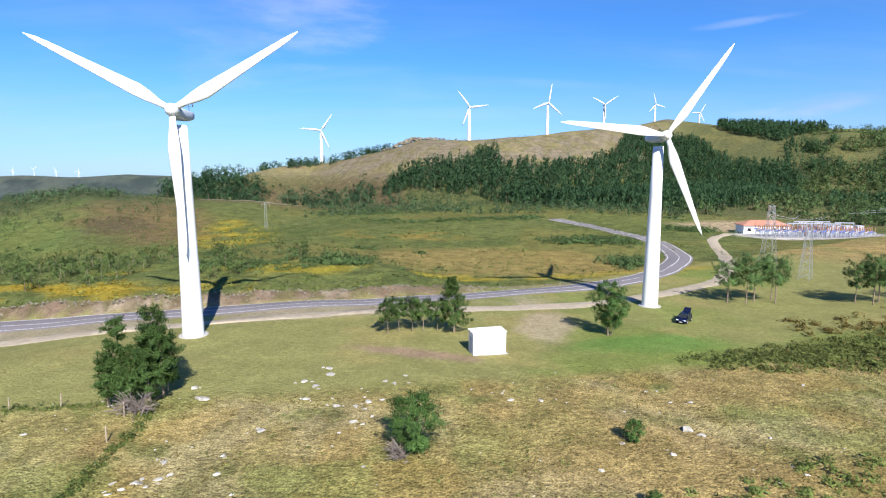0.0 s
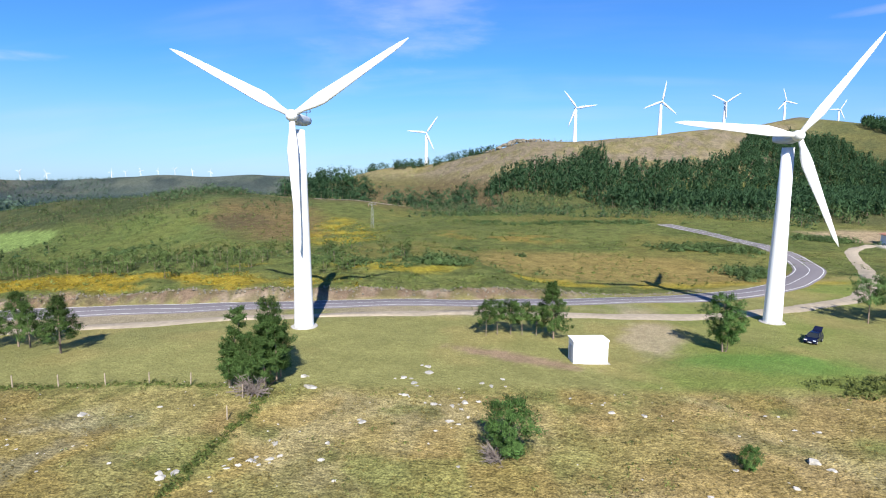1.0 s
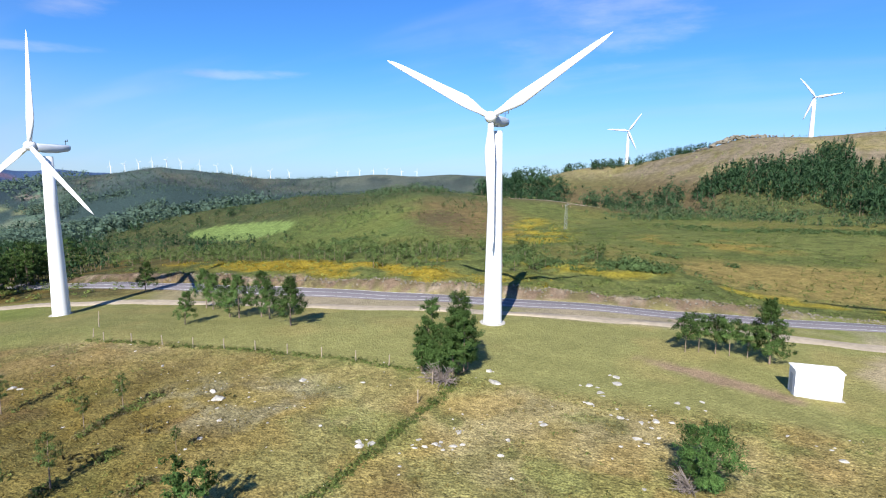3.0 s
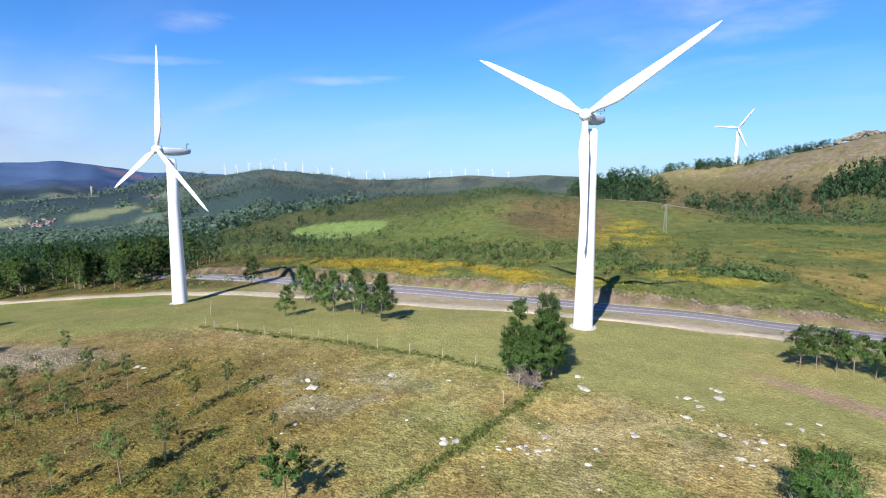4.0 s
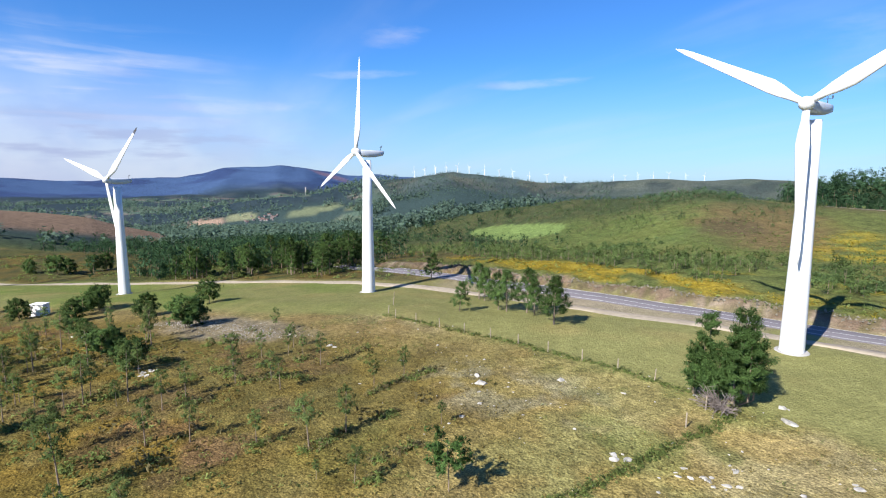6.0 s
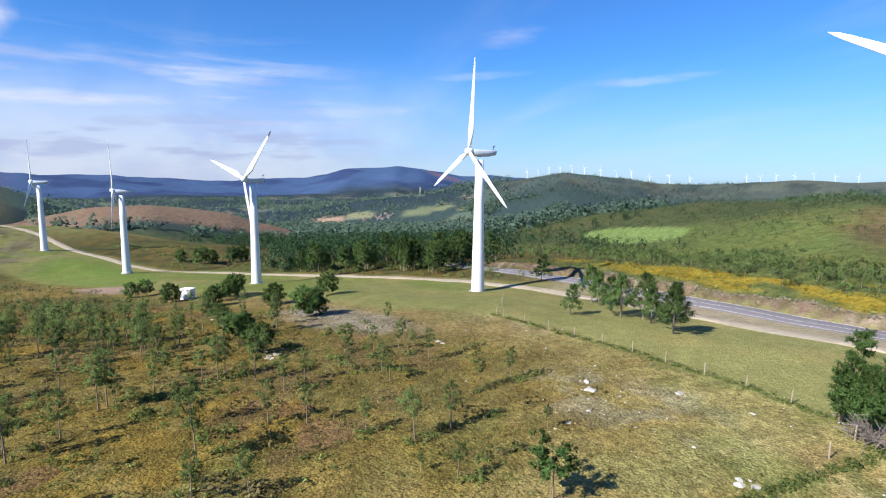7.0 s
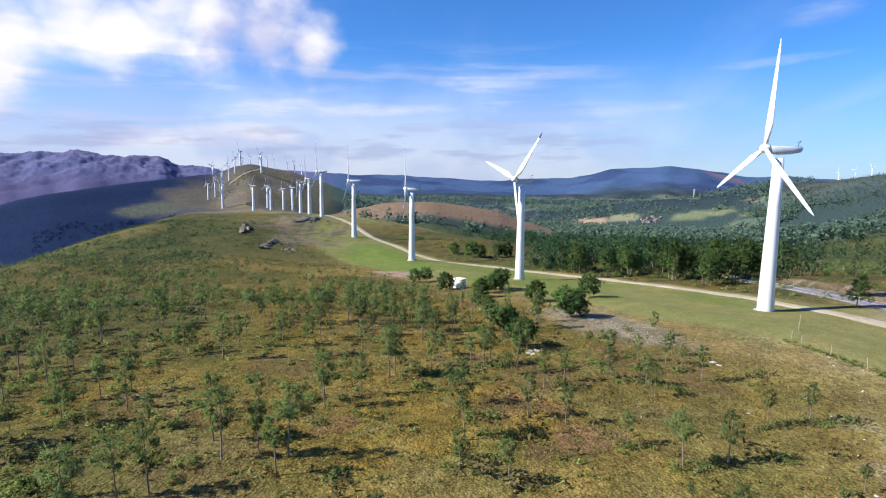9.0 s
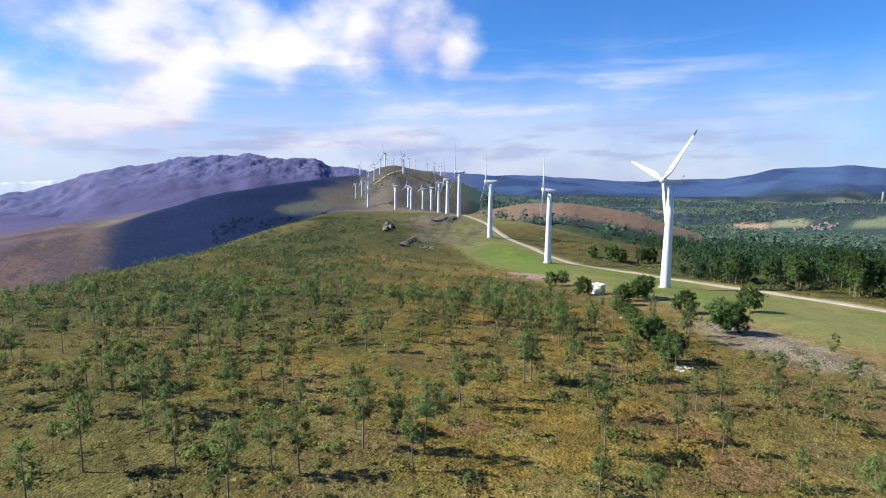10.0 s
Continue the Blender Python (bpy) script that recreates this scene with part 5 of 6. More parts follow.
kit = [tree_kit("pine_tree", DARK_NEEDLES, 60 + k, height=9.5, spread=2.6, bare=0.2 + 0.06 * (k % 3), branches=34, tufts=6, size=0.5, blades=12, shape=(loose, cone, round_top)[k % 3]) for k in range(4)]
spread_out(kit, [(x[k], y[k], tall[k] / 9.5) for k in nearest], "tall dark green pine at the edge of the valley wood", "tree", "pines at the wood's edge", rng)
rest = np.setdiff1d(np.arange(len(x)), nearest)
wood("valley_pine_wood", x[rest], y[rest], tall[rest], rng, FOREST, "green pine wood filling the valley beyond the track", "forest", tufts=24, blades=6, slim=0.26, bare=0.08, width=0.22, globe=True, rise=0.5, loosen=0.35, clumps=8)
x, y = by_bearing(rng, 13000, 47, 108, 440, 1150)
keep = rng.uniform(size=len(x)) < np.where((blot(x, y, -1105, 275, 62, 180, 10, rag=0.1, seed=81) > 0.1) | (blot(x, y, -545, -75, 160, 80, 100, rag=0.15, seed=16) > 0.1), 0, 0.85 * smooth(cloudy(x, y, 150, 71) + 0.5 * smooth(780 - np.hypot(x, y), 0, 200), 0.46, 0.56)) * smooth(np.degrees(np.arctan2(-x, y)), 46, 54)
wood("far_valley_forest", x[keep], y[keep], rng.uniform(6, 10, keep.sum()), rng, HAZED_FOREST, "dark forest across the valley floor", "forest", tufts=5, blades=4, slim=0.45, bare=0.05, width=0.5)
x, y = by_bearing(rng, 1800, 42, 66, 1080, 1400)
wood("far_ridge_forest", x, y, rng.uniform(2.5, 5, len(x)), rng, HAZED_FOREST, "dark woods on the far moor ridge", "forest", tufts=4, blades=3, slim=0.6, bare=0.0, width=0.6)
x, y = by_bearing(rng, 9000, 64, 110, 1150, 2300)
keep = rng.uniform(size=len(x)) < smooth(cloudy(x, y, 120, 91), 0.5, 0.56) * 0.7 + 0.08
wood("valley_copses", x[keep], y[keep], rng.uniform(7, 15, keep.sum()), rng, HAZED_FOREST, "dark copses and hedges between the far fields", "forest", tufts=5, blades=3, slim=0.5, bare=0.0, width=0.5)
# added trees that carry the spur's cloud shadow in their colour
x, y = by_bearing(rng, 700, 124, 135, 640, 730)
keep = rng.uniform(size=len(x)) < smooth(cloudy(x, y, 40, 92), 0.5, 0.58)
wood("spur_thicket", x[keep], y[keep], rng.uniform(1.5, 3.2, keep.sum()), rng, SHADE_NEEDLES, "added thicket low on the spur, coloured as cloud shadow", "forest", tufts=5, blades=4, slim=0.7, bare=0.0, width=0.5)


# ---- bushes, heather and tufts, each kind one sheet of growth ----
def cushions(name, x, y, size, rng, leaves, label, category, tufts=5, blades=6, flat=0.45, leaf=0.45):
    b = np.repeat(np.arange(len(x)), tufts)
    a, q = rng.uniform(0, 2 * math.pi, len(b)), np.sqrt(rng.uniform(0, 1, len(b))) * size[b]
    centres = np.stack([x[b] + q * np.cos(a), y[b] + q * np.sin(a), level(x, y)[b] + size[b] * flat * rng.uniform(0.1, 1, len(b)) * np.sqrt(np.maximum(1.05 - (q / size[b]) ** 2, 0))], 1)
    heart = np.stack([x[b], y[b], level(x, y)[b] - size[b] * 0.5], 1)
    verts, normals = blades_at(centres, size[b] * leaf, blades, rng, heart, 0.3, 0.26)
    return tagged(new(name, leaf_mesh(name, verts, normals, [leaves])), label, category, kind="stuff")


rng = np.random.default_rng(21)


def on_heath(x, y):
    s, c = plan(x, y)
    return smooth(s, 22, 55) * smooth(-c, 14, 34) * (1 - smooth(-c, 190, 240)) * (0.25 + 0.75 * smooth(cloudy(x, y, 8, 41), 0.45, 0.6))


x, y = scatter(rng, 7500, lambda x, y: on_heath(x, y) * smooth(cloudy(x, y, 11, 42), 0.45, 0.58), (-190, -5, -170, 45))
cushions("heather", x, y, rng.uniform(0.45, 1.25, len(x)), rng, HEATHER, "dark brown heather cushions on the heath", "heather", tufts=7, blades=5, flat=0.4)
x, y = scatter(rng, 13000, lambda x, y: on_heath(x, y) * (0.25 + 0.75 * smooth(cloudy(x, y, 15, 43), 0.45, 0.6)), (-190, -5, -170, 45))
cushions("low_scrub", x, y, rng.uniform(0.35, 0.95, len(x)), rng, SCRUB, "low green scrub on the heath", "scrub", tufts=4, blades=5, flat=0.38)


x, y = scatter(rng, 36000, lambda x, y: on_heath(x, y) * 0.8 + 0.2 * heath_pines(x, y), (-150, -5, -130, 45))
cushions("heath_grass", x, y, rng.uniform(0.25, 0.6, len(x)), rng, HEATH_GRASS, "ochre and olive grass tussocks covering the heath", "grass", tufts=2, blades=5)


x, y = scatter(rng, 1500, lambda x, y: on_heath(x, y) * smooth(cloudy(x, y, 13, 46), 0.44, 0.56), (-110, -5, -95, 40))
cushions("heath_bushes", x, y, rng.uniform(0.5, 1.1, len(x)), rng, MOOR_LEAVES, "low rounded green bushes on the heath", "bushes", tufts=16, blades=10, flat=0.75, leaf=0.26)


def on_slope(x, y):
    s, c = plan(x, y)
    return np.maximum(smooth(s, 68, 118) * smooth(-c, 62, 86), smooth(s, 210, 250) * smooth(-c, 28, 50) * 0.5) * (1 - smooth(s, 330, 380)) * (1 - smooth(-c, 165, 200)) * (0.15 + 0.85 * smooth(cloudy(x, y, 14, 44), 0.42, 0.56))


x, y = scatter(rng, 11000, on_slope, (-400, -60, -240, 0))
cushions("slope_thicket", x, y, rng.uniform(0.6, 1.8, len(x)), rng, THICKET, "dark green scrub over the slope below the knoll", "scrub", tufts=5, blades=4, flat=0.5)


def on_dry(x, y):
    s, c = plan(x, y)
    return (1 - smooth(c - mow_line(s), -2, 1)) * smooth(c, -150, -120) * (np.hypot(x, y) > 10) * (0.35 + 0.65 * smooth(cloudy(x, y, 6, 45), 0.4, 0.6))


x, y = scatter(rng, 27000, on_dry, (-80, 75, -20, 72))
cushions("dry_grass", x, y, rng.uniform(0.14, 0.38, len(x)), rng, TUFT, "tufts of dry straw-coloured grass", "grass", tufts=2, blades=5)
x, y = scatter(rng, 9000, lambda x, y: on_dry(x, y) * smooth(cloudy(x, y, 9, 47), 0.5, 0.62), (-80, 75, -20, 72))
cushions("green_tussocks", x, y, rng.uniform(0.15, 0.45, len(x)), rng, SCRUB, "low green tussocks in dry grass", "grass", tufts=3, blades=5)


def beyond_road(x, y, lo, hi, patch, cut):
    s, c = plan(x, y)
    dc = c - road_line(s)
    return smooth(dc, lo, lo + 3) * (1 - smooth(dc, hi * 0.8, hi)) * smooth(cloudy(x, y, patch, 51), cut, cut + 0.12)


x, y = scatter(rng, 12000, lambda x, y: beyond_road(x, y, 7, 190, 20, 0.42), (-190, 90, 70, 300))
cushions("moor_scrub", x, y, rng.uniform(0.3, 0.85, len(x)), rng, MOOR_LEAVES, "green scrub on the moor beyond the road", "scrub", tufts=4, blades=5, flat=0.35)
x, y = scatter(rng, 13000, lambda x, y: np.maximum(gorse_band(x, y) * smooth(cloudy(x, y, 9, 1), 0.38, 0.52), blot(x, y, -79, 204, 14, 32, 22, seed=7) * 0.6), (-175, -20, 85, 260))
flowering = rng.uniform(size=len(x)) < 0.72
cushions("gorse", x[flowering], y[flowering], rng.uniform(0.3, 0.7, flowering.sum()), rng, GORSE, "yellow flowering gorse beyond the road", "gorse", tufts=4, blades=5)
cushions("green_gorse", x[~flowering], y[~flowering], rng.uniform(0.3, 0.9, (~flowering).sum()), rng, SCRUB, "green and ochre gorse past its flowering", "gorse", tufts=5, blades=5, flat=0.6)
x, y = scatter(rng, 1700, lambda x, y: np.maximum.reduce([blot(x, y, -40, 139, 34, 14, -12, seed=61), blot(x, y, -105, 132, 45, 12, 20, seed=62) * 0.8, blot(x, y, -15, 330, 90, 16, 0, seed=64) * 0.5]) * 0.7, (-160, 80, 110, 350))
size = rng.uniform(0.7, 1.6, len(x))
for cx, cy, rx, ry, many, big in ((-26, 131, 5.5, 2.0, 46, 2.5), (-50, 122, 6, 1.6, 34, 1.7), (-39, 126, 5, 1.8, 28, 1.8), (-7, 161, 1, 1, 6, 1.6), (-25, 164, 1.5, 1, 8, 1.5), (104, 229, 6, 2.0, 70, 2.6), (-57, 299, 12, 4, 40, 2.0), (-35, 285, 10, 4, 40, 1.8), (53, 190, 8, 4, 120, 2.2), (51, 147, 3, 5, 75, 2.1), (0, 245, 12, 3, 80, 1.4), (20, 252, 10, 3, 70, 1.5), (44, 259, 7, 3, 70, 2.0), (-32, 255, 8, 3, 40, 1.4), (-150, 174, 8, 4, 45, 1.6)):
    x, y = np.append(x, rng.normal(cx, rx, many)), np.append(y, rng.normal(cy, ry, many))
    size = np.append(size, rng.uniform(0.5, 1.0, many) * big)
off_road = np.array([min((q.x - a) ** 2 + (q.y - b) ** 2 for q in road_curve[::3]) > 45 for a, b in zip(x, y)])
cushions("moor_bushes", x[off_road], y[off_road], size[off_road], rng, WOODLAND, "rounded green bushes on the moor", "bushes", tufts=18, blades=8, flat=1.0, leaf=0.27)
x, y = scatter(rng, 1250, lambda x, y: beyond_road(x, y, 20, 80, 18, 0.4) * smooth(-x, 25, 60), (-190, 0, 85, 200))
wood("moor_saplings", x, y, rng.uniform(2.0, 4.5, len(x)), rng, SAPLING, "grey-green young trees on the moor", "young trees", tufts=15, blades=8, slim=0.27, bare=0.15, width=0.16, globe=True, clumps=5)
x, y = scatter(rng, 9000, lambda x, y: beyond_road(x, y, 4.6, 9, 5, 0.45) * smooth(plan(x, y)[0], -62, -48) * (1 - smooth(plan(x, y)[0], 90, 120)), (-130, 45, 60, 140))
cushions("bank_scrub", x, y, rng.uniform(0.3, 0.8, len(x)), rng, MOOR_LEAVES, "green and brown scrub on the road bank", "scrub", tufts=5, blades=5, flat=0.5)
x, y = scatter(rng, 2600, lambda x, y: smooth(plan(x, y)[1] - track_line(plan(x, y)[0]), 5, 9) * (1 - smooth(plan(x, y)[1], 55, 75)) * smooth(plan(x, y)[0], 70, 95) * smooth(cloudy(x, y, 12, 53), 0.42, 0.56), (-300, -90, -60, 110))
cushions("track_scrub", x, y, rng.uniform(0.5, 1.5, len(x)), rng, MOOR_LEAVES, "brown and green scrub beyond the service track", "scrub", tufts=7, blades=5, flat=0.55)
x, y = scatter(rng, 2600, lambda x, y: in_vale(x, y) * (plan(x, y)[1] < 75), (-240, -100, 10, 130))
cushions("wood_undergrowth", x, y, rng.uniform(0.7, 1.6, len(x)), rng, MOOR_LEAVES, "green undergrowth along the edge of the valley wood", "undergrowth", tufts=7, blades=5, flat=0.8)
# bushes on the near right slope, along the field edge and the ditch
x, y = scatter(rng, 12000, lambda x, y: np.maximum(blot(x, y, 64, 66.5, 30, 5.5, 6, rag=0.2, seed=65), blot(x, y, 86, 75, 26, 11, 18, rag=0.25, seed=68) * 0.8), (25, 120, 50, 95))
cushions("slope_scrub", x, y, rng.uniform(0.4, 0.95, len(x)), rng, SCRUB, "band of green and ochre scrub on the grass slope", "scrub", tufts=6, blades=6, flat=0.6)
x, y = scatter(rng, 160, lambda x, y: blot(x, y, 28, 35.5, 9, 3.2, 12, seed=67), (16, 40, 29, 42))
cushions("corner_scrub", x, y, rng.uniform(0.3, 0.75, len(x)), rng, MOOR_LEAVES, "low green scrub in the dry grass", "scrub", tufts=9, blades=7, flat=0.7)
x, y = scatter(rng, 2200, lambda x, y: blot(x, y, 82, 77, 28, 10, 0, seed=66) * 0.4, (40, 115, 56, 95))
cushions("slope_heather", x, y, rng.uniform(0.5, 1.2, len(x)), rng, HEATH_GRASS, "ochre heath growth between scrub on the slope", "heather", tufts=6, blades=6, flat=0.6)
DITCH = curve_points([(-24.0, 24.0), (-23.7, 27), (-23.9, 31), (-24.4, 37), (-24.6, 41), (-24.5, 43.5), (-25.4, 47.8)], 0.3)
HEDGE = curve_points([(-26.5, 48.2), (-33, 48.2), (-40, 47.6), (-48, 45.6), (-56, 43.6), (-64, 41.2), (-72, 38.8), (-77, 37.6)], 0.4)
pts = [(q.x + rng.normal() * 0.3, q.y + rng.normal() * 0.3) for q in DITCH if lattice(q.x, q.y, 1.6, 7) > 0.06 for _ in range(3)] + [(q.x + rng.normal() * 0.35, q.y + rng.normal() * 0.35) for q in HEDGE if lattice(q.x, q.y, 2.5, 4) > 0.22 for _ in range(3)]
pts = np.array(pts)
rows = []
for line in (((-47.3, 22.4), (-49, 26.7), (-50.2, 31.9)), ((-39.1, 13.6), (-40.6, 17.4)), ((-34.6, 17.2), (-34.9, 19.5), (-35.2, 22)), ((-57.7, 12.8), (-57.3, 16.3), (-54.9, 18.2)), ((-64.2, 10.8), (-58.2, 12.3)), ((-55.5, 5.6), (-54.1, 8.1)), ((-61.6, 18.9), (-62.2, 20.8)), ((-61.1, 26.1), (-62, 29.4)), ((-41.8, 10.3), (-42.8, 11.9)), ((-32.5, 15.8), (-32.4, 17.1)), ((-74, 3.9), (-70.7, 7.1)), ((-41.2, 20.5), (-41.8, 22.7))):
    rows += [(q.x + rng.normal() * 0.35, q.y + rng.normal() * 0.35) for q in curve_points(line, 0.35) for _ in range(3)]
rows = np.array(rows)
half = len(rows) // 2
rng.shuffle(rows)
cushions("heath_green_shrubs", rows[:half, 0], rows[:half, 1], rng.uniform(0.25, 0.6, half), rng, MOOR_LEAVES, "green shrubs in rows on the heath", "shrubs", tufts=6, blades=6, flat=0.8)
rows = rows[half:]
cushions("heath_shrub_rows", rows[:, 0], rows[:, 1], rng.uniform(0.25, 0.6, len(rows)), rng, HEATHER, "dark brown and green shrubs in rows on the heath", "shrubs", tufts=6, blades=6, flat=0.8)
cushions("hedge", pts[:, 0], pts[:, 1], rng.uniform(0.18, 0.42, len(pts)), rng, MOOR_LEAVES, "low bramble hedge along an old field wall", "hedge", tufts=5, blades=6, flat=0.9)


# ---- stones ----
def stone_mesh(seed):
    rng = np.random.default_rng(seed)
    bm = bmesh.new()
    bmesh.ops.create_icosphere(bm, subdivisions=2, radius=0.5)
    cut = [(Vector(rng.normal(size=3)).normalized(), rng.uniform(0.2, 0.36)) for _ in range(11)]
    for v in bm.verts:
        for c, depth in cut:
            d = v.co.dot(c) - depth
            if d > 0:
                v.co -= c * d
        v.co.z *= 0.5
    me = bpy.data.meshes.new("stone")
    bm.to_mesh(me)
    bm.free()
    me.materials.append(ROCK)
    return me


stones = [stone_mesh(k) for k in range(6)]
rng = np.random.default_rng(33)
STONES = [(-11.3, 56.8, 1.5), (-4.1, 53.9, 1.1), (-5.2, 54.6, 0.9), (-3.2, 56.2, 0.8), (-43.7, 33.3, 2.0), (-45.5, 33.9, 1.0), (-20.0, 35.9, 1.0), (-19.2, 36.4, 0.9), (-21.1, 35.2, 0.8), (-20.6, 35.9, 0.7), (-19.6, 35.5, 0.6), (-18.6, 36.9, 0.7), (-20.2, 36.5, 0.55), (-21.6, 34.6, 0.6), (-18.9, 35.9, 0.45), (-22.0, 34.9, 0.4), (-25.4, 32.4, 1.3), (-24.9, 33.2, 0.9), (-29.4, 48.0, 1.3), (-21.8, 49.5, 1.7), (-66.0, 24.5, 1.6), (-64.8, 25, 1.1), (15.2, 41.6, 0.8), (21.5, 44.5, 1.4), (22.3, 43.6, 1.0), (10.2, 50.3, 1.0), (7.4, 50.0, 0.9)]
for x, y in ((-23.6, 52.1), (-11.6, 58.3), (-13.5, 54.4), (-12.1, 53.2), (-12.0, 50.0), (-14.3, 43.5), (-8.8, 48.5), (-7.2, 48.5), (-6.2, 49.6), (-6.9, 45.1), (-19.8, 38.6), (-26.0, 33.1), (-39.8, 40.7)):
    STONES += [(x, y, 1.1), (x + rng.normal() * 0.5, y + rng.normal() * 0.4, 0.6), (x + rng.normal() * 0.7, y + rng.normal() * 0.6, 0.4)]
for k in range(44):
    STONES.append((-43 + rng.normal() * 6, 35 + rng.normal() * 3.2, rng.choice([0.2, 0.25, 0.3, 0.45])))
for k in range(250):
    x, y = rng.uniform(-72, 44), rng.uniform(22, 58)
    if lattice(x, y, 8, 6) > 0.35 and plan(x, y)[1] < mow_line(plan(x, y)[0]) + 2:
        STONES.append((x, y, rng.choice([0.2, 0.25, 0.25, 0.3, 0.35, 0.5, 0.75])))
for k, (x, y, q) in enumerate(STONES):
    q *= 1.05
    ob = new("stone", stones[k % 6])
    ob.matrix_basis = pose(x, y, ground_at(x, y) - 0.06 * q, rng.uniform(-12, 12), rng.uniform(-12, 12), rng.uniform(0, 360)) @ Matrix.Diagonal((q, q * rng.uniform(0.55, 0.95), q * rng.uniform(0.8, 1.4), 1))
    tagged(ob, "pale lichen-covered granite stone in dry grass", "stone", "stones in the grass")
outcrop_stones = [m.copy() for m in stones]
for m in outcrop_stones:
    m.materials[0] = DARK_ROCK
for x, y, n, q in ((-225, -97, 22, 2.2), (-236, -104, 16, 2.2), (-308, -118, 14, 3.0), (-97, -4, 10, 0.9), (-68, 4, 14, 0.8)):
    top = new("rock_outcrop")
    top.matrix_basis = pose(x, y, ground_at(x, y))
    for k in range(n):
        dx, dy = rng.normal() * q * 1.5, rng.normal() * q * 0.8
        piece("boulder", (outcrop_stones if q > 2 else stones)[k % 6], top, pose(dx, dy, ground_at(x + dx, y + dy) - ground_at(x, y), rng.uniform(-25, 25), rng.uniform(-25, 25), rng.uniform(0, 360)) @ Matrix.Diagonal((q * rng.uniform(0.5, 1.2), q * rng.uniform(0.3, 0.8), q * rng.uniform(0.5, 1.3), 1)))
    tagged(top, "weathered grey granite outcrop on the heath", "rocks")
# long slabs of rock that lean on one another up the knoll
for x0, y0, x1, y1, n, q in ((-247, -131, -263, -136, 10, 5.8), (-217, -106, -238, -110, 12, 5.0), (-300, -124, -312, -118, 10, 5.5)):
    top = new("rock_slabs")
    top.matrix_basis = pose(x0, y0, ground_at(x0, y0))
    for k in range(n):
        dx, dy = (x1 - x0) * k / n + rng.normal(), (y1 - y0) * k / n + rng.normal()
        piece("slab", outcrop_stones[k % 6], top, pose(dx, dy, ground_at(x0 + dx, y0 + dy) - ground_at(x0, y0) + 0.4, rng.uniform(15, 35), rng.uniform(-12, 12), math.degrees(math.atan2(y1 - y0, x1 - x0)) + rng.uniform(-14, 14)) @ Matrix.Diagonal((q * rng.uniform(1.2, 2.0), q * rng.uniform(0.5, 0.8), q * rng.uniform(0.5, 0.9), 1)))
    tagged(top, "long tilted slabs of grey granite on the knoll", "rocks")
top = new("rock_outcrop")
top.matrix_basis = pose(-34, 500, ground_at(-34, 500))
for k in range(90):
    dx, dy, q = rng.normal() * 9 + 24 * (k % 5 == 0), rng.normal() * 3, rng.uniform(2.5, 6.0)
    heap = 2.6 * max(0.0, 1 - abs(dx) / 16) * rng.uniform(0, 1)
    piece("boulder", outcrop_stones[k % 6], top, pose(dx, dy, ground_at(-34 + dx, 500 + dy) - ground_at(-34, 500) + 0.8 + heap, rng.uniform(-35, 35), rng.uniform(-35, 35), rng.uniform(0, 360)) @ Matrix.Diagonal((q, q * 0.8, q * 1.5, 1)))
tagged(top, "grey boulders heaped on the hill crest", "rocks")


def rubble(name, line, offset, spread, count, rng, label, mat=DARK_ROCK, sizes=(0.07, 0.1, 0.15, 0.28)):
    """Small angular stones along a line, as one mesh."""
    corner = np.array([(1, 0, 0), (-1, 0, 0), (0, 1, 0), (0, -1, 0), (0, 0, 1), (0, 0, -1)], float)
    tri = np.array([(0, 2, 4), (2, 1, 4), (1, 3, 4), (3, 0, 4), (2, 0, 5), (1, 2, 5), (3, 1, 5), (0, 3, 5)])
    verts, faces = [], []
    for k in range(count):
        q = line[rng.integers(1, len(line) - 1)]
        side = offset(rng)
        x, y = q.x + spread[0] * side + rng.normal() * 0.4, q.y + spread[1] * side + rng.normal() * 0.4
        size = rng.choice(sizes)
        faces.extend((tri + len(verts)).tolist())
        verts.extend((corner * size * rng.uniform(0.5, 1.2, (6, 1)) + (x, y, ground_at(x, y) + 0.05)).tolist())
    return tagged(new(name, mesh_of(name, verts, faces, mat)), label, "stones", kind="stuff")


near_road = [q for q in road_curve if -120 < q.x < 38]
rubble("bank_rubble", near_road, lambda g: g.uniform(5.0, 8.0), (-0.4, 0.92), 1500, np.random.default_rng(91), "loose stones on the brown road bank")
rubble("gravel_patch", curve_points([(-98, 8), (-86, 15), (-74, 20)], 0.5), lambda g: g.normal() * 3, (0.5, 0.85), 1500, np.random.default_rng(92), "grey gravel strewn over the bare patch", ROCK, (0.03, 0.04, 0.06, 0.09))
rng = np.random.default_rng(93)
x, y = by_bearing(rng, 150, 30.5, 38.5, 325, 360)
wood("hilltop_bushes", x, y, rng.uniform(1.5, 4.2, len(x)), rng, THICKET, "cluster of green bushes on the moor hill's top", "bushes", tufts=14, blades=5, slim=0.5, bare=0.0, globe=True, clumps=5)
x, y = by_bearing(rng, 2200, 24, 64, 255, 440)
keep = blot(x, y, -259, 205, 50, 18, -8, rag=0.06, soft=0.06, seed=15) < 0.1
x, y = x[keep], y[keep]
wood("hill_bushes", x, y, rng.uniform(0.8, 2.6, len(x)), rng, WOODLAND, "low bushes dotted over the moor hill", "bushes", tufts=8, blades=4, slim=0.6, bare=0.0, globe=True)


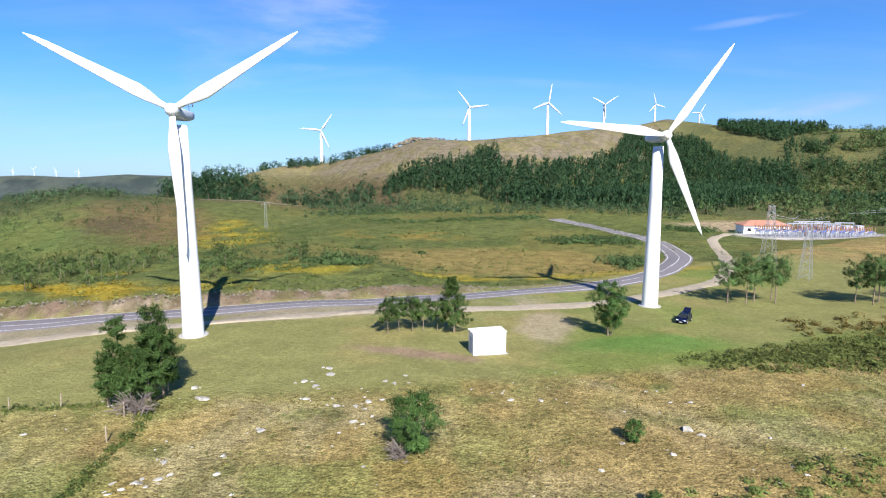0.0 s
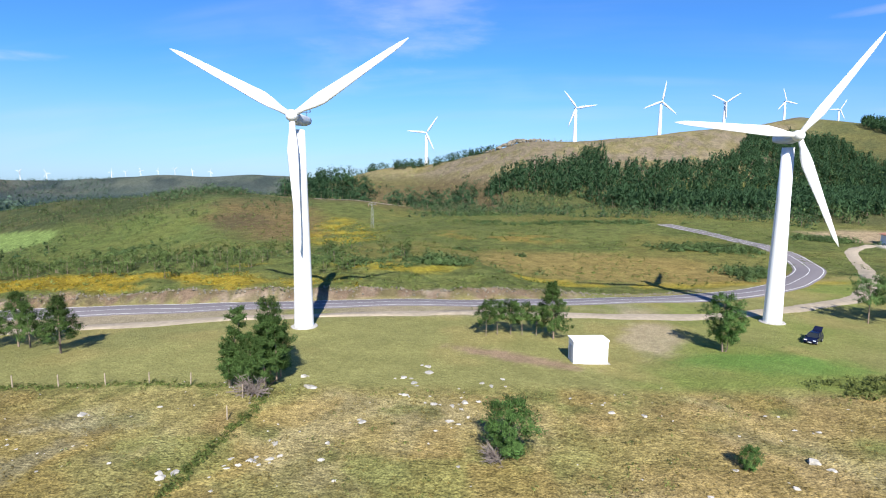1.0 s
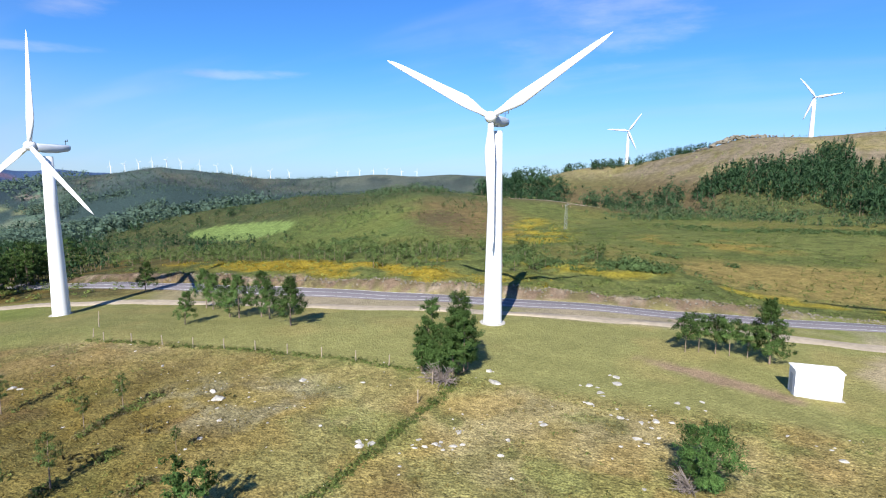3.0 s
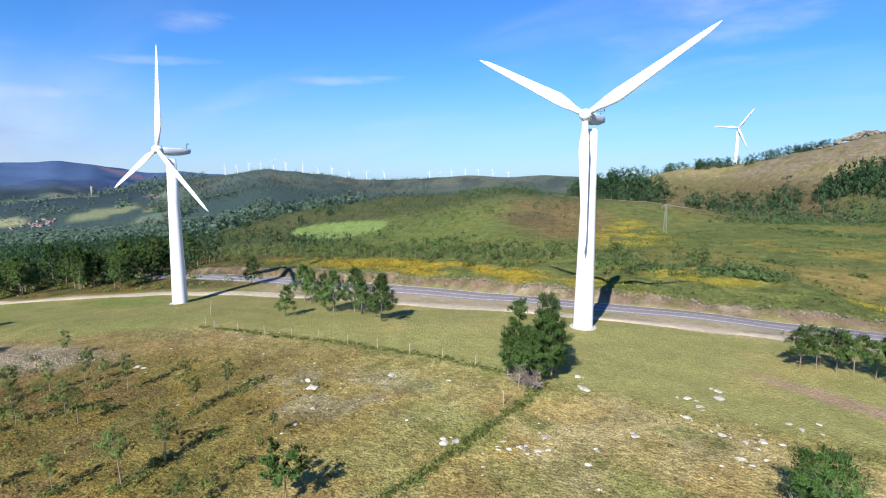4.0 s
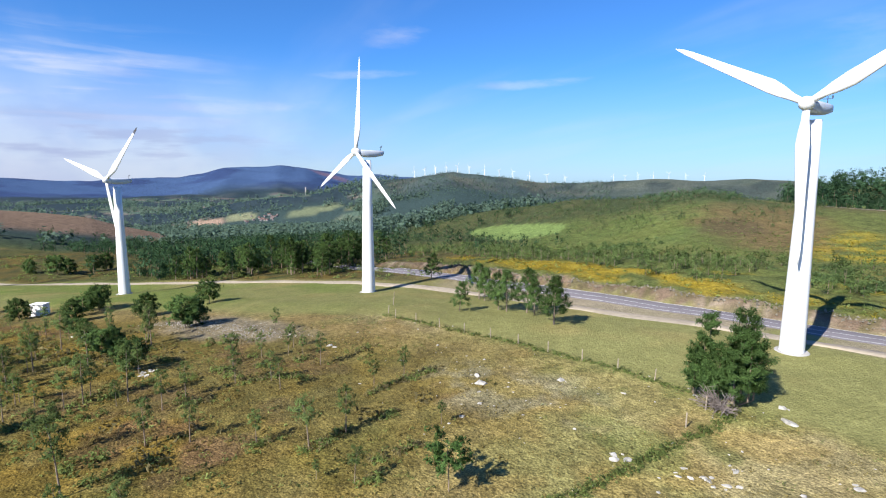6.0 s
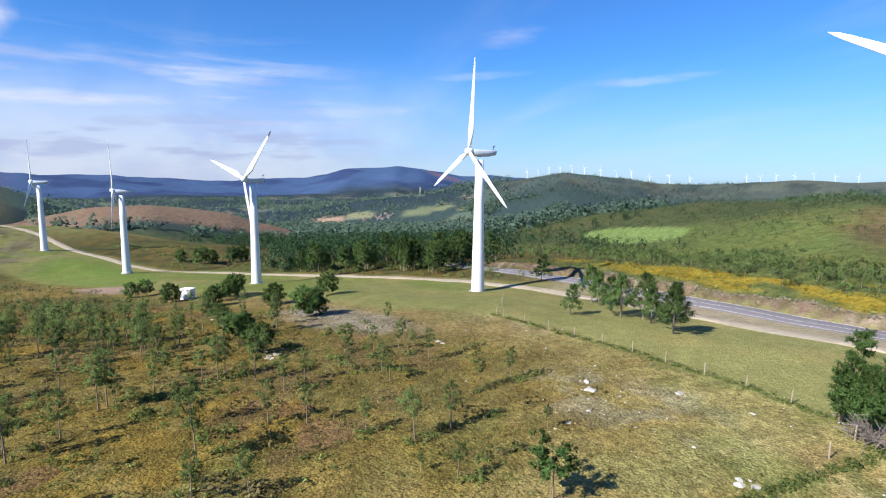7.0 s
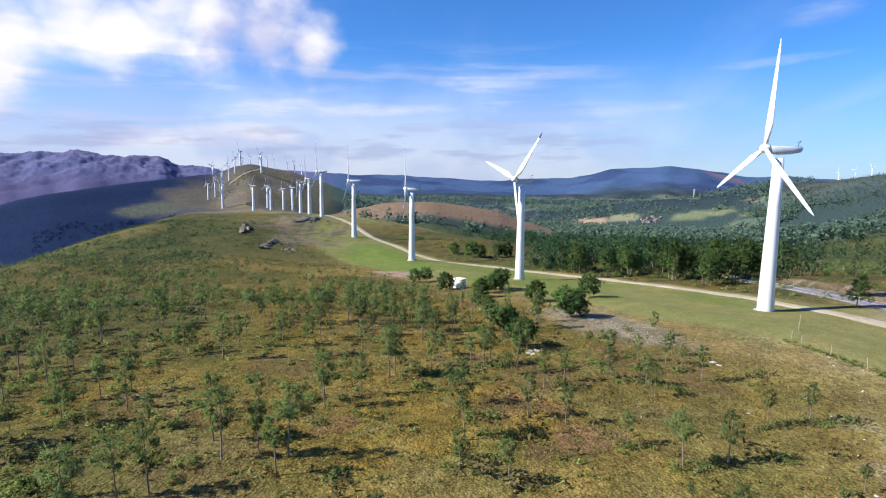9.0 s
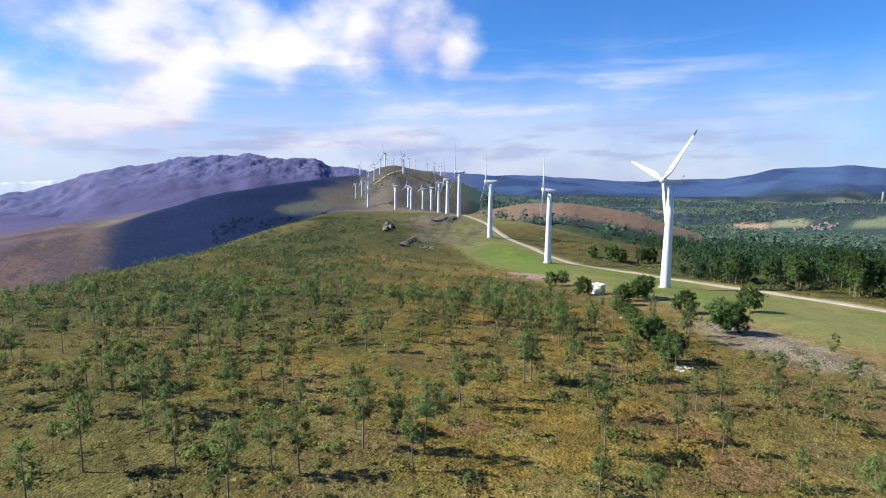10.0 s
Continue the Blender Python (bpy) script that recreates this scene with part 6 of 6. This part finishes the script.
# ---- huts, car, fence ----
ROOF_TILE = material("clay_tile", (0.4, 0.2, 0.14), 0.8, grain=1.0, amount=0.2, big=0.3, big_amount=0.1)
STEEL = material("galvanised_steel", (0.36, 0.38, 0.45), 0.55, 0.3, grain=1.5, amount=0.15)
CAR_PAINT = material("dark_blue_paint", (0.006, 0.01, 0.04), 0.25, 0.3, grain=3.0, amount=0.05)
GLASS = material("dark_car_glass", (0.02, 0.025, 0.03), 0.08, grain=3.0, amount=0.05)
RUBBER = material("black_rubber", (0.02, 0.02, 0.02), 0.8, grain=4.0, amount=0.1)
ALLOY = material("grey_alloy", (0.5, 0.5, 0.52), 0.35, 0.8, grain=4.0, amount=0.1)
LAMP = material("lamp_glass", (0.75, 0.77, 0.8), 0.15, grain=4.0, amount=0.05)
RED_LAMP = material("red_lamp_glass", (0.4, 0.02, 0.02), 0.2, grain=4.0, amount=0.05)
WOOD = material("weathered_post", (0.3, 0.25, 0.19), 0.9, grain=4.0, amount=0.3)
PORCELAIN = material("insulator", (0.3, 0.16, 0.1), 0.4, grain=4.0, amount=0.1)
GREY_BOX = material("grey_cabinet", (0.42, 0.44, 0.5), 0.5, grain=1.0, amount=0.08)
FARM_TILE = material("farm_tile", (0.2, 0.125, 0.11), 0.85, grain=1.0, amount=0.2)
FARM_WALL = material("farm_render", (0.28, 0.265, 0.26), 0.8, grain=1.0, amount=0.15)
BLUE_BOX = material("blue_grey_steel", (0.13, 0.17, 0.36), 0.5, grain=1.0, amount=0.1)


def hut(x, y, turn, w, d, h, label):
    top = new("service_hut")
    bm = bmesh.new()
    box(bm, -w / 2, w / 2, -d / 2, d / 2, -0.5, h, 0.03)
    part("wall", bm, HUT_WALL, top)
    bm = bmesh.new()
    box(bm, -w / 2 - 0.1, w / 2 + 0.1, -d / 2 - 0.1, d / 2 + 0.1, h, h + 0.16, 0.04)
    part("roof", bm, HUT_WALL, top, "flat white roof slab")
    bm = bmesh.new()
    box(bm, -w / 2 - 0.04, -w / 2 + 0.02, -0.5, 0.5, 0.05, 2.1, 0.01)
    door = part("door", bm, GREY_BOX, top, "grey metal door")
    bm = bmesh.new()
    box(bm, -w / 2 - 0.08, -w / 2 - 0.03, 0.32, 0.38, 1.0, 1.16, 0.01)
    part("handle", bm, STEEL, door)
    bm = bmesh.new()
    box(bm, -w / 2 - 0.25, w / 2 + 0.25, -d / 2 - 0.25, d / 2 + 0.25, -0.6, 0.04, 0.02)
    part("plinth", bm, CONCRETE, top, "low concrete plinth")
    top.matrix_basis = pose(x, y, ground_at(x, y), 0, 0, turn)
    return tagged(top, label, "hut")


hut(6.25, 65.6, 14, 4.15, 2.1, 2.7, "plain white flat-roofed service hut on the meadow")
hut(-134.2, -12.8, 60, 2.5, 2.0, 2.3, "small white flat-roofed hut among pines")


def build_car():
    """A small dark hatchback, nose to +x, with its tailgate up."""
    top = new("hatchback_car")
    length, half = 3.9, 0.82
    outline = [(-1.9, 0.35), (-1.95, 0.75), (-1.85, 1.0), (-0.9, 1.02), (0.75, 0.98), (1.6, 0.82), (1.92, 0.62), (1.95, 0.35)]
    bm = bmesh.new()
    loops = [[(px, y * (0.97 if px > 1.5 else 1), pz) for px, pz in outline] for y in (-half, -half * 0.7, half * 0.7, half)]
    loops[0] = [(px * 0.98, y, 0.35 + (pz - 0.35) * 0.92) for px, y, pz in loops[0]]
    loops[3] = [(px * 0.98, y, 0.35 + (pz - 0.35) * 0.92) for px, y, pz in loops[3]]
    rings(bm, loops, 8)
    body = part("body", bm, CAR_PAINT, top, "dark blue painted body")
    bm = bmesh.new()
    cabin = [(-1.8, 0.98), (-1.45, 1.46), (0.1, 1.5), (0.95, 0.96)]
    rings(bm, [[(px * (0.96 if y else 1), s * (half - 0.06 if pz < 1.2 else half - 0.2), pz) for px, pz in cabin] for y, s in ((1, -1), (1, 1))], 4)
    part("cabin_glass", bm, GLASS, top, "dark tinted windows")
    bm = bmesh.new()
    box(bm, -1.5, 0.15, -0.6, 0.6, 1.46, 1.54, 0.03)
    part("roof", bm, CAR_PAINT, top)
    for y in (-0.66, 0.66):
        for a, b in (((-1.5, 1.46), (-1.8, 0.98)), ((-0.65, 1.5), (-0.65, 1.0)), ((0.12, 1.5), (0.97, 0.96))):
            bm = bmesh.new()
            stick(bm, (a[0], y * 0.97, a[1]), (b[0], y * 1.17, b[1]), 0.045, 0.05, 4)
            part("pillar", bm, CAR_PAINT, top)
    for x in (-1.25, 1.2):
        for y in (-1, 1):
            bm = bmesh.new()
            rings(bm, [[(x + r * math.cos(a), y * (half + o), 0.31 + r * math.sin(a)) for a in (2 * math.pi * k / 16 for k in range(16))] for r, o in ((0.25, -0.16), (0.31, -0.12), (0.31, 0.0), (0.25, 0.03))], 16)
            wheel = part("wheel", bm, RUBBER, top, "black tyre")
            bm = bmesh.new()
            rings(bm, [[(x + r * math.cos(a), y * (half + o), 0.31 + r * math.sin(a)) for a in (2 * math.pi * k / 12 for k in range(12))] for r, o in ((0.2, 0.0), (0.18, 0.045), (0.06, 0.05))], 12)
            part("rim", bm, ALLOY, wheel, "grey alloy rim")
    for y in (-0.58, 0.58):
        bm = bmesh.new()
        box(bm, 1.74, 1.93, y - 0.18, y + 0.18, 0.6, 0.76, 0.04)
        part("headlight", bm, LAMP, top, "clear headlight")
        bm = bmesh.new()
        box(bm, -1.95, -1.84, y - 0.14, y + 0.14, 0.72, 0.98, 0.03)
        part("tail_light", bm, RED_LAMP, top, "red tail light")
        bm = bmesh.new()
        box(bm, 0.62, 0.8, y * 1.5 - 0.1, y * 1.5 + 0.1, 0.98, 1.1, 0.03)
        part("side_mirror", bm, CAR_PAINT, top)
    bm = bmesh.new()
    box(bm, 1.93, 1.97, -0.45, 0.45, 0.42, 0.56, 0.01)
    part("grille", bm, RUBBER, top)
    bm = bmesh.new()
    box(bm, 1.96, 1.985, -0.24, 0.24, 0.36, 0.46, 0.005)
    part("number_plate", bm, WHITE, top, "blank white plate")
    bm = bmesh.new()
    rings(bm, [[(-1.45, -0.6, 1.5), (-1.45, 0.6, 1.5), (-2.3, 0.55, 2.0), (-2.3, -0.55, 2.0)], [(-1.43, -0.6, 1.56), (-1.43, 0.6, 1.56), (-2.28, 0.55, 2.07), (-2.28, -0.55, 2.07)]], 4)
    part("tailgate", bm, CAR_PAINT, top, "raised tailgate")
    top.matrix_basis = pose(37.9, 82.6, ground_at(37.9, 82.6) + 0.02, 0, 0, 232) @ Matrix.Scale(0.92, 4)
    return tagged(top, "dark blue hatchback parked on grass, tailgate open", "car")


build_car()
fence = new("field_fence")
post = bmesh.new()
rings(post, [((0, 0, -0.3), 0.07), ((0, 0, 1.25), 0.06), ((0.0, 0, 1.32), 0.03)], 6)
post_mesh = bpy.data.meshes.new("post")
post.to_mesh(post_mesh)
post.free()
post_mesh.materials.append(WOOD)
for k in range(8, len(HEDGE), 11):
    piece("post", post_mesh, fence, pose(HEDGE[k].x, HEDGE[k].y, ground_at(HEDGE[k].x, HEDGE[k].y), rng.uniform(-4, 4), rng.uniform(-4, 4)))
for q in ((-27.0, 45.8), (-25.9, 41.5), (-78.2, 38.8), (-84, 42.5), (-91, 46)):
    piece("post", post_mesh, fence, pose(*q, ground_at(*q), rng.uniform(-4, 4), rng.uniform(-4, 4)))
tagged(fence, "line of weathered wooden fence posts along the hedge", "fence")


# ---- substation, pylons and lines ----
def lattice_mast(h, foot, head, bays, bar, arms=()):
    top = new("lattice_pylon")
    corner = [(-1, -1), (1, -1), (1, 1), (-1, 1)]
    wide = lambda f: foot + (head - foot) * f
    for sx, sy in corner:
        bm = bmesh.new()
        stick(bm, (sx * foot / 2, sy * foot / 2, -0.3), (sx * head / 2, sy * head / 2, h), bar, bar * 0.8, 4)
        part("leg", bm, PYLON_STEEL, top)
    bm = bmesh.new()
    for k in range(bays):
        f0, f1 = k / bays, (k + 1) / bays
        for i in range(4):
            (ax, ay), (bx, by) = corner[i], corner[(i + 1) % 4]
            w0, w1 = wide(f0) / 2, wide(f1) / 2
            stick(bm, (ax * w0, ay * w0, h * f0), (bx * w1, by * w1, h * f1), bar * 0.55, bar * 0.55, 3)
            stick(bm, (bx * w0, by * w0, h * f0), (ax * w1, ay * w1, h * f1), bar * 0.55, bar * 0.55, 3)
    part("bracing", bm, PYLON_STEEL, top)
    for z, reach in arms:
        bm = bmesh.new()
        for s in (-1, 1):
            stick(bm, (0, 0, z), (s * reach, 0, z + 0.25), bar, bar * 0.7, 4)
            stick(bm, (0, 0, z + 0.9), (s * reach, 0, z + 0.3), bar * 0.6, bar * 0.6, 4)
        arm = part("crossarm", bm, STEEL, top)
        for s in (-1, 1):
            bm = bmesh.new()
            rings(bm, [((s * reach, 0, z + 0.15 - 0.12 * k), (0.06, 0.13)[k % 2]) for k in range(9)], 6)
            part("insulator", bm, PORCELAIN, arm, "brown insulator string")
    return top


PYLON_STEEL = material("dull_steel", (0.3, 0.32, 0.33), 0.6, 0.2, grain=1.5, amount=0.2)
for x, y, h, foot, head, turn, arms in ((80.7, 134, 15.5, 3.2, 1.0, 40, ((11.0, 2.4), (13.2, 2.0), (15.0, 1.6))), (80.0, 118.6, 11.5, 2.2, 0.9, 40, ((10.6, 2.2),)), (-72, 222, 11.0, 1.2, 0.6, 20, ((10.0, 1.6),))):
    ob = lattice_mast(h, foot, head, 7, 0.055 if x > 0 else 0.035, arms)
    ob.matrix_basis = pose(x, y, ground_at(x, y), 0, 0, turn)
    tagged(ob, "galvanised steel lattice pylon with crossarms", "pylon", "pylons near the substation")


def cable(points, sag, name="power_line"):
    bm = bmesh.new()
    for a, b in zip(points, points[1:]):
        a, b = Vector(a), Vector(b)
        spots = [a.lerp(b, k / 12) - Vector((0, 0, 4 * sag * (k / 12) * (1 - k / 12))) for k in range(13)]
        for p, q in zip(spots, spots[1:]):
            stick(bm, p, q, 0.035, 0.035, 3)
    me = bpy.data.meshes.new(name)
    bm.to_mesh(me)
    bm.free()
    me.materials.append(STEEL)
    return tagged(new(name, me), "thin steel power line strung between pylons", "power line", "power lines")


zs = {q: ground_at(*q) for q in ((80.7, 134), (80.0, 118.6), (160, 215), (150, 222))}
for k, (dx, dz) in enumerate(((-1.6, 11), (1.6, 11), (-1.4, 13.2), (1.4, 13.2))):
    cable([(80.7 + dx * 0.8, 134 + dx * 0.6, zs[(80.7, 134)] + dz), (150 + dx * 3, 222 - dx, zs[(150, 222)] + 8.0), ], 1.2)
for k, dz in enumerate((9, 10, 11)):
    cable([(160 + 6 * k, 216, zs[(160, 215)] + dz), (330, 205 + 12 * k, 22 + 3 * k)], 2.0)

station = (147.0, 221.5)
base_z = ground_at(*station)
bm = bmesh.new()
box(bm, -24, 24, -13, 15, -2.5, 0.35, 0.1)
yard = part("yard_slab", bm, CONCRETE, None)
yard.matrix_basis = pose(*station, base_z, 0, 0, -8)
tagged(yard, "grey gravel and concrete yard of the substation", "yard", kind="structure")


def at_station(dx, dy):
    return pose(station[0], station[1], base_z + 0.35, 0, 0, -8) @ Matrix.Translation((dx * 0.62, dy, 0))


building = new("control_building")
bm = bmesh.new()
box(bm, -9, 9, -4.5, 4.5, 0, 3.4, 0.03)
part("wall", bm, HUT_WALL, building, "white rendered walls")
bm = bmesh.new()
rings(bm, [[(-9.6, -5.1, 3.35), (9.6, -5.1, 3.35), (9.6, 5.1, 3.35), (-9.6, 5.1, 3.35)], [(-9.6, -5.1, 3.55), (9.6, -5.1, 3.55), (9.6, 5.1, 3.55), (-9.6, 5.1, 3.55)], [(-5.0, -0.1, 5.4), (5.0, -0.1, 5.4), (5.0, 0.1, 5.4), (-5.0, 0.1, 5.4)]], 4)
part("roof", bm, ROOF_TILE, building, "orange clay tile hip roof")
for k in range(5):
    bm = bmesh.new()
    box(bm, -7.5 + 3.4 * k, -6.1 + 3.4 * k, -4.56, -4.4, 1.0 if k != 2 else 0.05, 2.3, 0.02)
    part("window" if k != 2 else "door", bm, GLASS if k != 2 else GREY_BOX, building)
building.matrix_basis = at_station(-22, 6)
tagged(building, "white control building with an orange tiled hip roof", "building")


def gantry(w, h):
    top = new("switchyard_gantry")
    for x in (-w / 2, w / 2):
        bm = bmesh.new()
        stick(bm, (x - 0.5, 0, 0), (x, 0, h), 0.16, 0.12, 4)
        stick(bm, (x + 0.5, 0, 0), (x, 0, h), 0.16, 0.12, 4)
        part("post", bm, STEEL, top)
    bm = bmesh.new()
    box(bm, -w / 2, w / 2, -0.2, 0.2, h - 0.4, h, 0.03)
    part("beam", bm, STEEL, top)
    for k in range(3):
        x = -w / 3 + k * w / 3
        bm = bmesh.new()
        rings(bm, [((x, 0, h - 0.4 - 0.14 * q), (0.07, 0.16)[q % 2]) for q in range(8)], 6)
        part("insulator", bm, PORCELAIN, top)
    return top


def switchgear(kind):
    top = new("switchgear_post")
    bm = bmesh.new()
    box(bm, -0.12, 0.12, -0.12, 0.12, 0, 2.4, 0.02)
    part("pedestal", bm, STEEL, top)
    bm = bmesh.new()
    box(bm, -0.45, 0.45, -0.3, 0.3, 2.2, 2.8 if kind else 2.5, 0.03)
    part("housing", bm, BLUE_BOX if kind else GREY_BOX, top)
    bm = bmesh.new()
    rings(bm, [((0, 0, 2.5 + 0.15 * q), (0.12, 0.2)[q % 2]) for q in range(13)], 8)
    part("insulator", bm, PORCELAIN, top)
    return top


def transformer():
    top = new("transformer")
    bm = bmesh.new()
    box(bm, -2.2, 2.2, -1.3, 1.3, 0.3, 3.2, 0.08)
    part("tank", bm, GREY_BOX, top, "pale grey steel tank")
    for k in range(9):
        bm = bmesh.new()
        box(bm, -2.0 + 0.5 * k, -1.85 + 0.5 * k, -2.1, -1.3, 0.7, 2.9, 0.02)
        part("radiator_fin", bm, GREY_BOX, top)
    for k in range(3):
        bm = bmesh.new()
        rings(bm, [((-1.3 + 1.3 * k, 0, 3.2 + 0.15 * q), (0.12, 0.22)[q % 2]) for q in range(11)], 8)
        part("bushing", bm, PORCELAIN, top)
    bm = bmesh.new()
    rings(bm, [[(x, 0.9 + 0.4 * math.cos(a), 4.0 + 0.4 * math.sin(a)) for a in (2 * math.pi * k / 12 for k in range(12))] for x in (-1.6, 1.6)], 12)
    part("oil_tank", bm, GREY_BOX, top)
    return top


kit = gantry(7, 5.2)
for dx, dy in ((-8, -4), (2, -4), (12, -4), (3, 6), (14, 6), (25, 2)):
    tagged(copy_thing(kit, at_station(dx, dy)), "steel switchyard gantry with insulators", "gantry", "substation equipment")
kits = [switchgear(0), switchgear(1)]
for k in range(100):
    dx, dy = -33 + (k % 25) * 2.7 + 0.5 * (k // 25), (-10.5, -8, -5.5, -2)[k // 25]
    tagged(copy_thing(kits[k % 2], at_station(dx, dy)), "steel pedestal with brown insulator in the switchyard", "switchgear", "substation equipment")
tkit = transformer()
for dx, dy in ((6, 9), (16, 9)):
    tagged(copy_thing(tkit, at_station(dx, dy)), "pale grey power transformer with cooling fins", "transformer", "substation equipment")
for o in [*kit.children_recursive, kit, *tkit.children_recursive, tkit, *kits[0].children_recursive, kits[0], *kits[1].children_recursive, kits[1]]:
    bpy.data.objects.remove(o)
for k, (dx, dy, w, d, h) in enumerate(((24, 9, 4, 3, 3.2), (31, 7, 4, 3, 3.4), (28, -3, 4, 2.5, 2.8), (33, 1, 2.5, 2.5, 4.0), (18, 3, 3, 2, 2.6))):
    top = new("equipment_cabin")
    bm = bmesh.new()
    box(bm, -w / 2, w / 2, -d / 2, d / 2, 0, h, 0.04)
    part("body", bm, GREY_BOX, top)
    bm = bmesh.new()
    box(bm, -w / 2 - 0.1, w / 2 + 0.1, -d / 2 - 0.1, d / 2 + 0.1, h, h + 0.12, 0.02)
    part("roof", bm, GREY_BOX, top)
    bm = bmesh.new()
    box(bm, -0.5, 0.5, -d / 2 - 0.04, -d / 2 + 0.02, 0.1, 2.1, 0.01)
    part("door", bm, BLUE_BOX, top)
    top.matrix_basis = at_station(dx, dy)
    tagged(top, "white equipment cabin in the switchyard", "cabin", "substation equipment")
yard_fence = new("yard_fence")
fp = bmesh.new()
stick(fp, (0, 0, 0), (0, 0, 2.2), 0.05, 0.05, 4)
fp_mesh = bpy.data.meshes.new("post")
fp.to_mesh(fp_mesh)
fp.free()
fp_mesh.materials.append(STEEL)
for k in range(24):
    piece("post", fp_mesh, yard_fence, at_station(-35 + 3 * k, -12.5))
for z in (0.7, 1.4, 2.1):
    bm = bmesh.new()
    stick(bm, at_station(-35, -12.5) @ Vector((0, 0, z)), at_station(34, -12.5) @ Vector((0, 0, z)), 0.03, 0.03, 3)
    part("rail", bm, STEEL, yard_fence)
tagged(yard_fence, "grey steel fence round the substation yard", "fence")

# ---- hamlet and tall stack in the far valley ----
rng = np.random.default_rng(77)
for k in range(36):
    b, q = math.radians((77.3 if k < 24 else rng.choice([70, 73, 80, 84, 88, 95])) + rng.normal() * (1.0 if k < 24 else 1.4)), 1112 + rng.uniform(-12, 30) + (rng.uniform(200, 900) if k > 23 else 0)
    x, y = -q * math.sin(b), q * math.cos(b)
    top = new("farmhouse")
    w, d, h = rng.uniform(3.4, 5.4), rng.uniform(2.8, 3.8), rng.uniform(1.9, 2.5)
    bm = bmesh.new()
    box(bm, -w / 2, w / 2, -d / 2, d / 2, -2, h, 0.05)
    part("wall", bm, FARM_WALL, top)
    bm = bmesh.new()
    rings(bm, [[(-w / 2 - 0.4, -d / 2 - 0.4, h), (-w / 2 - 0.4, d / 2 + 0.4, h), (-w / 2 - 0.4, 0, h + d * 0.32)], [(w / 2 + 0.4, -d / 2 - 0.4, h), (w / 2 + 0.4, d / 2 + 0.4, h), (w / 2 + 0.4, 0, h + d * 0.32)]], 3)
    part("roof", bm, FARM_TILE, top, "red tile roof")
    for s in (-1, 1):
        bm = bmesh.new()
        box(bm, s * w / 4 - 0.6, s * w / 4 + 0.6, -d / 2 - 0.05, -d / 2 + 0.02, 1.2, 2.6, 0.02)
        part("window", bm, GLASS, top)
    top.matrix_basis = pose(x, y, ground_at(x, y), 0, 0, rng.uniform(0, 360))
    tagged(top, "white farmhouse with a red tile roof in the valley", "house", "farmhouses in the valley")
bm = bmesh.new()
rings(bm, [((0, 0, -3), 4.2), ((0, 0, 30), 3.4), ((0, 0, 46), 3.0), ((0, 0, 46.5), 2.4)], 16)
stack = part("tall_stack", bm, FARM_WALL, None, shade=True)
b, q = radians(73.2), 2350
stack.matrix_basis = pose(-q * math.sin(b), q * math.cos(b), ground_at(-q * math.sin(b), q * math.cos(b)))
tagged(stack, "tall pale concrete stack in the far valley", "stack")
